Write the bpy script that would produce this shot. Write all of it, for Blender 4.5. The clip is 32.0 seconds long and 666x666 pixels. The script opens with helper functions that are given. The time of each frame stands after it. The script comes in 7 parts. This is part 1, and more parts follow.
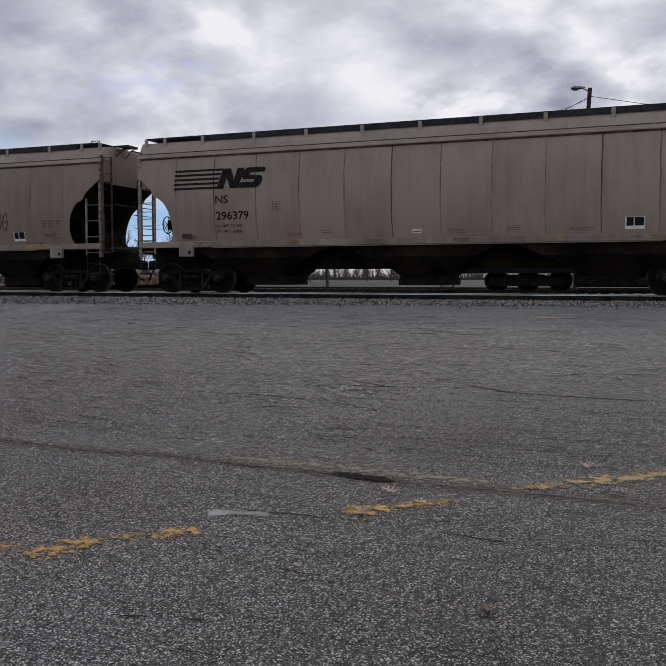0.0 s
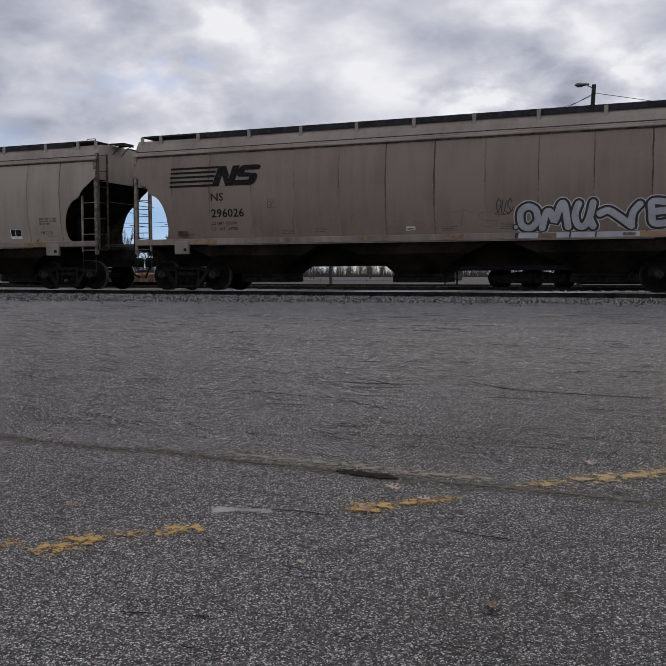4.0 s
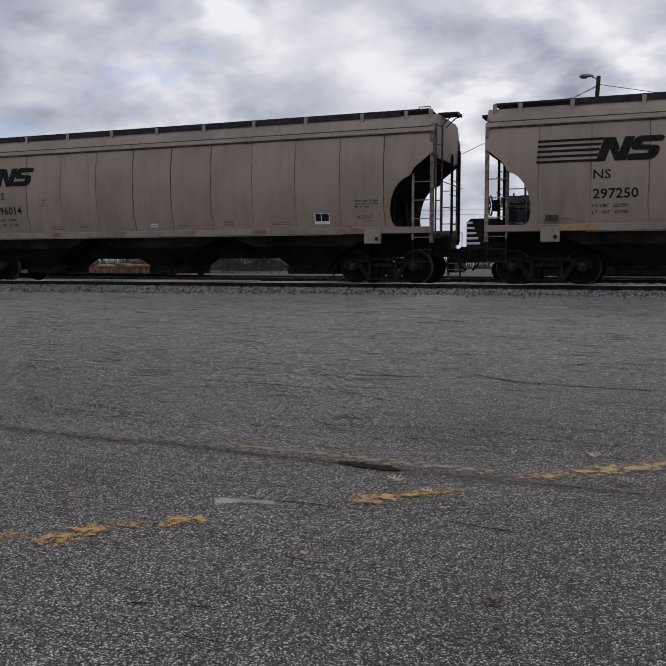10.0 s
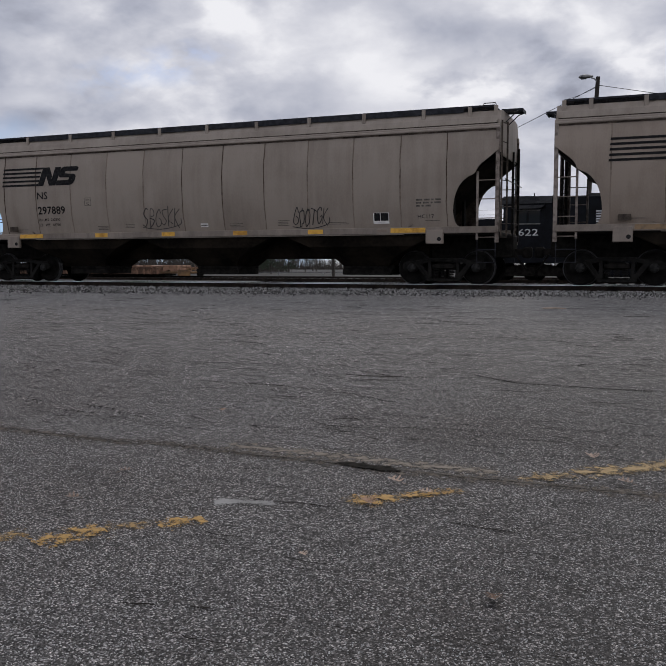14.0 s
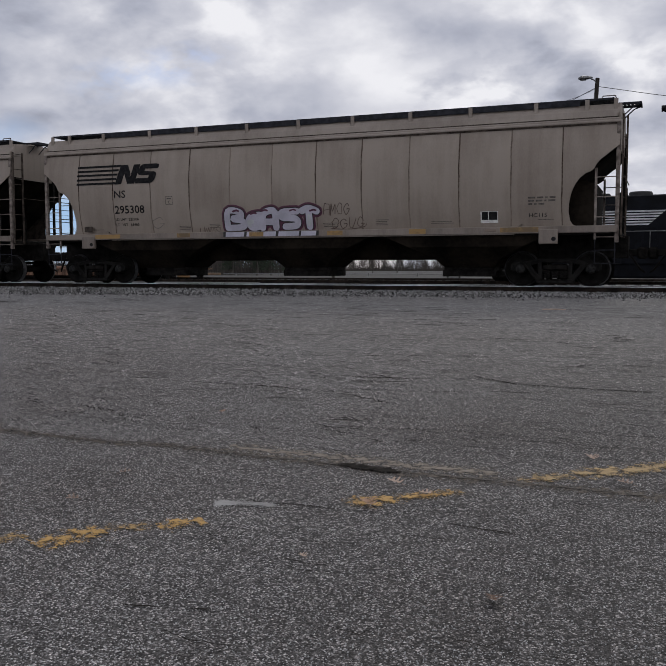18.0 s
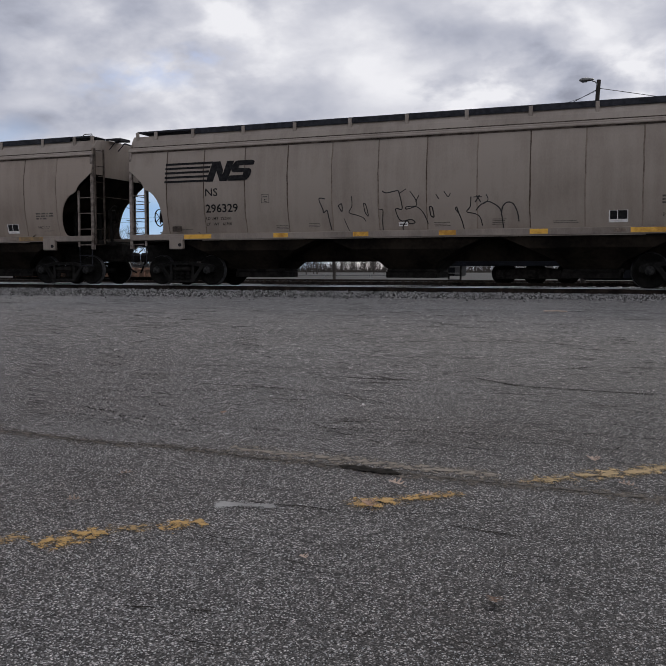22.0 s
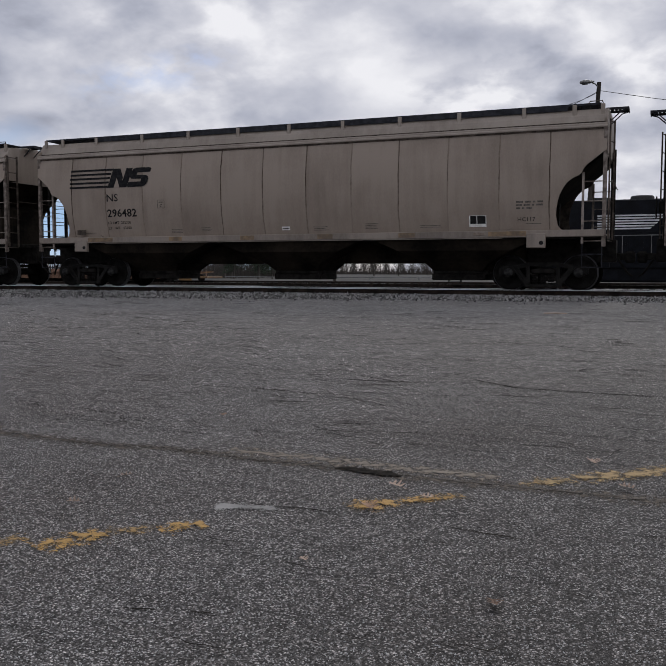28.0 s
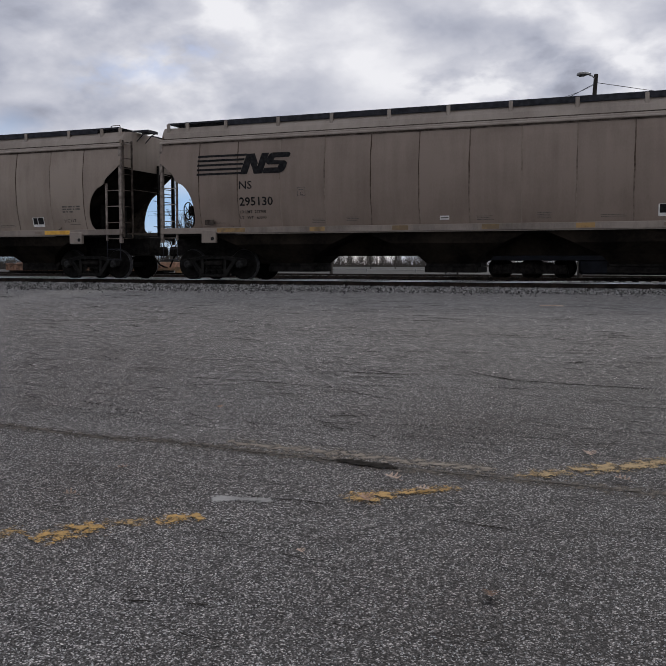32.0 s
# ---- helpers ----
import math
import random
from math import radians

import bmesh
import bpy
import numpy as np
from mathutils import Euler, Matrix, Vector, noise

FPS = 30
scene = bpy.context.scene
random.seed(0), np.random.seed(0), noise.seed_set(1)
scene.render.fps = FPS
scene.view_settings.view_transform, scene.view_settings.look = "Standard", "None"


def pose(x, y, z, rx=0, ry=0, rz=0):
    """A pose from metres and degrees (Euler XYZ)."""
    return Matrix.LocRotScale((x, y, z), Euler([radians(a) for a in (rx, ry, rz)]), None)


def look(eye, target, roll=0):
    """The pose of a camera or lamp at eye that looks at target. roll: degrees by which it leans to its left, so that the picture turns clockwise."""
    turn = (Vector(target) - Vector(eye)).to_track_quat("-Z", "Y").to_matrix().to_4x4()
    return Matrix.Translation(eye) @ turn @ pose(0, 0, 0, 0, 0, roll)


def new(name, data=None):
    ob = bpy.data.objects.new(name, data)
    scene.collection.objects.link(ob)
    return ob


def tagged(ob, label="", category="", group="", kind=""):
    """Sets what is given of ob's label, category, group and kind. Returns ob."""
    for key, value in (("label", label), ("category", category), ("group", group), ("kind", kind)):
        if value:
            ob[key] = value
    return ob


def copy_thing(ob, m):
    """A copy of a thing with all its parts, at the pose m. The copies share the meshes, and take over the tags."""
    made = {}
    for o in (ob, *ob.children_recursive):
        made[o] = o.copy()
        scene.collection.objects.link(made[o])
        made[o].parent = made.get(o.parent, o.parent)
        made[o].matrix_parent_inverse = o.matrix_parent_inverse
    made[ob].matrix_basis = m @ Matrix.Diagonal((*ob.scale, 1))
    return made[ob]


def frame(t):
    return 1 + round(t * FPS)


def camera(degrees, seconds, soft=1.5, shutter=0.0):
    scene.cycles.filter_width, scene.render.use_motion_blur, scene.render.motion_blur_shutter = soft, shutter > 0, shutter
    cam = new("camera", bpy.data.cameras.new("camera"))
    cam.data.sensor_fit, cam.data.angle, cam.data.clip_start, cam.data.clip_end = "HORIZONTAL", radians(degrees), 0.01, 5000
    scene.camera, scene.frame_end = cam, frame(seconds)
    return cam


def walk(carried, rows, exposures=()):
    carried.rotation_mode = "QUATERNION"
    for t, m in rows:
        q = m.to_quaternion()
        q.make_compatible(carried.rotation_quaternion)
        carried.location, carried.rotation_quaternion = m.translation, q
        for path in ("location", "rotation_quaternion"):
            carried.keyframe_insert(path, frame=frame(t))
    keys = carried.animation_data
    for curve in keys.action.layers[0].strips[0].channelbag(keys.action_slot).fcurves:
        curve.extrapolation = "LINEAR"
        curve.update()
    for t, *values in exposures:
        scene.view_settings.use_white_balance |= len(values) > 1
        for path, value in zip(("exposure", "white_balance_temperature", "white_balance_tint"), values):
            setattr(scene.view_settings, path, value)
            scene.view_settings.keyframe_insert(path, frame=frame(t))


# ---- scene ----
# Plan (metres): x runs along the track, y away from the camera, z up. The lot rises gently to the track.
RAIL_Z = 0.95          # top of the rails
TRACK_Y = 23.869       # centre of the track that the train runs on
EYE_Z = RAIL_Z + 0.4815

cam = camera(42.913, 32.0, soft=0.8)
# seconds, heading to the left, tilt from straight down, lean (degrees): the camera stands and is turned slightly by hand
TURNS = [
    (0.0, 21.090, 86.226, -0.063),
    (1.0, 21.098, 86.242, -0.065),
    (1.5, 21.117, 86.235, -0.08),
    (2.0, 21.130, 86.202, -0.09),
    (2.5, 21.183, 86.156, -0.09),
    (3.0, 21.243, 86.098, -0.09),
    (3.5, 21.289, 86.079, -0.09),
    (5.5, 21.465, 85.804, -0.06),
    (6.0, 21.489, 85.742, -0.05),
    (6.5, 21.459, 85.712, -0.034),
    (7.0, 21.473, 85.668, -0.019),
    (7.5, 21.454, 85.630, -0.013),
    (8.0, 21.453, 85.578, 0.001),
    (8.5, 21.497, 85.490, 0.0),
    (9.0, 21.497, 85.490, 0.0),
    (10.0, 21.535, 85.485, 0.024),
    (11.0, 21.539, 85.498, 0.05),
    (12.0, 21.535, 85.476, 0.05),
    (13.0, 21.509, 85.501, 0.05),
    (14.0, 21.505, 85.533, 0.023),
    (14.5, 21.535, 85.538, 0.01),
    (16.5, 21.453, 85.622, 0.001),
    (17.0, 21.451, 85.626, -0.01),
    (18.0, 21.491, 85.623, -0.02),
    (19.0, 21.503, 85.623, -0.0),
    (20.0, 21.536, 85.649, 0.03),
    (21.0, 21.541, 85.666, 0.02),
    (22.0, 21.559, 85.721, 0.04),
    (23.0, 21.547, 85.760, 0.022),
    (24.0, 21.526, 85.833, 0.028),
    (25.0, 21.523, 85.862, 0.033),
    (25.5, 21.515, 85.862, 0.04),
    (27.5, 21.582, 85.876, 0.09),
    (28.0, 21.581, 85.855, 0.09),
    (28.5, 21.582, 85.828, 0.1),
    (29.0, 21.598, 85.779, 0.09),
    (29.5, 21.605, 85.768, 0.08),
    (30.0, 21.587, 85.724, 0.086),
    (30.5, 21.588, 85.647, 0.093),
    (31.0, 21.559, 85.535, 0.1),
    (31.5, 21.532, 85.420, 0.1),
    (32.0, 21.347, 85.342, 0.1)]
walk(cam, [(t, pose(0, 0, EYE_Z, tilt, 0, head) @ pose(0, 0, 0, 0, 0, lean)) for t, head, tilt, lean in TURNS])


# ---- light ----
def make_world():
    world = bpy.data.worlds.new("overcast_sky")
    world.use_nodes = True
    scene.world = world
    nt = world.node_tree
    nt.nodes.clear()
    n, l = nt.nodes, nt.links

    def node(kind, **props):
        nd = n.new(kind)
        for k, v in props.items():
            nd.inputs[k].default_value = v
        return nd
    out = n.new("ShaderNodeOutputWorld")
    back = n.new("ShaderNodeBackground")
    sky = n.new("ShaderNodeTexSky")
    sky.sky_type, sky.sun_disc = "NISHITA", False
    sky.sun_elevation, sky.sun_rotation = radians(34), radians(-3)
    coord = n.new("ShaderNodeTexCoord")
    sep = n.new("ShaderNodeSeparateXYZ")
    l.new(coord.outputs["Generated"], sep.inputs[0])
    # clouds lie on a level sheet overhead: divide by the height of the ray
    lift = n.new("ShaderNodeMath"); lift.operation = "MAXIMUM"; lift.inputs[1].default_value = 0.0
    l.new(sep.outputs["Z"], lift.inputs[0])
    add = n.new("ShaderNodeMath"); add.operation = "ADD"; add.inputs[1].default_value = 0.42
    l.new(lift.outputs[0], add.inputs[0])
    dx = n.new("ShaderNodeMath"); dx.operation = "DIVIDE"
    dy = n.new("ShaderNodeMath"); dy.operation = "DIVIDE"
    l.new(sep.outputs["X"], dx.inputs[0]); l.new(add.outputs[0], dx.inputs[1])
    l.new(sep.outputs["Y"], dy.inputs[0]); l.new(add.outputs[0], dy.inputs[1])
    comb = n.new("ShaderNodeCombineXYZ")
    l.new(dx.outputs[0], comb.inputs[0]); l.new(dy.outputs[0], comb.inputs[1])
    comb.inputs[2].default_value = 3.7
    def calc(op, x, y=None, z=None):
        nd = n.new("ShaderNodeMath"); nd.operation = op
        for i, q in enumerate((x, y, z)):
            if q is None:
                continue
            if isinstance(q, (int, float)):
                nd.inputs[i].default_value = q
            else:
                l.new(q, nd.inputs[i])
        return nd.outputs[0]
    big = node("ShaderNodeTexNoise", Scale=2.6, Detail=6.0, Roughness=0.5, Distortion=0.15)
    l.new(comb.outputs[0], big.inputs["Vector"])
    fine = node("ShaderNodeTexNoise", Scale=6.8, Detail=9.0, Roughness=0.50, Distortion=0.12)
    l.new(comb.outputs[0], fine.inputs["Vector"])
    # bearings on the sky, the same ahead and behind
    far = calc("MAXIMUM", calc("ABSOLUTE", sep.outputs["Y"]), 0.05)
    sx = calc("MULTIPLY_ADD", calc("DIVIDE", sep.outputs["X"], far), 1.2445, 0.2011)
    sz = calc("MULTIPLY_ADD", calc("DIVIDE", sep.outputs["Z"], far), 1.279, 0.0046)
    wob = calc("MULTIPLY_ADD", fine.outputs["Fac"], 2.6, -1.3)

    def bank(x, z, a, b):
        """How far a bearing lies inside one bank of cloud or one gap."""
        u = calc("DIVIDE", calc("SUBTRACT", sx, x), a)
        v = calc("DIVIDE", calc("SUBTRACT", sz, z), b)
        d = calc("SQRT", calc("ADD", calc("MULTIPLY", u, u), calc("MULTIPLY", v, v)))
        return calc("MAXIMUM", calc("SUBTRACT", 1.0, calc("ADD", d, wob)), 0.0)
    grey = calc("ADD", bank(0.07, 0.277, 0.21, 0.048), calc("MULTIPLY", bank(-0.43, 0.295, 0.16, 0.05), 0.30))
    grey = calc("ADD", grey, calc("MULTIPLY", bank(-0.075, 0.272, 0.07, 0.022), 0.7))
    grey = calc("ADD", grey, calc("MULTIPLY", bank(-0.08, 0.352, 0.13, 0.035), 0.40))
    grey = calc("ADD", grey, calc("MULTIPLY", bank(-0.62, 0.45, 0.30, 0.07), 0.35))
    grey = calc("ADD", grey, calc("MULTIPLY", bank(-0.85, 0.285, 0.10, 0.028), 0.30))
    pale = calc("ADD", bank(-0.24, 0.325, 0.24, 0.09), bank(-0.90, 0.31, 0.10, 0.03))
    pale = calc("ADD", pale, calc("MULTIPLY", bank(0.15, 0.312, 0.10, 0.022), 0.8))
    light = calc("MULTIPLY_ADD", fine.outputs["Fac"], 0.74, calc("MULTIPLY_ADD", big.outputs["Fac"], 0.46, -0.080))
    pale = calc("ADD", pale, calc("MULTIPLY", bank(-0.17, 0.285, 0.13, 0.04), 0.8))
    light = calc("MULTIPLY_ADD", grey, -0.19, light)
    light = calc("MULTIPLY_ADD", pale, 0.115, light)
    light = calc("MULTIPLY_ADD", calc("MAXIMUM", calc("MULTIPLY_ADD", sx, -1.0, -0.2), 0.0), -0.09, light)
    # grey undersides to white tops
    tone = n.new("ShaderNodeValToRGB")
    r = tone.color_ramp
    r.elements[0].position, r.elements[0].color = 0.27, (0.30, 0.315, 0.385, 1)
    r.elements[1].position, r.elements[1].color = 0.63, (0.86, 0.86, 0.90, 1)
    e = r.elements.new(0.38); e.color = (0.425, 0.445, 0.53, 1)
    e = r.elements.new(0.51); e.color = (0.60, 0.61, 0.68, 1)
    l.new(light, tone.inputs["Fac"])
    # thin places in the cloud, where the blue shows
    streak = node("ShaderNodeTexNoise", Scale=15.0, Detail=4.0, Roughness=0.55, Distortion=0.3)
    l.new(comb.outputs[0], streak.inputs["Vector"])
    torn = calc("MINIMUM", calc("MAXIMUM", calc("MULTIPLY_ADD", streak.outputs["Fac"], 6.0, -2.6), 0.0), 1.0)
    blue = calc("ADD", calc("MULTIPLY", bank(-0.63, 0.342, 0.22, 0.045), torn), bank(-0.97, 0.252, 0.14, 0.035))
    # below the edge of the cloud deck the sky is clear
    low = calc("MAXIMUM", calc("MULTIPLY_ADD", sz, -12.0, 2.35), 0.0)
    side = calc("MAXIMUM", calc("MULTIPLY_ADD", sx, -6.0, -1.0), 0.0)
    rim = calc("MULTIPLY", calc("MINIMUM", low, 1.0), calc("MINIMUM", side, 1.0))
    blue = calc("MINIMUM", calc("ADD", calc("MULTIPLY", blue, 0.6), rim), 0.9)
    gap = n.new("ShaderNodeMath"); gap.operation = "SUBTRACT"; gap.inputs[0].default_value = 1.0
    l.new(blue, gap.inputs[1])
    dim = n.new("ShaderNodeMixRGB"); dim.blend_type = "MULTIPLY"; dim.inputs[0].default_value = 1.0
    dim.inputs[2].default_value = (0.080, 0.082, 0.098, 1)
    l.new(sky.outputs[0], dim.inputs[1])
    # the clear strip over the horizon pales downwards
    clear = n.new("ShaderNodeValToRGB")
    clear.color_ramp.elements[0].position, clear.color_ramp.elements[0].color = 0.0, (0.52, 0.62, 0.75, 1)
    clear.color_ramp.elements[1].position, clear.color_ramp.elements[1].color = 0.125, (0.24, 0.44, 0.76, 1)
    ce = clear.color_ramp.elements.new(0.047); ce.color = (0.36, 0.55, 0.80, 1)
    l.new(lift.outputs[0], clear.inputs["Fac"])
    air = n.new("ShaderNodeMixRGB")
    l.new(rim, air.inputs[0]); l.new(dim.outputs[0], air.inputs[1]); l.new(clear.outputs[0], air.inputs[2])
    mix = n.new("ShaderNodeMixRGB")
    l.new(gap.outputs[0], mix.inputs[0]); l.new(air.outputs[0], mix.inputs[1]); l.new(tone.outputs[0], mix.inputs[2])
    l.new(mix.outputs[0], back.inputs["Color"])
    back.inputs["Strength"].default_value = 1.0
    l.new(back.outputs[0], out.inputs["Surface"])


make_world()
sun_data = bpy.data.lights.new("sun", "SUN")
sun_data.energy, sun_data.angle, sun_data.color = 0.8, radians(22), (1.0, 0.95, 0.88)
sun = new("sun", sun_data)
sun.matrix_world = look((0, 0, 60), (-3, -60, 18))
scene.view_settings.exposure = 0.0


# ---- materials ----
def material(name, rough=0.7, metal=0.0):
    m = bpy.data.materials.new(name)
    m.use_nodes = True
    b = m.node_tree.nodes["Principled BSDF"]
    b.inputs["Roughness"].default_value = rough
    b.inputs["Metallic"].default_value = metal
    return m, m.node_tree, b


def noisy(name, dark, light, scale=8.0, rough=0.75, metal=0.0, bump=0.15, stretch=(1, 1, 1), rand=0.0, lo=0.35, hi=0.65, fine=9.0, gloss=0.5):
    """A surface that wanders between two colours at a large and a small scale, with a fine relief."""
    m, nt, b = material(name, rough, metal)
    b.inputs["Specular IOR Level"].default_value = gloss
    n, l = nt.nodes, nt.links
    co = n.new("ShaderNodeTexCoord")
    mp = n.new("ShaderNodeMapping"); mp.inputs["Scale"].default_value = stretch
    l.new(co.outputs["Object"], mp.inputs[0])
    a = n.new("ShaderNodeTexNoise"); a.inputs["Scale"].default_value = scale; a.inputs["Detail"].default_value = 5
    c = n.new("ShaderNodeTexNoise"); c.inputs["Scale"].default_value = scale * fine; c.inputs["Detail"].default_value = 3
    l.new(mp.outputs[0], a.inputs["Vector"]); l.new(mp.outputs[0], c.inputs["Vector"])
    add = n.new("ShaderNodeMath"); add.operation = "MULTIPLY_ADD"; add.inputs[1].default_value = 0.35
    l.new(c.outputs["Fac"], add.inputs[0]); l.new(a.outputs["Fac"], add.inputs[2])
    sub = n.new("ShaderNodeMath"); sub.operation = "SUBTRACT"; sub.inputs[1].default_value = 0.175
    l.new(add.outputs[0], sub.inputs[0])
    last = sub
    if rand:
        info = n.new("ShaderNodeObjectInfo")
        rd = n.new("ShaderNodeMath"); rd.operation = "MULTIPLY_ADD"; rd.inputs[1].default_value = rand
        l.new(info.outputs["Random"], rd.inputs[0]); l.new(sub.outputs[0], rd.inputs[2])
        r2 = n.new("ShaderNodeMath"); r2.operation = "SUBTRACT"; r2.inputs[1].default_value = rand / 2
        l.new(rd.outputs[0], r2.inputs[0])
        last = r2
    ramp = n.new("ShaderNodeValToRGB")
    ramp.color_ramp.elements[0].position, ramp.color_ramp.elements[0].color = lo, (*dark, 1)
    ramp.color_ramp.elements[1].position, ramp.color_ramp.elements[1].color = hi, (*light, 1)
    l.new(last.outputs[0], ramp.inputs[0]); l.new(ramp.outputs[0], b.inputs["Base Color"])
    if bump:
        bp = n.new("ShaderNodeBump"); bp.inputs["Strength"].default_value = bump; bp.inputs["Distance"].default_value = 0.01
        l.new(c.outputs["Fac"], bp.inputs["Height"]); l.new(bp.outputs[0], b.inputs["Normal"])
    return m


def car_paint(name, dark, light):
    """Weathered tan-grey paint: broad fading, dirt that ran down in streaks, dust near the sill."""
    m, nt, b = material(name, 0.62)
    n, l = nt.nodes, nt.links
    co = n.new("ShaderNodeTexCoord")
    info = n.new("ShaderNodeObjectInfo")
    shift = n.new("ShaderNodeVectorMath"); shift.operation = "ADD"
    sc = n.new("ShaderNodeVectorMath"); sc.operation = "SCALE"; sc.inputs["Scale"].default_value = 40
    l.new(info.outputs["Random"], sc.inputs[0])
    l.new(co.outputs["Object"], shift.inputs[0]); l.new(sc.outputs[0], shift.inputs[1])

    def tex(scale, stretch, detail=4.0):
        mp = n.new("ShaderNodeMapping"); mp.inputs["Scale"].default_value = stretch
        l.new(shift.outputs[0], mp.inputs[0])
        t = n.new("ShaderNodeTexNoise"); t.inputs["Scale"].default_value = scale; t.inputs["Detail"].default_value = detail
        l.new(mp.outputs[0], t.inputs["Vector"])
        return t
    fade, streak, grain = tex(0.55, (1, 1, 1)), tex(5.0, (1, 1, 0.07), 5.0), tex(30, (1, 1, 0.5))

    def math_node(op, a, k, c=None):
        nd = n.new("ShaderNodeMath"); nd.operation = op
        l.new(a, nd.inputs[0])
        nd.inputs[1].default_value = k
        if c is not None:
            l.new(c, nd.inputs[2])
        return nd.outputs[0]
    v = math_node("MULTIPLY_ADD", streak.outputs["Fac"], 0.5, fade.outputs["Fac"])
    v = math_node("MULTIPLY_ADD", grain.outputs["Fac"], 0.25, v)
    v = math_node("MULTIPLY_ADD", info.outputs["Random"], 0.03, v)
    v = math_node("SUBTRACT", v, 0.39)
    ramp = n.new("ShaderNodeValToRGB")
    e = ramp.color_ramp.elements
    e[0].position, e[0].color = 0.22, (*dark, 1)
    e[1].position, e[1].color = 0.62, (*light, 1)
    l.new(v, ramp.inputs[0]); l.new(ramp.outputs[0], b.inputs["Base Color"])
    bp = n.new("ShaderNodeBump"); bp.inputs["Strength"].default_value = 0.12; bp.inputs["Distance"].default_value = 0.02
    l.new(fade.outputs["Fac"], bp.inputs["Height"]); l.new(bp.outputs[0], b.inputs["Normal"])
    return m


PAINT = car_paint("weathered_tan_paint", (0.195, 0.153, 0.122), (0.290, 0.236, 0.194))
PAINT_TONES = {"brown": car_paint("rust_brown_paint", (0.150, 0.112, 0.088), (0.222, 0.172, 0.139)),
               "beige": car_paint("faded_beige_paint", (0.216, 0.175, 0.143), (0.318, 0.268, 0.224)),
               "grey": car_paint("greyed_tan_paint", (0.198, 0.161, 0.132), (0.292, 0.246, 0.207))}
SILL = car_paint("dirty_sill_paint", (0.115, 0.092, 0.076), (0.255, 0.213, 0.180))
TRIM = car_paint("light_trim_paint", (0.195, 0.160, 0.133), (0.310, 0.265, 0.226))
# near-black colour holds the shade that lies beneath the cars
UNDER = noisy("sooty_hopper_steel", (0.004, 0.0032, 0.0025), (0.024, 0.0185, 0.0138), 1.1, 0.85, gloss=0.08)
SEAM = noisy("rusty_weld_line", (0.055, 0.036, 0.027), (0.24, 0.195, 0.162), 2.2, 0.9, stretch=(1, 1, 0.6), rand=0.3, gloss=0.08)
# dirty ladders and fittings; also the painted shade of interiors and eaves
DIRT_SHADE = noisy("dirty_brown_steel", (0.030, 0.024, 0.020), (0.11, 0.088, 0.074), 5, 0.8, gloss=0.1)
# STEEL, WHEEL and CAST colours are darkened for the shade under the train
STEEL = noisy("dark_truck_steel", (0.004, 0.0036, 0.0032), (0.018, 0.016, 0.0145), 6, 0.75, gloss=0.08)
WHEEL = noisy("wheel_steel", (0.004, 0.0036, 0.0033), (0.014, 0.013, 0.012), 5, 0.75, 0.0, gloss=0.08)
GRATE = noisy("dark_grating", (0.014, 0.0145, 0.018), (0.036, 0.037, 0.045), 8, 0.7, gloss=0.15)
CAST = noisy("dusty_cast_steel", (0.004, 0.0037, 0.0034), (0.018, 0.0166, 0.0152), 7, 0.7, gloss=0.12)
CAP = noisy("worn_bearing_cap", (0.010, 0.010, 0.010), (0.036, 0.035, 0.034), 14, 0.6, gloss=0.15)
RIM = noisy("bright_wheel_rim", (0.03, 0.03, 0.031), (0.10, 0.10, 0.104), 9, 0.45, 0.4)
LADDER = noisy("worn_ladder_paint", (0.075, 0.056, 0.045), (0.27, 0.228, 0.20), 7, 0.75, rand=0.2)
BLACK = noisy("black_lettering", (0.007, 0.007, 0.008), (0.022, 0.0215, 0.022), 12, 0.6, gloss=0.08)
FADED = noisy("faded_lettering", (0.07, 0.062, 0.055), (0.16, 0.145, 0.13), 14, 0.7, gloss=0.08)
YELLOW = noisy("yellow_reflector", (0.42, 0.20, 0.018), (0.72, 0.40, 0.05), 6, 0.45, rand=0.3)
DULL = noisy("dirty_reflector", (0.12, 0.085, 0.055), (0.26, 0.17, 0.09), 6, 0.6, rand=0.3)
WHITE = noisy("white_marking", (0.55, 0.54, 0.52), (0.78, 0.77, 0.75), 9, 0.6)
RAIL = noisy("rail_side_rust", (0.010, 0.008, 0.007), (0.034, 0.026, 0.021), 5, 0.8, gloss=0.08)
RAIL_TOP = noisy("polished_rail_head", (0.80, 0.80, 0.82), (0.92, 0.92, 0.93), 4, 0.42, 0.3)
TIE = noisy("creosoted_wood", (0.010, 0.009, 0.008), (0.032, 0.027, 0.023), 4, 0.9, stretch=(1, 0.2, 1), rand=0.3, gloss=0.08)
STONE = noisy("ballast_stone", (0.13, 0.125, 0.12), (0.40, 0.39, 0.375), 3.5, 0.9)


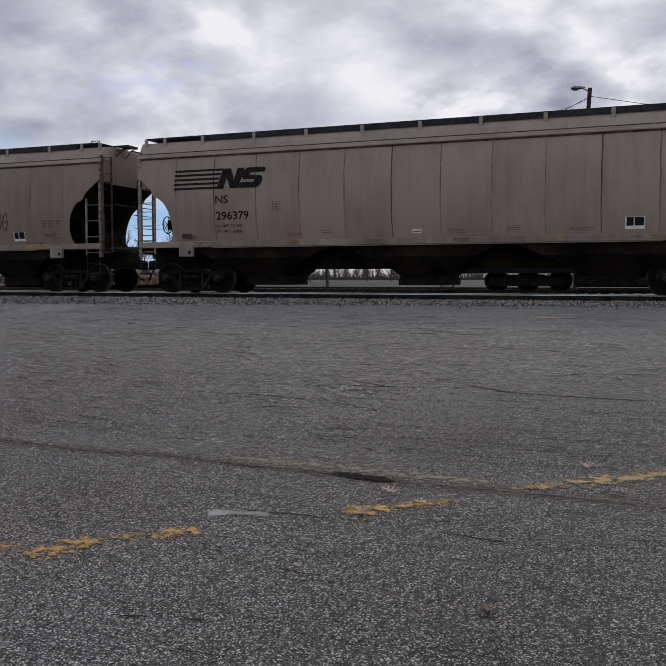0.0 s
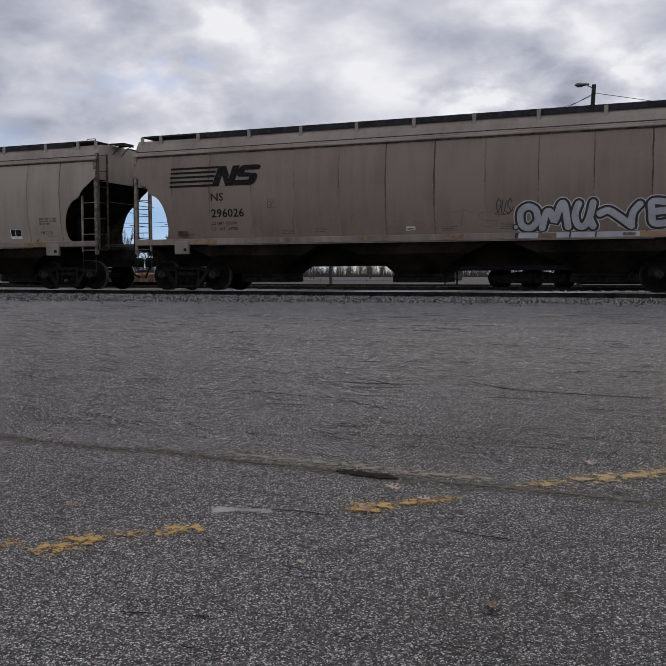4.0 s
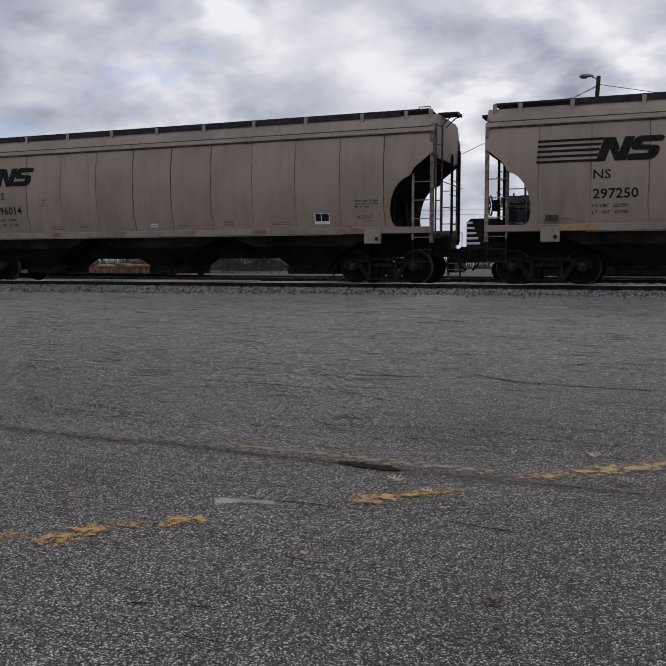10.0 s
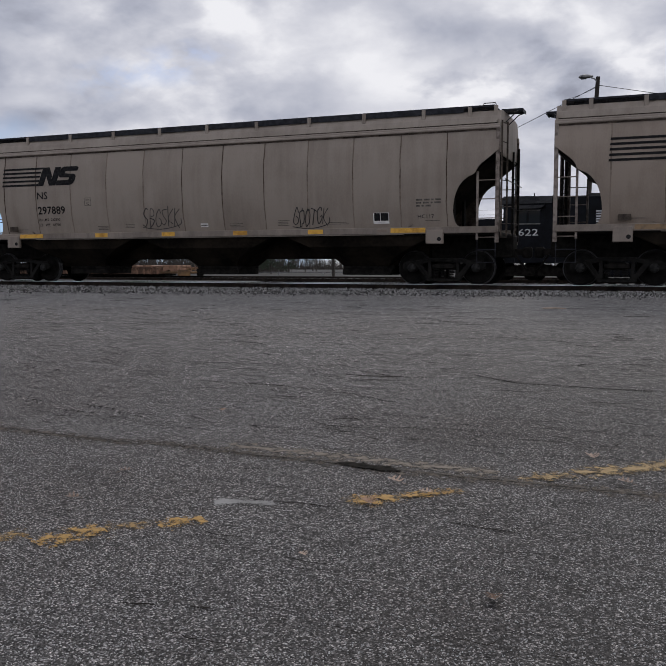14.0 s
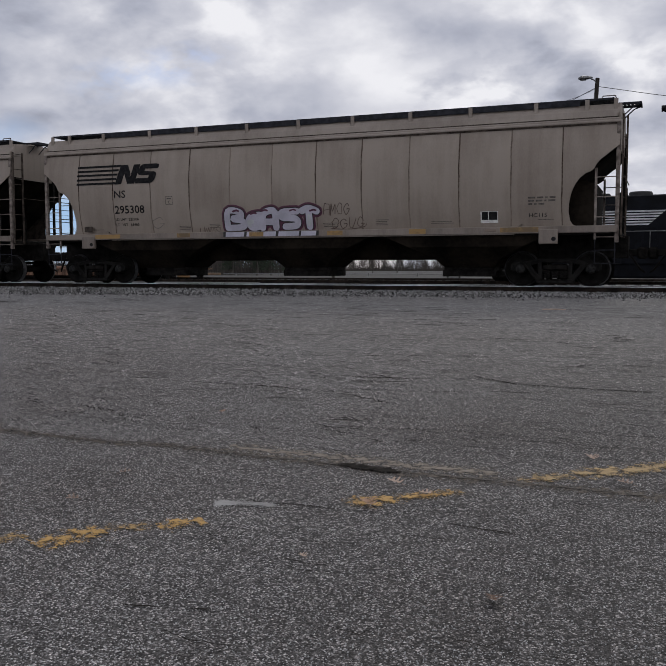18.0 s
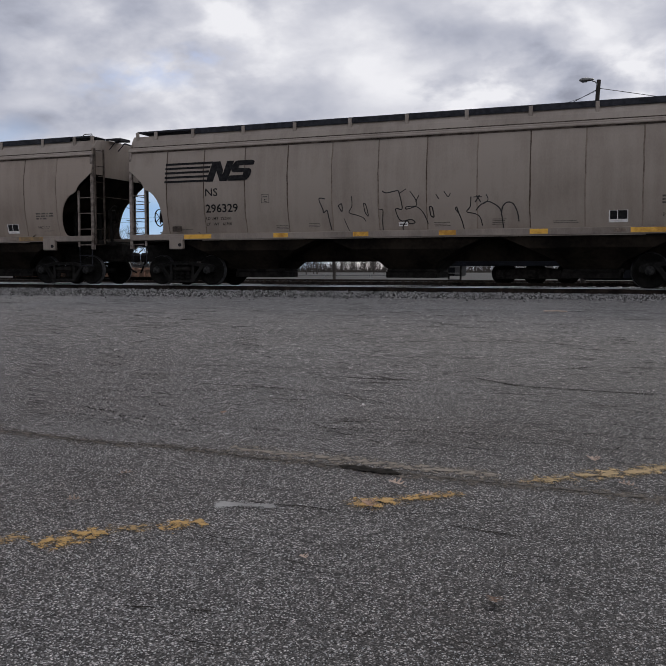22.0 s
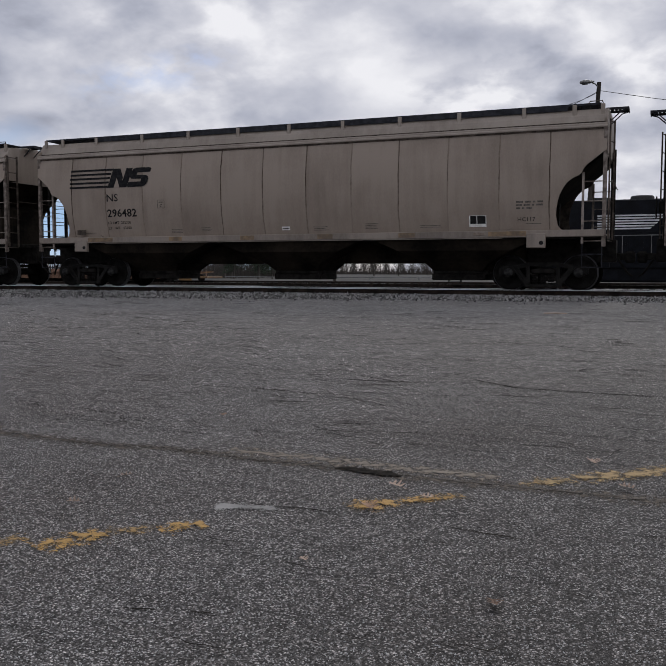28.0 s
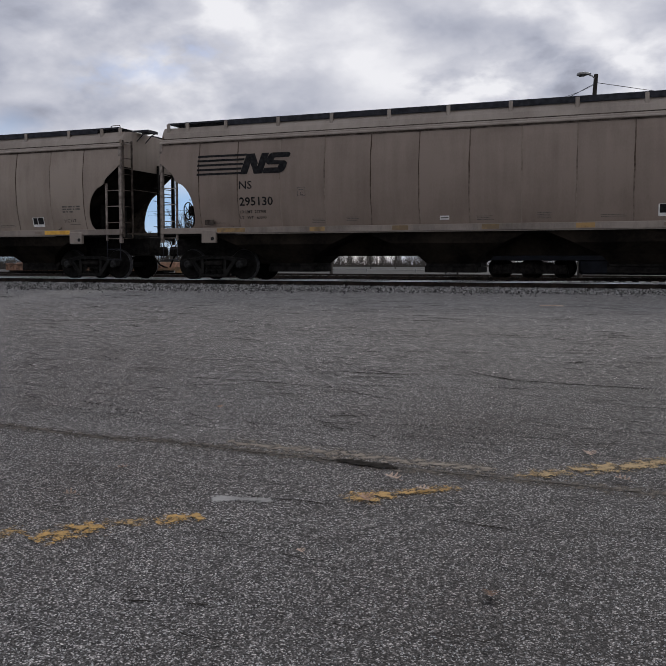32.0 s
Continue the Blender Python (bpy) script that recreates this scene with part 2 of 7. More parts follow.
# ---- mesh building ----
class Shape:
    """Gathers vertices and faces; each call adds one solid."""

    def __init__(self):
        self.v, self.f, self.m = [], [], []

    def add(self, verts, faces, mat=0):
        o = len(self.v)
        self.v += [tuple(p) for p in verts]
        self.f += [tuple(i + o for i in f) for f in faces]
        self.m += [mat] * len(faces)
        return self

    def box(self, x0, x1, y0, y1, z0, z1, c=0.0, mat=0):
        if c <= 0:
            vs = [(x, y, z) for x in (x0, x1) for y in (y0, y1) for z in (z0, z1)]
            return self.add(vs, [(0, 1, 3, 2), (4, 6, 7, 5), (0, 4, 5, 1), (2, 3, 7, 6), (0, 2, 6, 4), (1, 5, 7, 3)], mat)
        # chamfered: an octagon in x-z run through y, with its ends drawn in
        ring = lambda y, k: [(x0 + k + (c if i in (0, 5) else 0), y, z) for i, z in ()] or [
            (x0 + c + k, y, z0 + k), (x1 - c - k, y, z0 + k), (x1 - k, y, z0 + c + k), (x1 - k, y, z1 - c - k),
            (x1 - c - k, y, z1 - k), (x0 + c + k, y, z1 - k), (x0 + k, y, z1 - c - k), (x0 + k, y, z0 + c + k)]
        vs = ring(y0, c * 0.8) + ring(y0 + c, 0) + ring(y1 - c, 0) + ring(y1, c * 0.8)
        fs = [tuple(reversed(range(8))), tuple(range(24, 32))]
        fs = [tuple(range(8)), tuple(reversed(range(24, 32)))]
        for k in range(3):
            for i in range(8):
                j = (i + 1) % 8
                fs.append((k * 8 + i, (k + 1) * 8 + i, (k + 1) * 8 + j, k * 8 + j))
        return self.add(vs, fs, mat)

    def bar(self, a, b, r, n=6, r2=None, mat=0, caps=True):
        a, b = Vector(a), Vector(b)
        d = (b - a).normalized()
        s = d.orthogonal().normalized()
        t = d.cross(s)
        r2 = r if r2 is None else r2
        vs = [a + (s * math.cos(i * math.tau / n) + t * math.sin(i * math.tau / n)) * r for i in range(n)]
        vs += [b + (s * math.cos(i * math.tau / n) + t * math.sin(i * math.tau / n)) * r2 for i in range(n)]
        fs = [(i, (i + 1) % n, n + (i + 1) % n, n + i) for i in range(n)]
        if caps:
            fs += [tuple(reversed(range(n))), tuple(range(n, 2 * n))]
        return self.add(vs, fs, mat)

    def tube(self, pts, r, n=6, mat=0):
        for a, b in zip(pts, pts[1:]):
            self.bar(a, b, r, n, mat=mat)
        return self

    def prism(self, poly, y0, y1, mat=0):
        """A polygon of (x, z) run from y0 to y1."""
        k = len(poly)
        vs = [(x, y0, z) for x, z in poly] + [(x, y1, z) for x, z in poly]
        fs = [(i, k + i, k + (i + 1) % k, (i + 1) % k) for i in range(k)]
        fs += [tuple(range(k)), tuple(reversed(range(k, 2 * k)))]
        return self.add(vs, fs, mat)

    def lathe(self, prof, c, axis="y", n=24, mat=0):
        """A profile of (radius, along) turned round an axis through c."""
        vs, fs = [], []
        for r, a in prof:
            for i in range(n):
                q = i * math.tau / n
                p, s = r * math.cos(q), r * math.sin(q)
                vs.append((c[0] + p, c[1] + a, c[2] + s) if axis == "y" else (c[0] + p, c[1] + s, c[2] + a))
        for k in range(len(prof) - 1):
            for i in range(n):
                j = (i + 1) % n
                fs.append((k * n + i, k * n + j, (k + 1) * n + j, (k + 1) * n + i))
        return self.add(vs, fs, mat)

    def mesh(self, name, *mats, smooth=False):
        me = bpy.data.meshes.new(name)
        me.from_pydata(self.v, [], self.f)
        for m in mats:
            me.materials.append(m)
        if len(mats) > 1:
            me.polygons.foreach_set("material_index", self.m)
        if smooth:
            me.polygons.foreach_set("use_smooth", [True] * len(me.polygons))
        me.update()
        return me


def part(name, me, parent, label="", at=None):
    ob = new(name, me)
    ob.parent = parent
    if at is not None:
        ob.matrix_basis = at
    if label:
        ob["label"] = label
    return ob


def thing(name, label, category, group="", at=None, me=None, kind=""):
    ob = new(name, me)
    if at is not None:
        ob.matrix_basis = at
    return tagged(ob, label, category, group, kind)


# ---- ground and track ----
def lot_z(y):
    return 0.033 * max(-12.0, min(y, 22.3))


LOT_FAR = 22.3


def asphalt():
    """Old asphalt: pale stones in a dark binder, stains, worn tracks, long shallow ravelled lines."""
    m, nt, b = material("old_asphalt", 0.82)
    b.inputs["Specular IOR Level"].default_value = 0.25
    n, l = nt.nodes, nt.links
    co = n.new("ShaderNodeTexCoord")

    def noise_tex(scale, stretch=(1, 1, 1), detail=4.0, rough=0.5):
        mp = n.new("ShaderNodeMapping"); mp.inputs["Scale"].default_value = stretch
        l.new(co.outputs["Object"], mp.inputs[0])
        t = n.new("ShaderNodeTexNoise"); t.inputs["Scale"].default_value = scale
        t.inputs["Detail"].default_value = detail; t.inputs["Roughness"].default_value = rough
        l.new(mp.outputs[0], t.inputs["Vector"])
        return t
    def ramp(fac, *stops):
        r = n.new("ShaderNodeValToRGB")
        e = r.color_ramp.elements
        e[0].position, e[0].color = stops[0][0], (*stops[0][1], 1)
        e[1].position, e[1].color = stops[-1][0], (*stops[-1][1], 1)
        for p, c in stops[1:-1]:
            k = e.new(p); k.color = (*c, 1)
        l.new(fac, r.inputs[0])
        return r.outputs[0]

    def times(p, q, fac=1.0):
        m_ = n.new("ShaderNodeMixRGB"); m_.blend_type = "MULTIPLY"; m_.inputs[0].default_value = fac
        l.new(p, m_.inputs[1]); l.new(q, m_.inputs[2])
        return m_.outputs[0]
    grey = lambda c: (c, c * 0.985, c * 0.97)
    # stones of about a centimetre: most the tone of the binder, one in six pale
    vor = n.new("ShaderNodeTexVoronoi"); vor.inputs["Scale"].default_value = 125
    l.new(co.outputs["Object"], vor.inputs["Vector"])
    sep = n.new("ShaderNodeSeparateColor"); l.new(vor.outputs["Color"], sep.inputs[0])
    base = ramp(sep.outputs[0], (0.0, grey(0.020)), (0.25, grey(0.050)), (0.66, grey(0.096)), (0.80, grey(0.16)), (0.90, grey(0.31)), (1.0, grey(0.52)))
    base = times(base, ramp(vor.outputs["Distance"], (0.30, (1, 1, 1)), (0.66, (0.40, 0.39, 0.38))))
    # clusters of stones that stand out or have come loose
    clump = n.new("ShaderNodeTexVoronoi"); clump.inputs["Scale"].default_value = 30
    cm = n.new("ShaderNodeMapping"); cm.inputs["Scale"].default_value = (1.0, 0.45, 1.0)
    l.new(co.outputs["Object"], cm.inputs[0]); l.new(cm.outputs[0], clump.inputs["Vector"])
    cs = n.new("ShaderNodeSeparateColor"); l.new(clump.outputs["Color"], cs.inputs[0])
    base = times(base, ramp(cs.outputs[0], (0.0, (0.78, 0.77, 0.76)), (0.16, (0.94, 0.94, 0.94)), (0.80, (1.04, 1.04, 1.04)), (0.93, (1.10, 1.10, 1.10)), (1.0, (1.2, 1.19, 1.18))))
    mott = noise_tex(11, (0.5, 0.9, 1), 6, 0.8)
    base = times(base, ramp(mott.outputs["Fac"], (0.34, (0.88, 0.865, 0.86)), (0.66, (1.12, 1.11, 1.11))))
    # pale grit, and dark flecks that paint the shade behind bumps, stronger farther away
    bump_shade = noise_tex(13, (0.85, 1.0, 1), 4, 0.85)
    tone = ramp(bump_shade.outputs["Fac"], (0.36, (0.36, 0.35, 0.35)), (0.45, (0.86, 0.86, 0.86)), (0.56, (1.10, 1.10, 1.10)), (0.66, (2.0, 1.99, 1.97)))
    where = n.new("ShaderNodeSeparateXYZ"); l.new(co.outputs["Object"], where.inputs[0])
    away = n.new("ShaderNodeMapRange")
    away.inputs["From Min"].default_value, away.inputs["From Max"].default_value = 4.6, 10.5
    l.new(where.outputs[1], away.inputs[0])
    # coarse specks of loose grit
    for scale, y0, y1, lo, hi in (((62, 24, 1), 4.2, 7.5, 0.62, 1.75), ((40, 9, 1), 8.5, 15.0, 0.60, 1.70)):
        sm = n.new("ShaderNodeMapping"); sm.inputs["Scale"].default_value = scale
        l.new(co.outputs["Object"], sm.inputs[0])
        sv = n.new("ShaderNodeTexVoronoi"); sv.inputs["Scale"].default_value = 1.0
        l.new(sm.outputs[0], sv.inputs["Vector"])
        sc = n.new("ShaderNodeSeparateColor"); l.new(sv.outputs["Color"], sc.inputs[0])
        spot = ramp(sc.outputs[0], (0.0, grey(lo)), (0.30, grey(0.90)), (0.78, grey(1.0)), (1.0, grey(hi)))
        reach = n.new("ShaderNodeMapRange")
        reach.inputs["From Min"].default_value, reach.inputs["From Max"].default_value = y0, y1
        l.new(where.outputs[1], reach.inputs[0])
        sx = n.new("ShaderNodeMixRGB"); sx.blend_type = "MULTIPLY"
        l.new(reach.outputs[0], sx.inputs[0]); l.new(base, sx.inputs[1]); l.new(spot, sx.inputs[2])
        base = sx.outputs[0]
    # one side of the lot is coloured darker
    side_tone = n.new("ShaderNodeMapRange")
    side_tone.inputs["From Min"].default_value, side_tone.inputs["From Max"].default_value = -2.4, -0.2
    side_tone.inputs["To Min"].default_value, side_tone.inputs["To Max"].default_value = 1.0, 0.775
    l.new(where.outputs[0], side_tone.inputs[0])
    lm = n.new("ShaderNodeMixRGB"); lm.blend_type = "MULTIPLY"; lm.inputs[0].default_value = 1.0
    l.new(base, lm.inputs[1]); l.new(side_tone.outputs[0], lm.inputs[2])
    base = lm.outputs[0]
    gm = n.new("ShaderNodeMixRGB"); gm.blend_type = "MULTIPLY"
    l.new(away.outputs[0], gm.inputs[0]); l.new(base, gm.inputs[1]); l.new(tone, gm.inputs[2])
    base = gm.outputs[0]
    # stains and worn bands
    stain = noise_tex(0.35, (1, 1, 1), 6, 0.62)
    sr = n.new("ShaderNodeValToRGB")
    sr.color_ramp.elements[0].position, sr.color_ramp.elements[0].color = 0.30, (1.28, 1.20, 1.17, 1)
    sr.color_ramp.elements[1].position, sr.color_ramp.elements[1].color = 0.68, (1.78, 1.78, 1.80, 1)
    l.new(stain.outputs["Fac"], sr.inputs[0])
    mul2 = n.new("ShaderNodeMixRGB"); mul2.blend_type = "MULTIPLY"; mul2.inputs[0].default_value = 1
    l.new(base, mul2.inputs[1]); l.new(sr.outputs[0], mul2.inputs[2])
    # ravelled lines along the way it was rolled
    line = noise_tex(1.5, (0.55, 8.0, 1), 10, 0.8)
    lr = n.new("ShaderNodeValToRGB")
    le = lr.color_ramp.elements
    le[0].position, le[0].color = 0.38, (0.12, 0.11, 0.11, 1)
    le[1].position, le[1].color = 0.43, (1, 1, 1, 1)
    l.new(line.outputs["Fac"], lr.inputs[0])
    mul3 = n.new("ShaderNodeMixRGB"); mul3.blend_type = "MULTIPLY"; mul3.inputs[0].default_value = 0.7
    l.new(mul2.outputs[0], mul3.inputs[1]); l.new(lr.outputs[0], mul3.inputs[2])
    # the near part of the lot is less scored
    place = n.new("ShaderNodeSeparateXYZ"); l.new(co.outputs["Object"], place.inputs[0])
    scored = n.new("ShaderNodeMapRange")
    scored.inputs["From Min"].default_value, scored.inputs["From Max"].default_value = 3.5, 7.0
    scored.inputs["To Min"].default_value, scored.inputs["To Max"].default_value = 0.15, 0.85
    l.new(place.outputs[1], scored.inputs[0]); l.new(scored.outputs[0], mul3.inputs[0])
    # pale dust drifts towards the track bed
    dust = noise_tex(1.6, (0.22, 1.4, 1), 8, 0.78)
    grit = n.new("ShaderNodeSeparateXYZ"); l.new(co.outputs["Object"], grit.inputs[0])
    far = n.new("ShaderNodeMapRange")
    far.inputs["From Min"].default_value, far.inputs["From Max"].default_value = 6.5, 18.5
    far.inputs["To Min"].default_value, far.inputs["To Max"].default_value = 0.0, 1.0
    l.new(grit.outputs[1], far.inputs[0])
    dm = n.new("ShaderNodeMath"); dm.operation = "MULTIPLY"
    l.new(far.outputs[0], dm.inputs[0]); l.new(dust.outputs["Fac"], dm.inputs[1])
    mixd = n.new("ShaderNodeMixRGB")
    pale = n.new("ShaderNodeMixRGB"); pale.blend_type = "MULTIPLY"; pale.inputs[0].default_value = 0.8
    l.new(tone, pale.inputs[2]); l.new(pale.outputs[0], mixd.inputs[2])
    pale.inputs[1].default_value = (0.33, 0.325, 0.315, 1)
    l.new(dm.outputs[0], mixd.inputs[0]); l.new(mul3.outputs[0], mixd.inputs[1])
    l.new(mixd.outputs[0], b.inputs["Base Color"])
    bp = n.new("ShaderNodeBump"); bp.inputs["Strength"].default_value = 0.6; bp.inputs["Distance"].default_value = 0.006
    l.new(vor.outputs["Distance"], bp.inputs["Height"])
    bp.invert = True
    bp2 = n.new("ShaderNodeBump"); bp2.inputs["Strength"].default_value = 0.5; bp2.inputs["Distance"].default_value = 0.03
    l.new(lr.outputs[0], bp2.inputs["Height"]); l.new(bp.outputs[0], bp2.inputs["Normal"])
    l.new(bp2.outputs[0], b.inputs["Normal"])
    return m


ASPHALT = asphalt()
YARD = noisy("yard_gravel_and_weeds", (0.016, 0.015, 0.013), (0.050, 0.047, 0.042), 0.6, 0.95, stretch=(1, 1, 1), bump=0.3, fine=25)


def build_ground():
    s = Shape()
    xs = [-3000, -400, -120, -60, -30, -15, 0, 15, 30, 60, 120, 400, 3000]
    prof = [(-3000, -0.46), (-200, -0.46), (-12, lot_z(-12)), (0, 0), (8, lot_z(8)), (13, lot_z(13)), (LOT_FAR, lot_z(LOT_FAR)),
            (22.8, 0.66), (29, 0.58), (76, 0.42), (520, -0.6), (3500, -2.0)]
    for y, z in prof:
        s.v += [(x, y, z) for x in xs]
    w = len(xs)
    for j in range(len(prof) - 1):
        for i in range(w - 1):
            s.f.append((j * w + i, j * w + i + 1, (j + 1) * w + i + 1, (j + 1) * w + i))
            s.m.append(0 if prof[j][0] < LOT_FAR - 0.01 else 1)
    g = new("ground", s.mesh("ground", ASPHALT, YARD))
    tagged(g, "worn grey asphalt lot with gravel yard beyond", "ground", kind="structure")


build_ground()


def build_stones(name, count, region, size, seed, label):
    """Broken stones strewn over a bed; region gives x, y, z for two random numbers."""
    rnd = random.Random(seed)
    s = Shape()
    base = [(1, 0, 0), (-1, 0, 0), (0, 1, 0), (0, -1, 0), (0, 0, 1), (0, 0, -1), (.7, .7, .5), (-.7, .6, .5)]
    faces = [(4, 0, 6), (4, 6, 2), (6, 0, 2), (4, 2, 7), (4, 7, 1), (7, 2, 1), (4, 1, 3), (4, 3, 0), (5, 2, 0), (5, 1, 2), (5, 3, 1), (5, 0, 3)]
    for _ in range(count):
        x, y, z = region(rnd.random(), rnd.random(), rnd)
        r = size * rnd.uniform(0.55, 1.25)
        q = Euler((rnd.uniform(0, 6), rnd.uniform(0, 6), rnd.uniform(0, 6))).to_matrix()
        vs = [Vector((x, y, z)) + q @ Vector((p[0] * r * rnd.uniform(.7, 1.2), p[1] * r * rnd.uniform(.7, 1.1), p[2] * r * rnd.uniform(.5, .9))) for p in base]
        s.add(vs, faces)
    ob = new(name, s.mesh(name, STONE_VAR))
    return tagged(ob, label, "ballast", kind="stuff")


def island_material(name, dark, light, rough=0.9):
    m, nt, b = material(name, rough)
    n, l = nt.nodes, nt.links
    geo = n.new("ShaderNodeNewGeometry")
    ramp = n.new("ShaderNodeValToRGB")
    ramp.color_ramp.elements[0].color, ramp.color_ramp.elements[1].color = (*dark, 1), (*light, 1)
    l.new(geo.outputs["Random Per Island"], ramp.inputs[0]); l.new(ramp.outputs[0], b.inputs["Base Color"])
    return m


STONE_VAR = island_material("crushed_stone", (0.028, 0.027, 0.026), (0.40, 0.39, 0.38))


def toe_y(x):
    """Where the ballast runs out on the lot; the shoulder is wider to one side."""
    return 21.43 + 0.089 * max(-19.0, min(4.0, x)) + 0.10 * math.sin(x * 1.9) + 0.06 * math.sin(x * 4.3)


def ballast_z(y, x=-6.0):
    """Height of the near shoulder: up from the lot to a crest beside the rail, then down to the ties."""
    t = toe_y(x)
    k = max(0.0, min(1.0, (y - t) / (22.5 - t)))
    z = lot_z(t) - 0.01 + (0.80 - lot_z(t) + 0.01) * (k * (2 - k))
    if y > 22.56:
        z = max(RAIL_Z - 0.22, 0.80 - 0.55 * (y - 22.56))
    return z


def build_track():
    bed = Shape()
    ys = [19.5 + 0.2 * i for i in range(16)] + [22.7, 22.85, 25.0, 26.0, 27.4]
    xs = [-600, -200, -80] + [-46 + .6 * i for i in range(101)] + [20, 60, 200, 600]
    for y in ys:
        far_z = RAIL_Z - 0.22 if y < 25.2 else 0.71 if y < 26.8 else 0.55
        bed.v += [(x, y, (ballast_z(y, x) if y < 23.0 else far_z) - (0.02 if y > toe_y(x) else 0.06)) for x in xs]
    w = len(xs)
    for j in range(len(ys) - 1):
        for i in range(w - 1):
            bed.f.append((j * w + i, j * w + i + 1, (j + 1) * w + i + 1, (j + 1) * w + i))
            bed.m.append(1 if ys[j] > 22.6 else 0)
    # fouled stone between the rails, with the shade there put into its colour
    fouled_shade = noisy("oil_fouled_ballast", (0.006, 0.0055, 0.005), (0.020, 0.018, 0.016), 14, 0.95, gloss=0.05)
    # the fines are darkened for the shaded gaps between stones
    tagged(new("track_bed", bed.mesh("track_bed", noisy("ballast_fines", (0.010, 0.0095, 0.009), (0.040, 0.038, 0.036), 14, 0.95), fouled_shade)),
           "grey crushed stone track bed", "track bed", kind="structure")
    def strewn(a, c, r):
        x = -46 + 58 * a
        t = toe_y(x)
        y = t - .05 + (22.66 - t) * c ** 0.9 if r.random() > .03 else t - r.random() ** 2 * 1.2
        return x, y, (ballast_z(y, x) if y > t else lot_z(y)) + r.uniform(-.02, .02)
    build_stones("ballast_stones", 26000, strewn, 0.031, 5, "pale grey crushed stone ballast beside the rails")
    # rails: foot, web and head, run along x
    prof = [(-.07, 0), (.07, 0), (.07, .012), (.012, .03), (.012, .13), (.036, .14), (.036, .168), (.030, .172), (-.030, .172), (-.036, .168), (-.036, .157), (-.036, .14), (-.012, .13), (-.012, .03), (-.07, .012)]
    for side in (-1, 1):
        s = Shape()
        cy, z0 = TRACK_Y + side * 0.753, RAIL_Z - 0.172
        k = len(prof)
        for x in (-600, 600):
            s.v += [(x, cy + a, z0 + h) for a, h in prof]
        for i in range(k):
            j = (i + 1) % k
            s.f.append((i, j, k + j, k + i)); s.m.append(1 if i in (6, 7, 8, 9) else 0)
        tagged(new("rail", s.mesh("rail", RAIL, RAIL_TOP)), "rusty steel rail with a polished head", "rail", "rails of the main track", "structure")
    tie = Shape().box(-.115, .115, -1.3, 1.3, -.17, 0, 0.012).mesh("tie", TIE)
    ties = thing("railway_ties", "dark creosoted wooden railway ties", "railway tie", kind="structure")
    rnd = random.Random(3)
    for i in range(150):
        part("tie", tie, ties, at=pose(-64 + i * 0.53, TRACK_Y + rnd.uniform(-.03, .03), RAIL_Z - .172, 0, 0, rnd.uniform(-1, 1)))


build_track()


# ---- the covered hopper cars ----
# Car space: x from one corner post to the other, y across (the near side is negative), z up from the rail.
BODY = 16.84                    # between the corner posts
HALF = 1.56                     # half the width at the sill
TRUCKS = (1.47, 15.35)          # truck centres
RIBS = [1.306] + [2.537 + 1.3075 * i for i in range(10)] + [15.534]
CUT = [(1.55, 0.96), (1.60, 1.03), (1.68, 1.08), (1.90, 1.12), (2.10, 1.11), (2.30, 1.075), (2.45, 1.03), (2.60, 0.96), (2.74, 0.86), (2.84, 0.74),
       (2.90, 0.60), (2.96, 0.53), (3.08, 0.48), (3.18, 0.41), (3.46, 0.08), (3.52, 0.0), (3.80, 0.0), (4.07, 0.0)]


def side_y(z):
    """Half the width of the rounded side at a height."""
    if z < 2.95:
        k = (2.95 - z) / 1.4
        return 1.625 - 0.19 * k * k
    k = (z - 2.95) / 1.12
    return 1.625 - 0.125 * k * k


def cut_x(z, far_end=False):
    """How far the side sheet is cut back from the corner post at a height; one end is cut deeper."""
    more = (0.03 if far_end else 0.0) * max(0.0, min(1.0, (3.30 - z) / 0.25))
    for (a, p), (c, q) in zip(CUT, CUT[1:]):
        if a <= z <= c:
            return p + (q - p) * (z - a) / (c - a) + more
    return 0.0


ZS = sorted([c[0] for c in CUT] + [1.95, 2.25, 2.45, 2.75, 3.3])


def side_panel(x0, x1, far=False):
    """A piece of the side sheet between two seams; the outer pieces are cut away round the end platform."""
    s = Shape()
    sg = 1 if far else -1
    cols = 5
    for z in ZS:
        lo, hi = max(x0, cut_x(z)), min(x1, BODY - cut_x(z, True))
        lo, hi = min(lo, x1 - 0.004), max(hi, x0 + 0.004)
        for inner in (0, 1):
            for i in range(cols):
                k = i / (cols - 1)
                puff = 0.010 * (1 - (2 * k - 1) ** 2) if x1 - x0 < 2 else 0
                s.v.append((lo + (hi - lo) * k, sg * (side_y(z) + puff - 0.02 * inner), z))
    w = cols * 2
    for j in range(len(ZS) - 1):
        for i in range(cols - 1):
            a = j * w + i
            q = [(a, a + 1, a + w + 1, a + w), (a + cols + 1, a + cols, a + w + cols, a + w + cols + 1)]
            s.f += q if not far else [tuple(reversed(f)) for f in q]
        for i in (0, cols - 1):
            a = j * w + i
            s.f.append((a, a + w, a + w + cols, a + cols))
    n = (len(ZS) - 1) * w
    for i in range(cols - 1):
        s.f.append((i, i + cols, i + cols + 1, i + 1))
        s.f.append((n + i, n + i + 1, n + i + cols + 1, n + i + cols))
    s.m = [0] * len(s.f)
    # the far sheet's dark colour stands for the shaded interior
    return s.mesh("side_panel", DIRT_SHADE if far else PAINT, smooth=False)


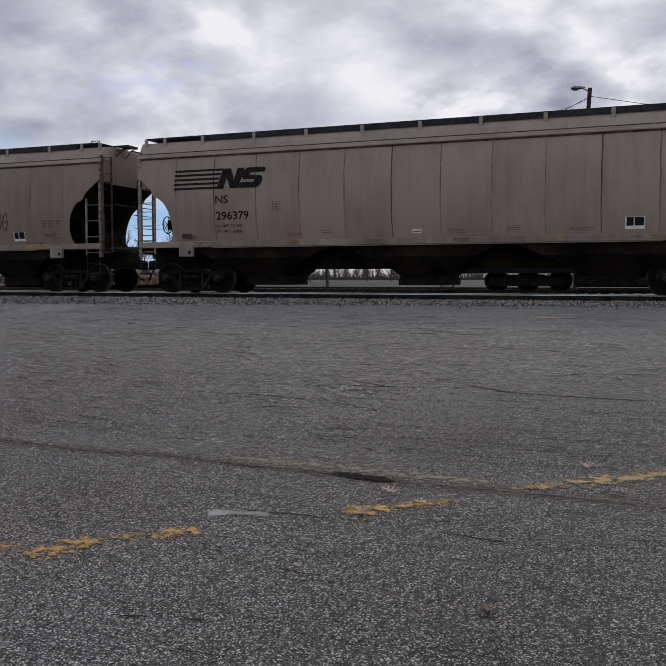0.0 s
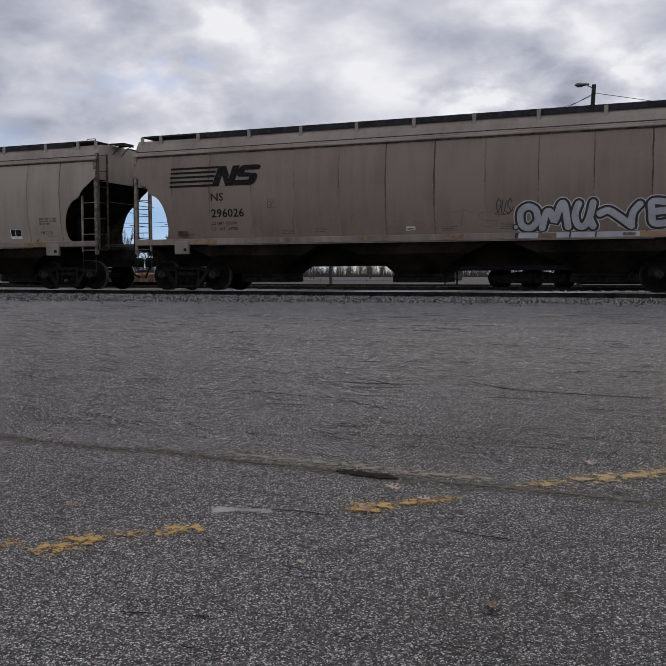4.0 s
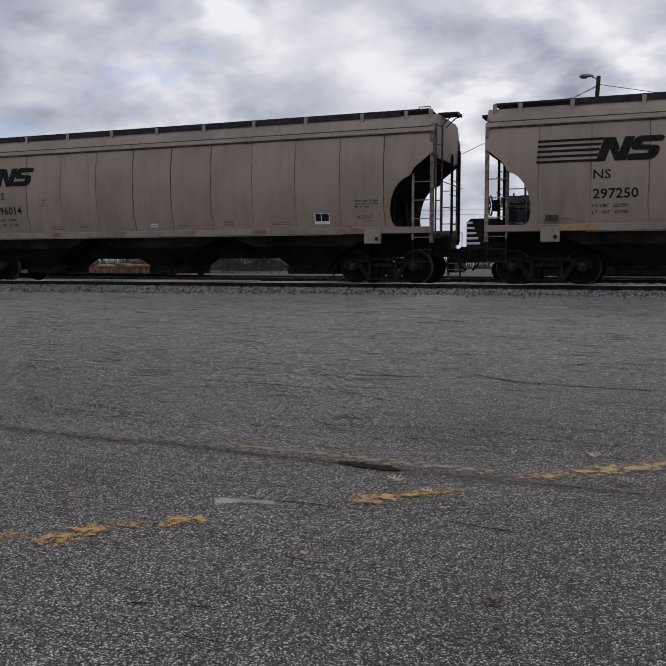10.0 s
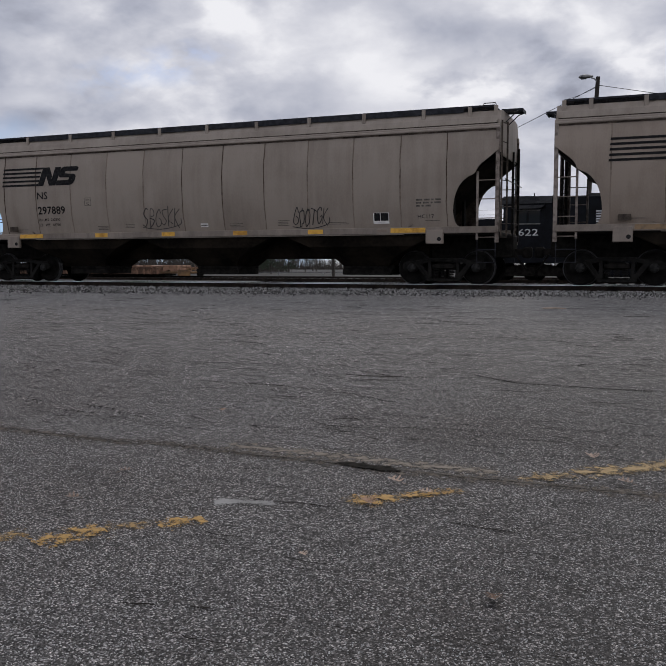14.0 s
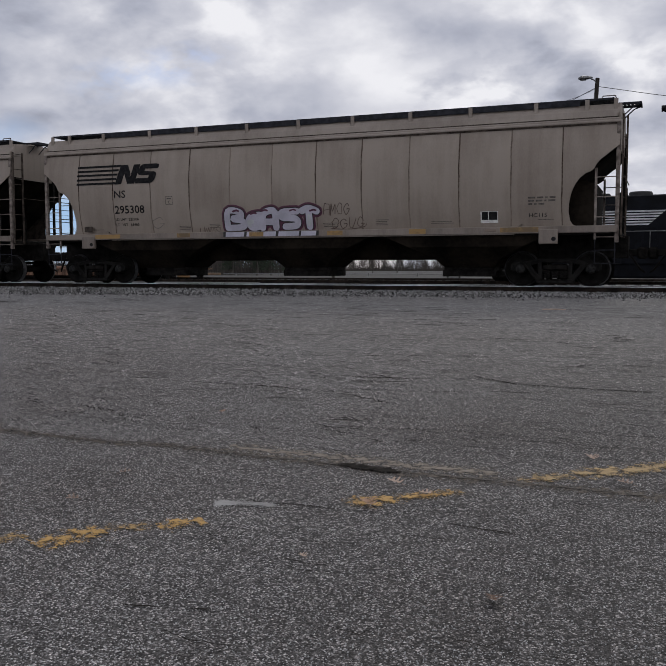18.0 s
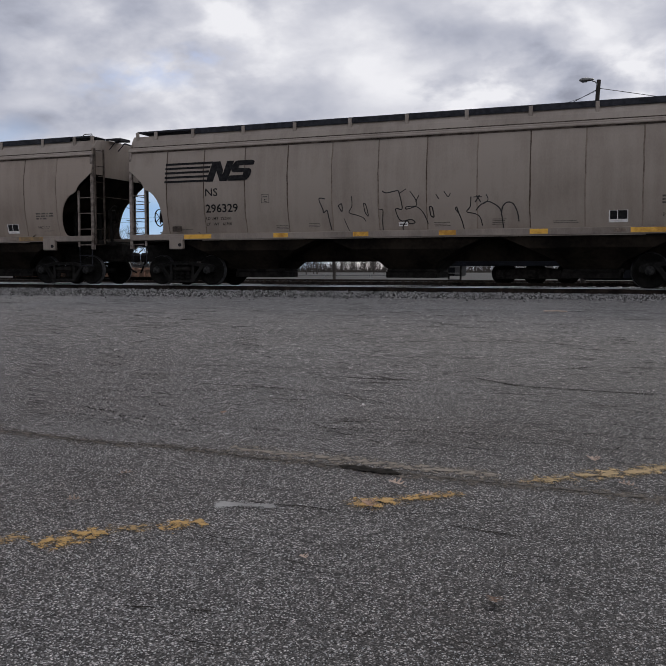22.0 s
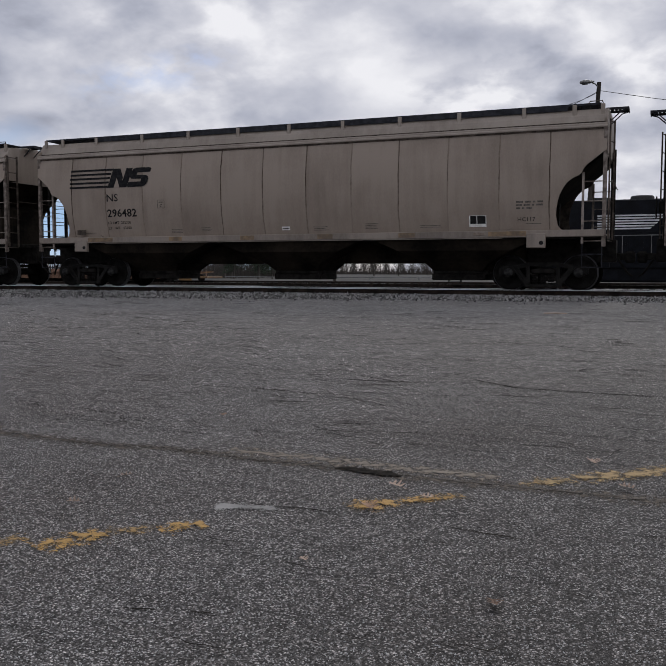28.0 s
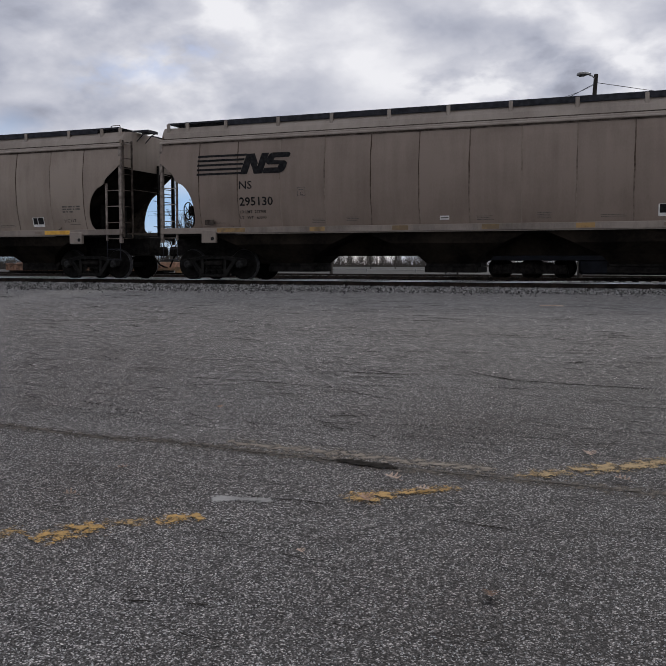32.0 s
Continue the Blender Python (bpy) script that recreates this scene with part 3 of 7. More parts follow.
def on_side(me, lift=0.006):
    """Lays a flat mesh of (x, z) heights on the rounded near side; what is in y lifts it further."""
    for v in me.vertices:
        flat = side_y(v.co.z) + 0.010 if v.co.z > 1.56 else 1.600
        v.co.y = -(flat + lift + v.co.y)
    me.update()
    return me


def decal(name, quads, mat, lift=0.006):
    """Painted marks: polygons of (x, z) on the near side."""
    s = Shape()
    for i, q in enumerate(quads):
        s.add([(x, 0.0003 * (i % 12), z) for x, z in q], [tuple(range(len(q)))])
    return on_side(s.mesh(name, mat), lift)


def rect(x0, z0, x1, z1, lean=0.0):
    h = (z1 - z0) * lean
    return [(x0, z0), (x1, z0), (x1 + h, z1), (x0 + h, z1)]


def lettering(text, x0, x1, z0, z1, mat, name, lift=0.006, bold=0.006):
    """Stencilled characters, fitted into a rectangle on the side."""
    cu = bpy.data.curves.new("text", "FONT")
    cu.body, cu.resolution_u, cu.offset = text, 2, bold
    ob = bpy.data.objects.new("text", cu)
    me = bpy.data.meshes.new_from_object(ob)
    bpy.data.objects.remove(ob)
    bpy.data.curves.remove(cu)
    me.name = name
    xs, ys = [v.co.x for v in me.vertices], [v.co.y for v in me.vertices]
    ax, bx, ay, by = min(xs), max(xs), min(ys), max(ys)
    for v in me.vertices:
        v.co = (x0 + (v.co.x - ax) / (bx - ax) * (x1 - x0), 0, z0 + (v.co.y - ay) / (by - ay) * (z1 - z0))
    me.materials.clear()
    me.materials.append(mat)
    return on_side(me, lift)


def emblem():
    """The railway's mark as plain shapes: five speed stripes and slanted blocks."""
    q = []
    for z, x1 in ((3.638, 2.84), (3.508, 2.76), (3.378, 2.72), (3.243, 2.68), (3.113, 2.64)):
        q.append(rect(1.25 + (z - 3.113) * 0.06, z - 0.031, x1, z + 0.031, 0.1))
    lean = 0.34

    def slant(pts, x, wd):
        return [(x + u * wd + (v * 0.585) * lean, 3.075 + v * 0.585) for u, v in pts]
    x, wd = 2.63, 0.66
    q += [slant([(0, 0), (.34, 0), (.34, 1), (0, 1)], x, wd), slant([(.04, 1), (.38, 1), (1.0, 0), (.66, 0)], x, wd), slant([(.70, 0), (1.04, 0), (1.04, 1), (.70, 1)], x, wd)]
    x, wd = 3.33, 0.64
    q += [slant([(.02, .0), (.80, .0), (.92, .04), (.99, .13), (1.02, .27), (0, .27), (-.03, .10)], x, wd), slant([(.64, .27), (1.02, .27), (1.02, .42), (.97, .52), (.86, .59), (.64, .60)], x, wd),
          slant([(-.03, .58), (.03, .48), (.12, .42), (.64, .41), (.64, .60), (.33, .63), (-.04, .63)], x, wd), slant([(-.04, .63), (.33, .63), (.33, .75), (-.02, .75)], x, wd),
          slant([(-.02, .75), (1.0, .75), (1.02, .90), (.95, .97), (.84, 1.0), (.16, 1.0), (.06, .96), (0, .88)], x, wd)]
    return q


def wheelset_mesh():
    s = Shape()
    for sd in (-1, 1):
        y = 0.75 * sd
        prof = [(0.06, .115), (0.13, .10), (0.15, .04), (0.36, .03), (0.38, .068), (0.448, .068), (0.457, .05), (0.462, -.03), (0.485, -.045), (0.485, -.068), (0.38, -.07), (0.36, -.035), (0.12, -.03), (0.10, -.08)]
        s.lathe([(r, y + sd * a) for r, a in prof], (0, 0, 0), n=32)
        n0 = len(s.m)
        for i in range(3):
            q = i * math.tau / 3
            s.bar((.075 * math.cos(q), sd * 1.13, .075 * math.sin(q)), (.075 * math.cos(q), sd * 1.155, .075 * math.sin(q)), .02, 6)
        s.lathe([(0.0, sd * 1.14), (0.11, sd * 1.135), (0.12, sd * 1.10), (0.12, sd * 0.86), (0.0, sd * 0.86)], (0, 0, 0), n=16)
    s.bar((0, -0.85, 0), (0, 0.85, 0), 0.085, 12)
    # the polished tread and outer rim
    me = s.mesh("wheelset", WHEEL, RIM, CAP, smooth=True)
    for p in me.polygons:
        r = math.hypot(p.center.x, p.center.z)
        if 0.436 < r < 0.475:
            p.material_index = 1
        elif abs(p.center.y) > 1.0:
            p.material_index = 2
    return me


def side_frame_mesh(sd):
    """One cast side frame: a bowed top member, two struts down to the spring seat, columns, and a nest of coil springs."""
    s = Shape()
    y0, y1 = sorted((sd * 0.95, sd * 1.09))
    top = [(-1.10, .44), (-1.10, .57), (-1.00, .635), (-.62, .675), (-.40, .725), (.40, .725), (.62, .675), (1.00, .635), (1.10, .57), (1.10, .44), (1.00, .40),
           (.97, .50), (.74, .545), (.52, .585), (.36, .63), (-.36, .63), (-.52, .585), (-.74, .545), (-.97, .50), (-1.00, .40)]
    s.prism(top, y0, y1)
    lip0, lip1 = sorted((sd * 1.085, sd * 1.125))
    s.prism([(-.98, .61), (-.60, .655), (-.39, .70), (.39, .70), (.60, .655), (.98, .61), (.98, .635), (.61, .68), (.40, .728), (-.40, .728), (-.61, .68), (-.98, .635)], lip0, lip1)
    for a in (-1, 1):
        strut = [(a * .80, .60), (a * .64, .60), (a * .33, .19), (a * .43, .12)]
        post = [(a * .34, .66), (a * .42, .66), (a * .40, .15), (a * .31, .15)]
        s.prism(strut if a > 0 else strut[::-1], y0, y1 + (.03 if sd > 0 else 0))
        edge = [(a * .79, .60), (a * .745, .60), (a * .40, .13), (a * .44, .12)]
        s.prism(edge if a > 0 else edge[::-1], lip0, lip1)
        s.prism(post if a > 0 else post[::-1], y0 + .01, y1 - .01)
        s.box(a * .86 - .14, a * .86 + .14, y0 - .02, y1 + .01, .37, .55, .03)
    s.box(-.46, .46, y0 - .03, y1 + .03, .08, .165, .02)
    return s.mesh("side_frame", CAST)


def spring_mesh():
    s = Shape()
    for i in range(6):
        s.lathe([(.05, .0 + i * .042), (.082, .008 + i * .042), (.082, .024 + i * .042), (.05, .032 + i * .042)], (0, 0, .172), "z", 10)
    return s.mesh("coil_spring", CAST)


def truck_mesh():
    """The bolster between the side frames, with the brake beams."""
    s = Shape()
    s.box(-.2, .2, -1.0, 1.0, .40, .60, .03)
    for sd in (-1, 1):
        y0, y1 = sorted((sd * .98, sd * 1.13))
        s.box(-.30, .30, y0, y1, .43, .56, .03)
    for x in (-.45, .45):
        s.bar((x, -.7, .40), (x, .7, .40), .05)
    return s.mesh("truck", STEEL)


def bay_mesh(c):
    """One discharge bay: four sloping plates that narrow to a gate."""
    s = Shape()
    rings = [(1.42, 2.30, 1.47), (1.05, 1.48, 1.38), (.74, .86, 1.00), (.50, .64, .76)]
    for z, a, h in rings:
        s.v += [(c - a, -h, z), (c + a, -h, z), (c + a, h, z), (c - a, h, z)]
    for k in range(3):
        for i in range(4):
            j = (i + 1) % 4
            s.f.append((k * 4 + j, k * 4 + i, (k + 1) * 4 + i, (k + 1) * 4 + j)); s.m.append(0)
    s.f.append((12, 13, 14, 15)); s.m.append(0)
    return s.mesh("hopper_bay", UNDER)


def gate_mesh(c):
    s = Shape().box(c - .67, c + .67, -.74, .74, .42, .51, .02)
    s.box(c - .72, c + .72, -.70, .62, .25, .43, .02)
    s.box(c + .64, c + .80, -.70, -.52, .40, .52, .02).box(c - .80, c - .64, .52, .70, .40, .52, .02)
    return s.mesh("discharge_gate", STEEL)


def build_car():
    """The plain car, without its numbers and graffiti."""
    car = thing("covered_hopper_car", "tan-grey covered hopper railcar, weathered, rolling on the track", "railcar", "covered hopper cars of the train")
    edges = [0.0] + RIBS + [BODY]
    mid = None
    for i, (a, c) in enumerate(zip(edges, edges[1:])):
        if 2 <= i <= 10:
            if mid is None:
                mid = side_panel(edges[2], edges[3])
            part("side_panel", mid, car, at=pose(a - edges[2], 0, 0))
        else:
            part("side_panel", side_panel(a, c), car)
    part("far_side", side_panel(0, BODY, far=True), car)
    # weld seams: narrow, slightly wandering ridges
    for kind in range(3):
        rnd = random.Random(kind)
        s = Shape()
        zs = [1.57 + 0.22 * i for i in range(11)] + [4.04]
        wob = [rnd.uniform(-.008, .008) for _ in zs]
        for z, o in zip(zs, wob):
            wd = 0.012 + rnd.uniform(0, .009)
            y = side_y(z)
            s.v += [(o - wd, -y + .002, z), (o - wd * .5, -y - .010, z), (o + wd * .5, -y - .010, z), (o + wd, -y + .002, z)]
        for j in range(len(zs) - 1):
            for i in range(3):
                s.f.append((j * 4 + i, j * 4 + i + 1, j * 4 + i + 5, j * 4 + i + 4)); s.m.append(0)
        me = s.mesh("weld_seam", SEAM)
        for i, x in enumerate(RIBS):
            if i % 3 == kind:
                part("weld_seam", me, car, at=pose(x, 0, 0))
    # side sills, a channel along each side
    for sd, nm in ((-1, "side_sill"), (1, "side_sill")):
        s = Shape()
        y = sd * HALF
        lo, hi = min(y, y - sd * .16), max(y, y - sd * .16)
        s.box(0.02, BODY - 0.02, lo - .035, hi + .035 if sd > 0 else hi, 1.372, 1.55, .014)
        part(nm, s.mesh("side_sill", SILL), car)
        y = sd * (HALF + .012)
        # the flange takes the pale trim colour for the light its edge catches
        part("sill_flange", Shape().box(2.45, BODY - 2.45, min(y, y - sd * .10), max(y, y - sd * .10), 1.350, 1.371, .004).mesh("sill_flange", TRIM), car)
    # top chord: a lighter rolled trim along the eave
    for sd in (-1, 1):
        s = Shape()
        prof = [(1.40, 4.075), (1.550, 4.075), (1.568, 4.09), (1.564, 4.125), (1.535, 4.14), (1.532, 4.18), (1.52, 4.20), (1.44, 4.205), (1.40, 4.205)]
        k = len(prof)
        for x in (-.02, BODY + .02):
            s.v += [(x, sd * a, z) for a, z in prof]
        for i in range(k):
            j = (i + 1) % k
            s.f.append((i, j, k + j, k + i)); s.m.append(0)
        s.f += [tuple(range(k)), tuple(range(k, 2 * k))]; s.m += [0, 0]
        part("top_chord", s.mesh("top_chord", TRIM), car)
        # dark strips imitate the shadow lines below and above the chord
        part("chord_gap", Shape().box(.08, BODY - .08, sd * 1.522 - .008, sd * 1.522 + .008, 4.035, 4.077).mesh("chord_gap", DIRT_SHADE), car)
        part("chord_gap", Shape().box(.05, BODY - .05, sd * 1.452 - .014, sd * 1.452 + .014, 4.203, 4.238).mesh("chord_gap", DIRT_SHADE), car)
    # the arched roof
    s = Shape()
    prof = [(-1.46, 4.19), (-1.385, 4.40), (-1.27, 4.575), (-1.0, 4.61), (-.4, 4.625), (.4, 4.625), (1.0, 4.61), (1.27, 4.575), (1.385, 4.40), (1.46, 4.19)]
    k = len(prof)
    for x in (0, BODY):
        s.v += [(x, a, z) for a, z in prof]
    for i in range(k - 1):
        s.f.append((i, i + 1, k + i + 1, k + i)); s.m.append(0)
    s.f += [tuple(reversed(range(k))), tuple(range(k, 2 * k))]; s.m += [0, 0]
    part("roof", s.mesh("roof", TRIM), car)
    # the trough hatch along the middle and its covers
    cover = Shape()
    cover.box(-.98, .98, -.33, .33, 4.60, 4.68, .03).box(-.96, -.90, -.38, .38, 4.66, 4.71).box(.90, .96, -.38, .38, 4.66, 4.71)
    cover = cover.mesh("hatch_cover", TRIM)
    for i in range(8):
        part("hatch_cover", cover, car, at=pose(1.35 + i * 2.04, 0, 0))
    # running boards on brackets
    post = Shape().box(-.05, .05, -1.365, -1.31, 4.37, 4.695, .008).mesh("board_bracket", TRIM)
    xs = [.17, .80, 2.05, 3.68, 5.26, 6.88, 8.46, 10.04, 11.64, 13.22, 14.85, 16.06, 16.72]
    for x in xs:
        part("board_bracket", post, car, at=pose(x, 0, 0))
        part("board_bracket", post, car, at=pose(x, 0, 0, 0, 0, 180))
    for sd in (-1, 1):
        s = Shape()
        y0, y1 = sorted((sd * 1.32, sd * .62))
        s.box(2.0, BODY - .95, sd * 1.32 - .014, sd * 1.32 + .014, 4.565, 4.72)
        s.box(.16, 2.0, sd * 1.32 - .014, sd * 1.32 + .014, 4.672, 4.72).box(BODY - .95, BODY - .16, sd * 1.32 - .014, sd * 1.32 + .014, 4.672, 4.72)
        s.box(.16, BODY - .16, sd * .62 - .012, sd * .62 + .012, 4.66, 4.72)
        for i in range(8):
            yy = y0 + (y1 - y0) * (i + .5) / 8
            s.box(.16, BODY - .16, yy - .03, yy + .03, 4.695, 4.712)
        x = .16
        while x < BODY - .16:
            s.box(x, x + .03, y0, y1, 4.680, 4.698)
            x += .2
        part("running_board", s.mesh("running_board", GRATE), car)
    # the end walkway on its braces
    x0, x1 = BODY - .1, BODY + .44
    s = Shape()
    s.box(x0, x1, -.68, -.65, 4.64, 4.70).box(x0, x1, -.16, -.13, 4.64, 4.70).box(x1 - .03, x1, -.68, -.13, 4.62, 4.70)
    for yy in (-.64, -.17):
        s.tube([(x1 - .05, yy, 4.64), (BODY + .26, yy, 4.60), (BODY + .01, yy, 4.36)], .016, 5)
    walk_me = s.mesh("end_walkway", GRATE)
    slat = Shape().box(-.035, .035, -.67, -.14, 4.675, 4.695).mesh("slat", GRATE)
    for turned in (False, True):
        wk = part("end_walkway", walk_me, car, at=pose(BODY, 0, 0, 0, 0, 180) if turned else None)
        for i in range(6):
            part("slat", slat, wk, at=pose(x0 + (x1 - x0) * (i + .5) / 6, 0, 0))
    # ends: upper sheet, sloping floor plates and the shear plate over the truck
    for e in (0, 1):
        X = (lambda x: x) if e == 0 else (lambda x: BODY - x)
        s = Shape()
        w = 1.49
        # the upper end sheet bows outwards
        cols = [-w + 2 * w * i / 10 for i in range(11)]
        for d in (0, .03):
            for yy in cols:
                k = 1 - (yy / w) ** 2
                s.v += [(X(.03 - .05 * k + d), yy, 3.44), (X(.03 - .05 * k + d), yy, 4.10), (X(.03 - .04 * k + d), yy, 4.28 + .30 * min(1, 2.2 * k))]
        for b0 in (0, 33):
            for i in range(10):
                for j in (0, 1):
                    q = b0 + i * 3 + j
                    s.f.append((q, q + 3, q + 4, q + 1) if (e == 0) == (b0 > 0) else (q, q + 1, q + 4, q + 3)); s.m.append(0)
        for i in range(10):
            s.f.append((i * 3, i * 3 + 3, i * 3 + 36, i * 3 + 33)); s.m.append(0)
        part("end_sheet", s.mesh("end_sheet", PAINT), car)
        s = Shape()
        line = [(.0, 3.46), (.42, 3.12), (2.62, 1.30)]
        for d in (0, .03):
            for x, z in line:
                s.v += [(X(x), -1.47, z + d), (X(x), 1.47, z + d)]
        for b0 in (0, 6):
            for i in (0, 1):
                s.f.append((b0 + 2 * i, b0 + 2 * i + 1, b0 + 2 * i + 3, b0 + 2 * i + 2)); s.m.append(0)
        s.f.append((0, 1, 7, 6)); s.m.append(0)
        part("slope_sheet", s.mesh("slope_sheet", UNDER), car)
        s = Shape()
        a, c = sorted((X(.0), X(2.7)))
        s.box(a, c, -1.50, 1.50, 1.33, 1.37)
        a, c = sorted((X(-.04 if e else .0), X(.14)))
        s.box(a, c, -1.52, 1.52, 1.27, 1.40, .01)
        for yy in (-.62, .62):
            a, c = sorted((X(1.30), X(1.36)))
            s.box(a, c, yy - .09, yy + .09, 1.37, 2.42)
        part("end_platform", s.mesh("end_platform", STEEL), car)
        # corner post and side ladder
        for sd in (-1, 1):
            s = Shape()
            y = sd * 1.555
            a, c = sorted((X(-.02), X(.075)))
            s.box(a, c, min(y, y - sd * .10), max(y, y - sd * .10), 1.12, 4.10, .008)
            part("corner_post", s.mesh("corner_post", LADDER), car)
            st = .53 if e == 0 else .52
            lad = Shape()
            a, c = sorted((X(st - .025), X(st + .03)))
            lad.box(a, c, min(y, y - sd * .05), max(y, y - sd * .05), 1.20, 2.98)
            lo = part("side_ladder", lad.mesh("side_ladder", LADDER), car)
            rung = Shape().bar((X(.03), y - sd * .02, 0), (X(st + .01), y - sd * .02, 0), .014, 6).mesh("rung", LADDER)
            for z in (1.26, 1.76, 2.26, 2.75):
                part("rung", rung, lo, at=pose(0, 0, z))
            step = Shape()
            for xx in (.06, st):
                step.bar((X(xx), y - sd * .03, 1.22), (X(xx), y - sd * .03, .60), .011, 6)
            for z in (.60, .93):
                step.bar((X(.04), y - sd * .03, z), (X(st + .02), y - sd * .03, z), .012, 6)
            part("sill_step", step.mesh("sill_step", GRATE), car)
        # end ladder, rising above the roof edge, and the middle posts with grab irons; one end has its ladder on the far side
        s = Shape()
        flip = 1 if e else -1
        for yy, out in ((-1.50, -.05), (-1.16, -.13)):
            s.box(min(X(out - .04), X(out)), max(X(out - .04), X(out)), yy * flip - .025, yy * flip + .025, 1.30, 4.28)
        if e:
            s.tube([(X(.12), -1.33, 4.70), (X(.14), -1.33, 4.765), (X(.42), -1.33, 4.765), (X(.46), -1.33, 4.70)], .012)
            s.bar((X(-.1), -1.14, 2.80), (X(-.1), 1.5, 2.80), .014, 6)
        lo = part("end_ladder", s.mesh("end_ladder", DIRT_SHADE), car)
        rung = Shape().bar((X(-.06), -1.50 * flip, 0), (X(-.14), -1.16 * flip, 0), .013, 6).mesh("rung", DIRT_SHADE)
        for i in range(7):
            part("rung", rung, lo, at=pose(0, 0, 1.26 + .495 * i))
        s = Shape()
        for yy, z1 in ((.50, 3.70), (1.42, 3.9)):
            s.box(min(X(.0), X(-.06)), max(X(.0), X(-.06)), yy - .035, yy + .035, 1.2, z1)
        for i in range(4):
            s.bar((X(-.04), .20, 1.7 + .42 * i), (X(-.04), 1.42, 1.7 + .42 * i), .012, 6)
        part("end_frame", s.mesh("end_frame", STEEL), car)
        # draft sill, coupler and hose
        s = Shape()
        a, c = sorted((X(-.20), X(3.2)))
        s.box(a, c, -.33, .33, .74, 1.34, .02)
        part("draft_sill", s.mesh("draft_sill", STEEL), car)
        s = Shape()
        a, c = sorted((X(-.46), X(-.15)))
        s.box(a, c, -.09, .09, .80, .98, .02)
        a, c = sorted((X(-.66), X(-.40)))
        s.box(a, c, -.15 if e else -.05, .06 if e else .15, .72, 1.03, .05)
        part("coupler", s.mesh("coupler", STEEL), car)
        s = Shape()
        pts = [(X(-.25), -.28, .82), (X(-.38), -.26, .62), (X(-.50), -.2, .44), (X(-.59), -.1, .38)]
        s.tube(pts, .028, 7)
        part("air_hose", s.mesh("air_hose", STEEL), car)
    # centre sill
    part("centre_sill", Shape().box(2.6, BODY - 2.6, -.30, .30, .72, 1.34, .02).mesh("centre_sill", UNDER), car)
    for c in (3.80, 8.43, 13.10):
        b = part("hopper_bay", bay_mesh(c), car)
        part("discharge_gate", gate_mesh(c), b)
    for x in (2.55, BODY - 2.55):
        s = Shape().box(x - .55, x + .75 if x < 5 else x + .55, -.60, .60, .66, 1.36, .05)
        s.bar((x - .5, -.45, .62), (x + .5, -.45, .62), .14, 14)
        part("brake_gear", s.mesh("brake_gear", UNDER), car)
    # cross ties between the bays under the sill, in the shade-darkened colour
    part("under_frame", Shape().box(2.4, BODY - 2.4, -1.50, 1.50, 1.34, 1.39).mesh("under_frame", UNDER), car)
    # jacking pads on the sill
    pad = Shape().box(-.23, .23, -HALF - .075, -HALF + .06, 1.095, 1.475, .02)
    pad.lathe([(0.0, -HALF - .080), (.055, -HALF - .080), (.055, -HALF - .07)], (.13, 0, 1.225), n=12, mat=1)
    pad = pad.mesh("jacking_pad", SILL, BLACK)
    for x in (1.61, 15.23):
        part("jacking_pad", pad, car, at=pose(x, 0, 0))
    # small fittings on the sill: a route card holder and a plate
    part("card_holder", Shape().box(1.49, 1.79, -HALF - .06, -HALF - .02, 1.63, 1.785, .01).mesh("card_holder", DIRT_SHADE), car)
    part("card_holder", Shape().box(13.67, 13.96, -HALF - .05, -HALF - .02, 1.43, 1.51, .01).mesh("card_holder", SEAM), car)
    # trucks with their wheelsets
    tm, wm, coil = truck_mesh(), wheelset_mesh(), spring_mesh()
    frames_ = [side_frame_mesh(sd) for sd in (-1, 1)]
    for x in TRUCKS:
        t = part("truck", tm, car, at=pose(x, 0, 0))
        for a in (-.86, .86):
            part("wheelset", wm, t, at=pose(a, 0, .457))
        for me in frames_:
            part("side_frame", me, t)
        for a in (-.2, 0, .2):
            part("coil_spring", coil, t, at=pose(a, -1.06, 0))
    # markings that every car has
    part("emblem", decal("emblem", emblem(), BLACK), car, "black striped emblem of slanted blocks")
    part("initials", lettering("NS", 2.595, 2.995, 2.648, 2.878, BLACK, "initials", bold=.010), car)
    x0, z0, x1, z1 = 4.36, 2.40, 4.60, 2.65
    t = .014
    frame_q = [rect(x0, z0, x1, z0 + t), rect(x0, z1 - t, x1, z1), rect(x0, z0 + t, x0 + t, z1 - t), rect(x1 - t, z0 + t, x1, z1 - t), rect(x0 + .05, z1 - .085, x1 - .05, z1 - .055)]
    part("plate_box", decal("plate_box", frame_q, FADED), car)
    part("plate_letter", lettering("C", 4.44, 4.525, 2.43, 2.52, BLACK, "plate_letter"), car)
    card = part("inspection_card", decal("inspection_card", [rect(13.545, 1.665, 13.985, 1.965)], WHITE, .006), car, "white-edged black stencil panel")
    part("card_panel", decal("card_panel", [rect(13.575, 1.745, 13.735, 1.955), rect(13.755, 1.745, 13.965, 1.955)], BLACK, .009), card)
    part("number_label", decal("number_label", [rect(8.31, 1.67, 8.555, 1.775)], WHITE, .006), car, "small white sticker")
    part("sticker_line", decal("sticker_line", [rect(8.33, 1.705, 8.535, 1.735)], FADED, .009), car)
    lines = []
    rnd = random.Random(11)
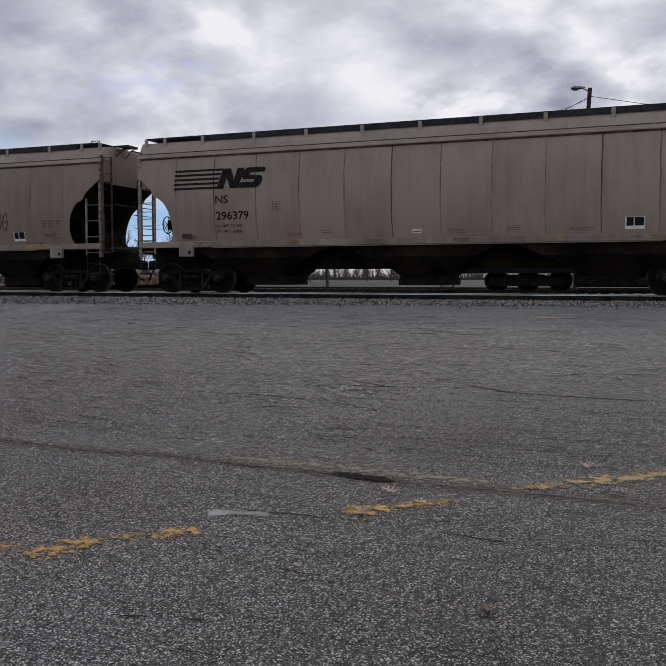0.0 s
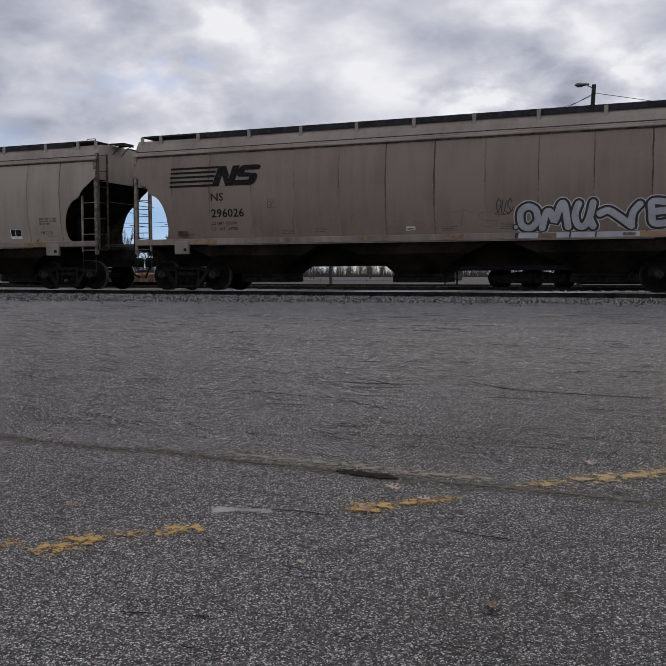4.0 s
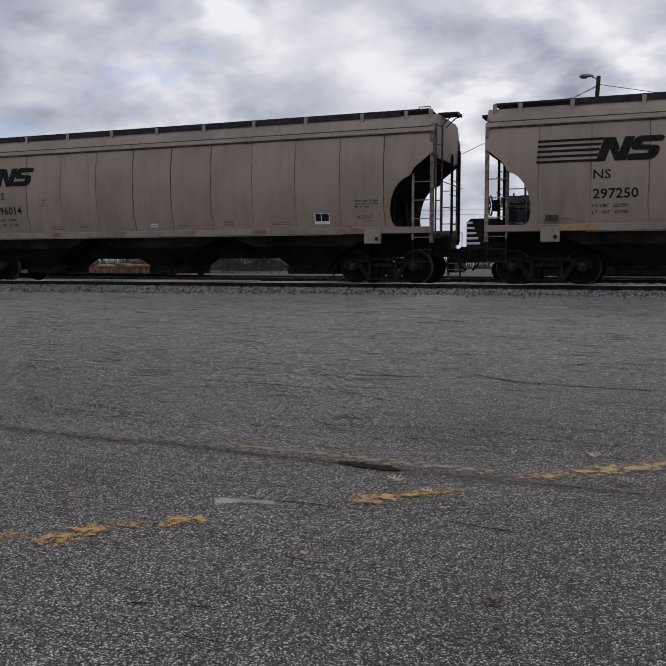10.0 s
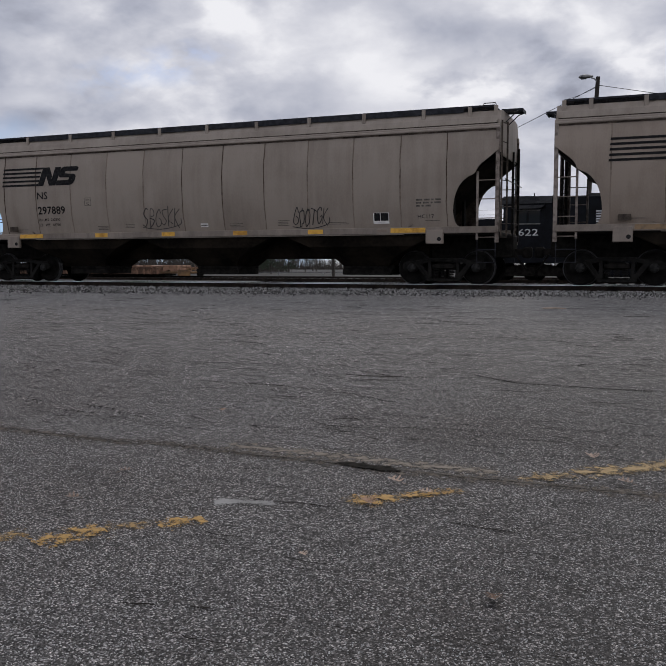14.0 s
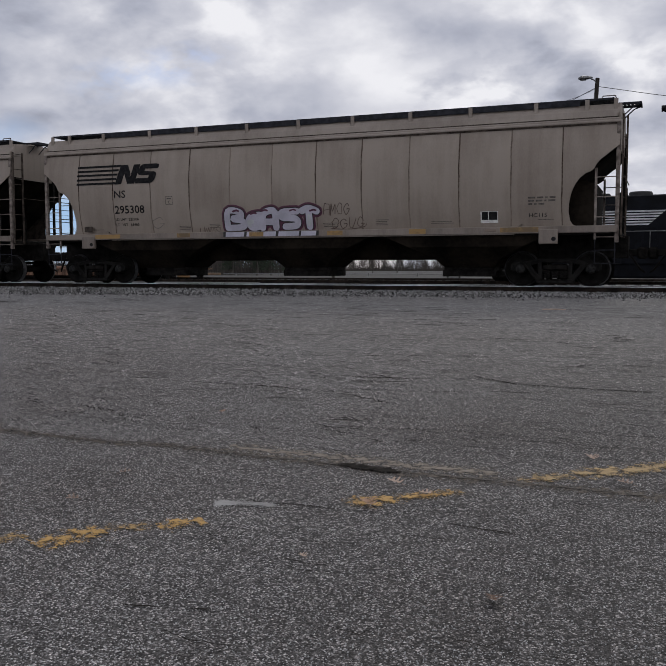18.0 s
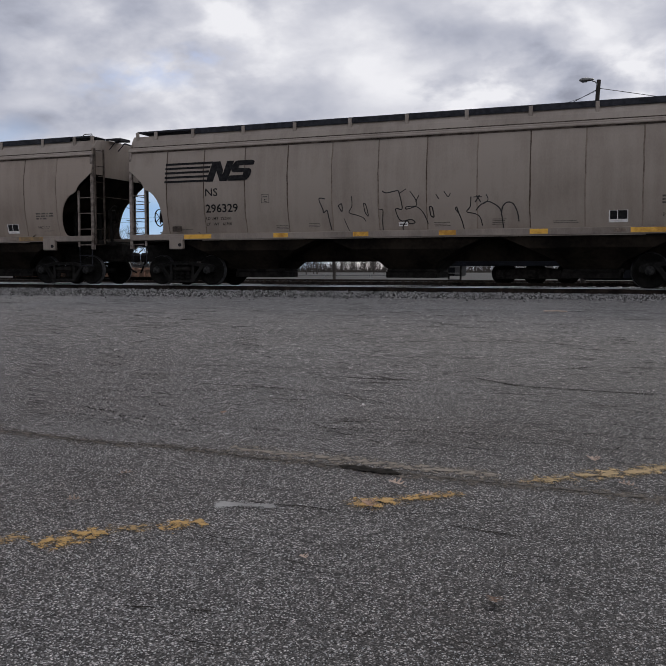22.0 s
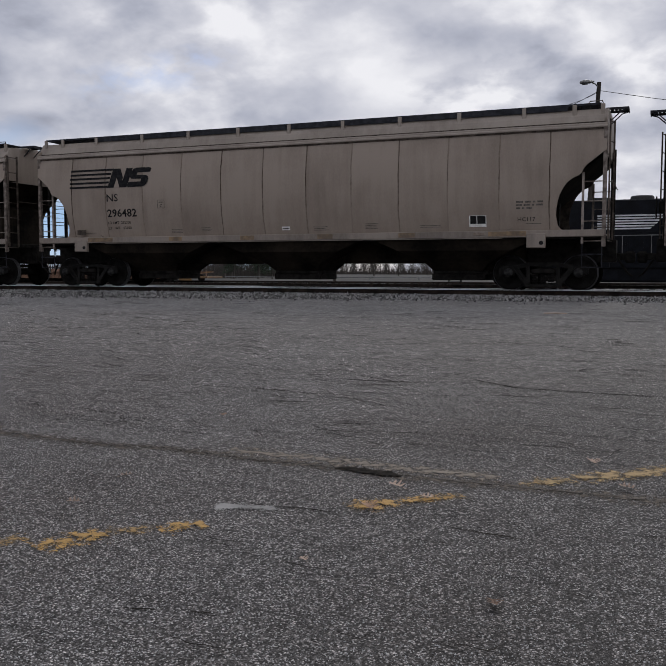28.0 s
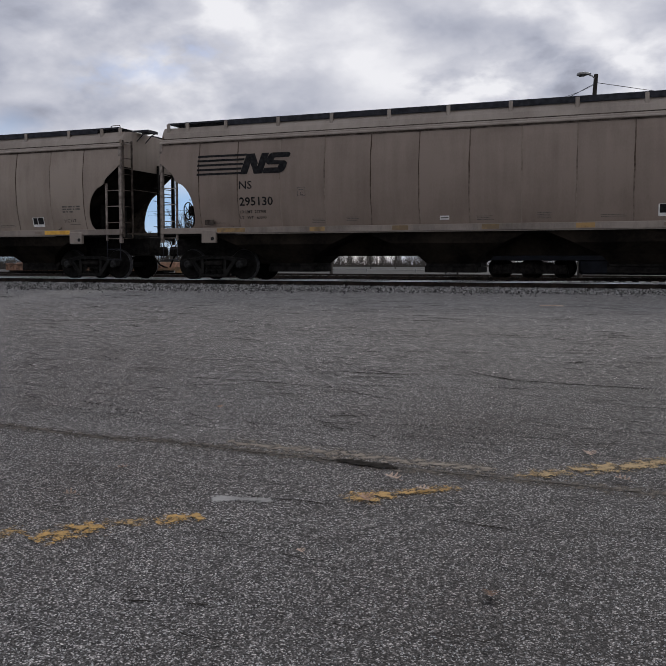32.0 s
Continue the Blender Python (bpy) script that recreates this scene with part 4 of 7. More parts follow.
    for x, z, n_, wd in ((4.75, 1.74, 3, .42), (5.75, 1.78, 3, .36), (9.25, 1.74, 3, .44), (10.75, 1.80, 4, .40), (12.25, 1.72, 2, .62), (14.95, 1.72, 1, .42), (1.55, 1.68, 1, .6)):
        for i in range(n_):
            lines.append(rect(x + rnd.uniform(0, .02), z - i * .045, x + wd * rnd.uniform(.8, 1), z - i * .045 + .014))
    part("data_stencil", decal("data_stencil", lines, FADED), car)["kind"] = "stuff"
    dims = []
    for i, z in enumerate((2.26, 2.18, 2.10)):
        x = 14.73
        for wd in ((.17, .15, .06, .14), (.14, .16, .05, .17), (.10, .06, .14))[i]:
            dims.append(rect(x, z, x + wd, z + .045)); x += wd + .045
    part("dimension_stencil", decal("dimension_stencil", dims, FADED), car)["kind"] = "stuff"
    return car


CAR = build_car()


def brake_wheel(end):
    """The hand brake's wheel with its gear box, at one end or the other."""
    s = Shape()
    X = (lambda x: BODY + x) if end else (lambda x: -x)
    wy, wz = (-.60, 2.26) if end else (.48, 2.20)
    wx = X(.14) if end else X(.24)
    for i in range(18):
        a, c = i * math.tau / 18, (i + 1) * math.tau / 18
        s.bar((wx, wy + .28 * math.cos(a), wz + .28 * math.sin(a)), (wx, wy + .28 * math.cos(c), wz + .28 * math.sin(c)), .018, 5)
    for i in range(5):
        a = i * math.tau / 5
        s.bar((wx, wy, wz), (wx, wy + .28 * math.cos(a), wz + .28 * math.sin(a)), .014, 5)
    a, c = sorted((wx - .18, wx - .02) if end else (wx + .06, wx + .24))
    s.box(a, c, wy - .13, wy + .13, wz - .16, wz + .16, .03)
    s.box(min(X(-.02), X(.05)), max(X(-.02), X(.05)), wy - .05, wy + .05, 1.35, wz, .01)
    return s.mesh("brake_wheel", STEEL)


def brake_stand():
    """The dark housing of the brake gear on the platform of one end."""
    s = Shape().prism([(BODY - 1.3, 1.37), (BODY - .52, 1.37), (BODY - .52, 2.60), (BODY - .9, 2.75), (BODY - 1.3, 2.42)], -1.15, .9)
    return s.mesh("brake_stand", UNDER)

# number, class, load limit, light weight, reflector state (2 bright, 1 faded, 0 dirty)
CARS = [("296379", "HC117", "222100", "63900", 0), ("297950", "HC117", "222100", "63900", 1), ("294826", "HC114", "222700", "63300", 2),
        ("296026", "HC117", "222300", "63700", 0), ("295292", "HC115", "222700", "63300", 1), ("295068", "HC114", "222700", "63300", 1),
        ("297406", "HC117", "222200", "63800", 1), ("297250", "HC117", "222300", "63700", 1), ("296014", "HC117", "222300", "63700", 0),
        ("296917", "HC117", "222300", "63700", 2), ("296826", "HC117", "222200", "63800", 0), ("297889", "HC117", "222300", "63700", 2),
        ("29645", "HC117", "222300", "63700", 2), ("296189", "HC117", "222300", "63700", 2), ("295308", "HC115", "222600", "63400", 1),
        ("298012", "HC117", "222300", "63700", 2), ("297548", "HC117", "222300", "63700", 0), ("296329", "HC117", "222300", "63700", 2),
        ("296215", "HC117", "222500", "63500", 1), ("294836", "HC114", "222800", "63200", 1), ("294890", "HC114", "222800", "63200", 1),
        ("296377", "HC117", "222000", "64000", 0), ("296482", "HC117", "222300", "63700", 0), ("294863", "HC114", "222400", "63600", 2),
        ("297109", "HC117", "222500", "63500", 2), ("295130", "HC114", "222700", "63300", 1), ("", "HC117", "", "", 2)]
REFLECTORS = ((1.87, 2.76), (4.72, 5.16), (7.06, 7.50), (9.41, 9.85), (11.70, 12.14), (14.05, 14.99))


SLACK = {0: .021, 2: -.044, 4: -.045, 5: -.023, 6: -.006, 7: .053, 8: .021, 9: .013, 10: .032, 14: .016, 16: -.017, 18: -.011, 19: -.016, 22: -.021, 24: .027, 25: .053}


def car_x(i, t):
    """Where the corner of car i's rear end stands at t seconds; the couplers give each car a little slack, and the clip skips a step after 17 s."""
    return -15.0217 + 14.06871 * t + 0.028282 * t ** 2 - 0.00012908 * t ** 3 - 18.99076 * i + 0.45255 * max(0.0, min(1.0, (t - 17.25) / 0.1)) + SLACK.get(i, 0)


TRAIN = [CAR] + [copy_thing(CAR, pose(0, 0, 0)) for _ in CARS[1:]]
HC_MESH, REF_MESH = {}, {}
STAND_MESH = brake_stand()
WHEEL_MESH = (brake_wheel(0), brake_wheel(1))
for i, car in enumerate(TRAIN):
    part("brake_wheel", WHEEL_MESH[1 if i in (3, 6, 14, 18) else 0], car)
    if i in (14, 23):
        part("brake_stand", STAND_MESH, car)


CAR_TONES = {1: "brown", 2: "grey", 3: "brown", 4: "beige", 5: "grey", 11: "grey", 13: "grey", 14: "beige", 15: "grey", 16: "beige", 17: "grey", 20: "brown", 24: "beige", 25: "brown"}


def tone_cars():
    """Each car weathered in its own way: one tone of paint for all its sheets."""
    for i, tone in CAR_TONES.items():
        for ob in TRAIN[i].children:
            if ob.name.startswith("side_panel") or ob.name.startswith("end_sheet"):
                ob.material_slots[0].link = "OBJECT"
                ob.material_slots[0].material = PAINT_TONES[tone]


tone_cars()


def letter_cars():
    for car, (num, cls, load, light, state) in zip(TRAIN, CARS):
        if num:
            w = 1.03 if len(num) == 6 else 0.86
            part("car_number", lettering(num, 2.592, 2.592 + w, 2.165, 2.415, BLACK, "car_number", bold=.016), car)
            part("load_limit", lettering("LD LMT  " + load, 2.585, 3.39, 1.955, 2.035, BLACK, "load_limit"), car)
            part("light_weight", lettering("LT   WT   " + light, 2.585, 3.39, 1.79, 1.872, BLACK, "light_weight"), car)
        if cls not in HC_MESH:
            x0 = 14.765 if cls == "HC117" else 14.75
            HC_MESH[cls] = lettering(cls, x0, x0 + .43, 1.79, 1.89, BLACK, "car_class", bold=0.0)
        part("car_class", HC_MESH[cls], car)
        for i, (a, c) in enumerate(REFLECTORS):
            key = (i, state)
            if key not in REF_MESH:
                REF_MESH[key] = Shape().box(a, c, -HALF - .041, -HALF - .030, 1.405, 1.53).mesh("reflector", (DULL, FADED_YELLOW, YELLOW)[state])
            part("reflector", REF_MESH[key], car)


FADED_YELLOW = noisy("faded_reflector", (0.15, 0.10, 0.05), (0.33, 0.20, 0.07), 6, 0.6, rand=0.4)
letter_cars()


# ---- beyond the train: the yard ----
BUILT = set(bpy.data.objects)
NAVY = noisy("black_blue_engine_paint", (0.003, 0.0036, 0.0052), (0.008, 0.0094, 0.014), 2, 0.5, gloss=0.12)
ROOF_GREY = noisy("dusty_engine_roof", (0.025, 0.026, 0.029), (0.065, 0.066, 0.070), 2, 0.7, gloss=0.1)
STRIPE = noisy("white_engine_stripe", (0.45, 0.46, 0.48), (0.75, 0.76, 0.78), 3, 0.5)
GLASS, _nt, _b = material("dark_cab_glass", 0.05)
_b.inputs["Base Color"].default_value = (0.02, 0.025, 0.03, 1)
RUST = noisy("orange_brown_rust", (0.10, 0.056, 0.038), (0.30, 0.17, 0.11), 2.5, 0.85, rand=0.2)
MACHINE = noisy("yellow_machine_paint", (0.11, 0.062, 0.030), (0.26, 0.145, 0.055), 2.5, 0.6, rand=0.3)
WOOD = noisy("weathered_pole_wood", (0.020, 0.016, 0.013), (0.060, 0.050, 0.042), 3, 0.9, stretch=(1, 1, 0.1))
BARK = noisy("grey_bark", (0.035, 0.030, 0.026), (0.105, 0.092, 0.080), 3, 0.95, stretch=(1, 1, 0.2))
TWIG = island_material("bare_twigs", (0.030, 0.026, 0.023), (0.085, 0.072, 0.062))
NEEDLE = island_material("evergreen_needles", (0.010, 0.020, 0.010), (0.030, 0.050, 0.022))
METAL = noisy("galvanised_metal", (0.12, 0.12, 0.12), (0.26, 0.26, 0.26), 5, 0.5, 0.6)
CABLE = noisy("black_cable", (0.01, 0.01, 0.01), (0.03, 0.03, 0.03), 5, 0.7)
PALE_TIE = noisy("pale_concrete", (0.08, 0.078, 0.075), (0.24, 0.235, 0.23), 4, 0.9, rand=0.4)


def flat_text(text, x0, x1, z0, z1, y, mat, name):
    me = lettering(text, x0, x1, z0, z1, mat, name)
    for v in me.vertices:
        v.co.y = y
    return me


def build_engine():
    """A road engine with a low nose and wide stripes, parked on the next track but one."""
    y0, y1, zr = 33.0, 36.0, 0.82
    e = thing("locomotive", "parked black and dark-blue diesel locomotive with white stripes", "locomotive")
    yc = (y0 + y1) / 2
    s = Shape().box(-3.5, 15.0, y0 + .02, y1 - .02, 1.70, 2.28, .03)
    s.box(-3.7, -3.3, y0 + .15, y1 - .15, 1.2, 2.3, .05)
    part("frame", s.mesh("frame", NAVY), e)
    # nose with a sloped top edge
    s = Shape().prism([(-2.75, 2.28), (-.84, 2.28), (-.84, 3.80), (-1.2, 3.93), (-2.55, 3.93), (-2.75, 3.75)], y0 + .45, y1 - .45)
    nose = part("nose", s.mesh("nose", NAVY), e)
    for i in range(5):
        z = 2.62 + i * .26
        part("nose_stripe", Shape().box(-2.765, -2.05 - .1 * i, y0 + .438, y0 + .452, z, z + .11).mesh("nose_stripe", STRIPE), nose)
        part("nose_stripe", Shape().box(-2.768, -2.752, y0 + .5, y1 - .5, z, z + .11).mesh("nose_stripe", STRIPE), nose)
    # cab
    s = Shape().prism([(-.84, 2.28), (1.80, 2.28), (1.80, 4.72), (-.78, 4.72)], y0 + .05, y1 - .05)
    cab = part("cab", s.mesh("cab", NAVY), e)
    roof = Shape().prism([(-1.0, 4.70), (1.86, 4.70), (1.80, 4.98), (-.80, 5.02), (-1.0, 4.90)], y0 + .25, y1 - .25)
    roof.prism([(-.95, 4.62), (1.84, 4.62), (1.82, 4.72), (-.9, 4.74)], y0 - .02, y1 + .02)
    part("cab_roof", roof.mesh("cab_roof", ROOF_GREY), cab)
    part("number_board", Shape().box(-1.12, -.80, y0 + .5, y1 - .5, 4.48, 4.86, .03).mesh("number_board", STRIPE), cab)
    for a, c in ((-.15, .36), (.44, .98)):
        w = part("cab_window", Shape().box(a, c, y0 + .02, y0 + .055, 3.66, 4.28, .01).mesh("cab_window", GLASS), cab)
        part("window_frame", Shape().box(a - .04, c + .04, y0 + .035, y0 + .052, 4.28, 4.33).box(a - .04, c + .04, y0 + .035, y0 + .052, 3.60, 3.66).mesh("window_frame", METAL), w)
    part("sunshade", Shape().prism([(-.2, 4.36), (1.05, 4.36), (1.25, 4.52), (-.15, 4.52)], y0 - .28, y0 + .04).mesh("sunshade", ROOF_GREY), cab)
    part("cab_number", flat_text("622", -.05, .92, 3.05, 3.38, y0 + .042, STRIPE, "cab_number"), cab)
    part("cab_antenna", Shape().box(-.2, .3, yc - .2, yc + .2, 5.0, 5.1).bar((0.5, yc, 4.98), (0.5, yc, 5.25), .03).bar((-.5, yc - .4, 5.0), (-.5, yc - .4, 5.2), .05).mesh("cab_antenna", CABLE), cab)
    # long hood with doors
    s = Shape().prism([(1.80, 2.28), (14.2, 2.28), (14.2, 4.80), (14.0, 4.92), (1.80, 4.92)], y0 + .55, y1 - .55)
    hood = part("hood", s.mesh("hood", NAVY), e)
    part("hood_roof", Shape().box(1.82, 14.0, y0 + .62, y1 - .62, 4.92, 4.99, .02).mesh("hood_roof", ROOF_GREY), hood)
    door = Shape().box(0, .62, y0 + .53, y0 + .552, 2.4, 3.44, .006).box(.5, .54, y0 + .515, y0 + .535, 2.85, 3.0).mesh("hood_door", NAVY)
    for i in range(11):
        part("hood_door", door, hood, at=pose(3.0 + i * .7, 0, 0))
    for i in range(6):
        z = 3.56 + i * .125
        part("hood_stripe", Shape().prism([(3.6, z), (6.0 + i * .14, z), (6.08 + i * .14, z + .07), (3.6, z + .07)], y0 + .535, y0 + .552).mesh("hood_stripe", STRIPE), hood)
    for x in (5.6, 7.6, 9.6):
        part("roof_fan", Shape().lathe([(0, .22), (.5, .22), (.55, .16), (.55, 0)], (x, yc, 4.98), "z", 20).mesh("roof_fan", CABLE), hood)
    part("exhaust", Shape().box(3.2, 4.2, yc - .4, yc + .4, 4.98, 5.14, .03).mesh("exhaust", CABLE), hood)
    # handrails along the walkway
    s = Shape()
    for i in range(10):
        s.bar((2.2 + i * 1.3, y0 + .06, 2.28), (2.2 + i * 1.3, y0 + .06, 3.25), .02, 5)
    s.bar((2.0, y0 + .06, 3.25), (14.0, y0 + .06, 3.25), .02, 5)
    for x in (-3.4, -2.9):
        s.bar((x, y0 + .1, 2.28), (x, y0 + .1, 3.2), .02, 5)
    s.bar((-3.4, y0 + .1, 3.2), (-2.9, y0 + .1, 3.2), .02, 5)
    part("handrail", s.mesh("handrail", METAL), e)
    # steps, tank, trucks
    for x in (-3.3, 14.2):
        s = Shape()
        s.box(x - .33, x - .29, y0 + .05, y0 + .3, .98, 2.2).box(x + .29, x + .33, y0 + .05, y0 + .3, .98, 2.2)
        st = part("steps", s.mesh("steps", STEEL), e)
        tread = Shape().box(x - .3, x + .3, y0 + .05, y0 + .3, 1.0, 1.04).mesh("tread", METAL)
        for i in range(4):
            part("tread", tread, st, at=pose(0, 0, i * .32))
    part("fuel_tank", Shape().box(3.0, 8.7, y0 + .1, y1 - .1, 1.02, 1.95, .12).mesh("fuel_tank", NAVY), e)
    wm = Shape()
    wm.bar((0, -.8, 0), (0, .8, 0), .1, 10)
    for sd in (-1, 1):
        wm.lathe([(0.05, sd * .80), (.44, sd * .80), (.50, sd * .78), (.50, sd * .68), (.53, sd * .67), (.1, sd * .66)], (0, 0, 0), n=20)
    wm = wm.mesh("engine_wheelset", WHEEL, smooth=True)
    for x in (0.6, 10.9):
        s = Shape()
        for sd in (-1, 1):
            yy = yc + sd * 1.0
            s.prism([(x - 1.9, 1.05), (x + 1.9, 1.05), (x + 1.8, 1.40), (x + .6, 1.62), (x - .6, 1.62), (x - 1.8, 1.40)], yy - .09, yy + .09)
            for a in (-1.6, 0, 1.6):
                s.box(x + a - .2, x + a + .2, yy - .14, yy + .14, 1.12, 1.50, .04)
        t = part("engine_truck", s.mesh("engine_truck", STEEL), e)
        for a in (-1.6, 0, 1.6):
            part("engine_wheelset", wm, t, at=pose(x + a, yc, zr + .5))
    part("coupler", Shape().box(-4.1, -3.5, yc - .1, yc + .1, 1.5, 1.75, .03).mesh("engine_coupler", STEEL), e)


build_engine()


def build_side_track(yc, x0, x1, pale):
    """Rails and ties of a further track."""
    zt = 0.72
    for sd in (-1, 1):
        s = Shape().box(-300, 300, yc + sd * .75 - .035, yc + sd * .75 + .035, zt, zt + .13, .008)
        tagged(new("rail", s.mesh("yard_rail", RAIL)), "rusty steel rail of a yard track", "rail", "rails of the yard tracks", "structure")
    ties = thing("yard_ties", "weathered ties of a yard track", "railway tie", kind="structure")
    me = Shape().box(-.12, .12, -1.3, 1.3, -.16, 0.012).mesh("yard_tie", PALE_TIE if pale else TIE)
    for i in range(int((x1 - x0) / .6)):
        part("tie", me, ties, at=pose(x0 + i * .6, yc, zt))


build_side_track(34.5, -14, 18, False)
build_side_track(45.5, -40, -4, True)


def build_gondola(x0, length, label):
    """A low open car with ribbed sides."""
    yc, y0 = 45.5, 44.0
    g = thing("gondola_car", label, "railcar", "open cars in the yard")
    w = 1.45
    for sd in (-1, 1):
        s = Shape().box(x0, x0 + length, yc + sd * w - .03, yc + sd * w + .03, .93, 1.40)
        part("side_wall", s.mesh("side_wall", RUST), g)
        part("top_rail", Shape().box(x0 - .08, x0 + length + .08, yc + sd * w - .09, yc + sd * w + .09, 1.40, 1.50, .02).mesh("top_rail", RUST), g)
    rib = Shape().prism([(-.05, .92), (.05, .92), (.05, 1.40), (-.05, 1.40)], yc - w - .13, yc - w - .03).mesh("rib", RUST)
    for i in range(int(length / .62) + 1):
        part("rib", rib, g, at=pose(x0 + .06 + i * .62, 0, 0))
    for x in (x0, x0 + length):
        part("end_wall", Shape().box(x - .04, x + .04, yc - w, yc + w, .93, 1.45).mesh("end_wall", RUST), g)
    part("floor", Shape().box(x0, x0 + length, yc - w + .3, yc + w - .3, .80, .93).mesh("gondola_floor", STEEL), g)
    rnd = random.Random(int(x0))
    xs = x0 + .4
    while xs < x0 + length - .6:
        h = rnd.uniform(.05, .28)
        piece = Shape().prism([(xs, .93), (xs + rnd.uniform(.5, 1.1), .93), (xs + .7, 1.42 + h), (xs + .25, 1.45 + h)], yc - 1.0, yc + 1.0)
        part("scrap_bundle", piece.mesh("scrap_bundle", RUST), g)
        xs += rnd.uniform(.4, 1.0)
    return g


build_gondola(-41.5, 6.9, "rusty orange-brown ribbed gondola standing in the yard")
build_gondola(-33.9, 6.9, "rusty orange-brown ribbed gondola loaded with scrap")


def build_machine():
    """Track machine on a flat car: a yellow deck with an engine box, a boom and wheels."""
    m = thing("track_machine", "yellow-orange track maintenance machine parked on rails", "rail machine")
    y = 44.2
    part("deck", Shape().box(-26.6, -22.6, y, y + 2.4, .98, 1.14, .02).mesh("deck", MACHINE), m)
    part("engine_box", Shape().box(-26.5, -25.2, y + .1, y + 2.2, 1.14, 1.62, .04).mesh("engine_box", RUST), m)
    part("side_panel", Shape().box(-25.1, -24.0, y - .02, y + .1, .80, 1.25, .02).mesh("machine_panel", MACHINE), m)
    part("boom", Shape().prism([(-24.9, 1.2), (-22.7, 1.42), (-22.7, 1.52), (-24.9, 1.36)], y + .9, y + 1.2).mesh("boom", MACHINE), m)
    s = Shape()
    for i in range(6):
        s.bar((-24.8 + i * .4, y + .2, 1.14), (-24.8 + i * .4, y + .2, 1.5 + .1 * (i % 2)), .03, 5)
    s.bar((-24.8, y + .2, 1.45), (-22.8, y + .2, 1.45), .03, 5)
    part("rail_frame", s.mesh("rail_frame", RUST), m)
    for x in (-26.0, -23.2):
        part("machine_wheel", Shape().lathe([(0, y + .1), (.28, y + .1), (.3, y + .14), (.3, y + .24), (.05, y + .26)], (x, 0, 1.0), n=16).mesh("machine_wheel", STEEL), m)


build_machine()


def build_pole(name, label, x, y, h, base, lean=0.0, lamp=False, arms=0):
    p = thing(name, label, "utility pole" if not lamp else "street lamp")
    s = Shape()
    top = (x + lean, y, h)
    s.bar((x, y, base - .3), top, .16, 10, .115)
    part("pole", s.mesh("pole", WOOD), p)
    if lamp:
        s = Shape().tube([(top[0], y - .05, h - .48), (top[0] - .10, y - .08, h - .20), (top[0] - .22, y - .10, h - .09), (top[0] - .36, y - .12, h - .06)], .035, 8)
        part("lamp_arm", s.mesh("lamp_arm", METAL), p)
        head = Shape()
        cx, ring_n = top[0] - .64, 14
        sections = [(-.42, .03), (-.39, .08), (-.30, .125), (-.12, .15), (.10, .13), (.28, .085), (.38, .05)]
        for a, r in sections:
            head.v += [(cx + a, y - .14 + 1.15 * r * math.cos(q * math.tau / ring_n), h + .01 + r * math.sin(q * math.tau / ring_n) * (1.0 if math.sin(q * math.tau / ring_n) > 0 else .55)) for q in range(ring_n)]
        for k in range(len(sections) - 1):
            for q in range(ring_n):
                head.f.append((k * ring_n + q, k * ring_n + (q + 1) % ring_n, (k + 1) * ring_n + (q + 1) % ring_n, (k + 1) * ring_n + q)); head.m.append(0)
        head.f += [tuple(range(ring_n)), tuple(reversed(range((len(sections) - 1) * ring_n, len(sections) * ring_n)))]; head.m += [0, 0]
        part("lamp_head", head.mesh("lamp_head", METAL, smooth=True), p, "grey cobra-head lamp")
        part("lens", Shape().box(cx - .30, cx + .02, y - .24, y - .04, h - .10, h - .055, .012).mesh("lens", GLASS), p)
    for i in range(arms):
        z = h - .35 - i * .8
        a = Shape().box(x + lean - 1.2, x + lean + 1.2, y - .18, y - .08, z, z + .12)
        arm = part("crossarm", a.mesh("crossarm", WOOD), p)
        for k in (-1.1, -.6, .6, 1.1):
            part("insulator", Shape().lathe([(0, .14), (.05, .13), (.06, .05), (.04, 0)], (x + lean + k, y - .13, z + .12), "z", 8).mesh("insulator", METAL), arm)
    return p


build_pole("street_lamp", "dark wooden pole with a grey cobra-head street lamp", 3.35, 40, 12.3, .5, lean=.66, lamp=True)
build_pole("utility_pole", "thin dark leaning wooden pole beside the yard", -17.17, 59.9, 7.57, .4, lean=-.25)
build_pole("utility_pole", "weathered utility pole with crossarms and wires", -95.2, 110, 13.2, .4, arms=2)
build_pole("utility_pole", "weathered utility pole with crossarms and wires", -46.0, 112, 13.2, .4, arms=2)


def wire(a, b, sag, name="overhead_wire", r=.018):
    a, b = Vector(a), Vector(b)
    s = Shape()
    for i in range(13):
        k = i / 12
        p = a.lerp(b, k)
        p.z -= sag * 4 * k * (1 - k)
        s.v += [(p.x + r * math.cos(q * math.tau / 5) * .7, p.y + r * math.cos(q * math.tau / 5) * .7, p.z + r * math.sin(q * math.tau / 5)) for q in range(5)]
    for i in range(12):
        for q in range(5):
            s.f.append((i * 5 + q, i * 5 + (q + 1) % 5, i * 5 + 5 + (q + 1) % 5, i * 5 + 5 + q)); s.m.append(0)
    return thing(name, "thin black overhead wire strung between poles", "wire", "overhead wires", me=s.mesh(name, CABLE))


wire((3.98, 40, 11.85), (38, 48, 9.8), 0.9)
wire((3.98, 40, 11.8), (-17.25, 59.9, 7.42), 0.5)
wire((3.98, 40, 11.75), (2.3, 38.5, 10.8), 0.05, r=.012)
for k in (-1.1, .6):
    for z in (12.95, 12.15):
        wire((-95.2 + k, 109.87, z), (-46 + k, 111.87, z), 1.1, r=.016)
        wire((-46 + k, 111.87, z), (30 + k, 116, z), 1.4, r=.016)


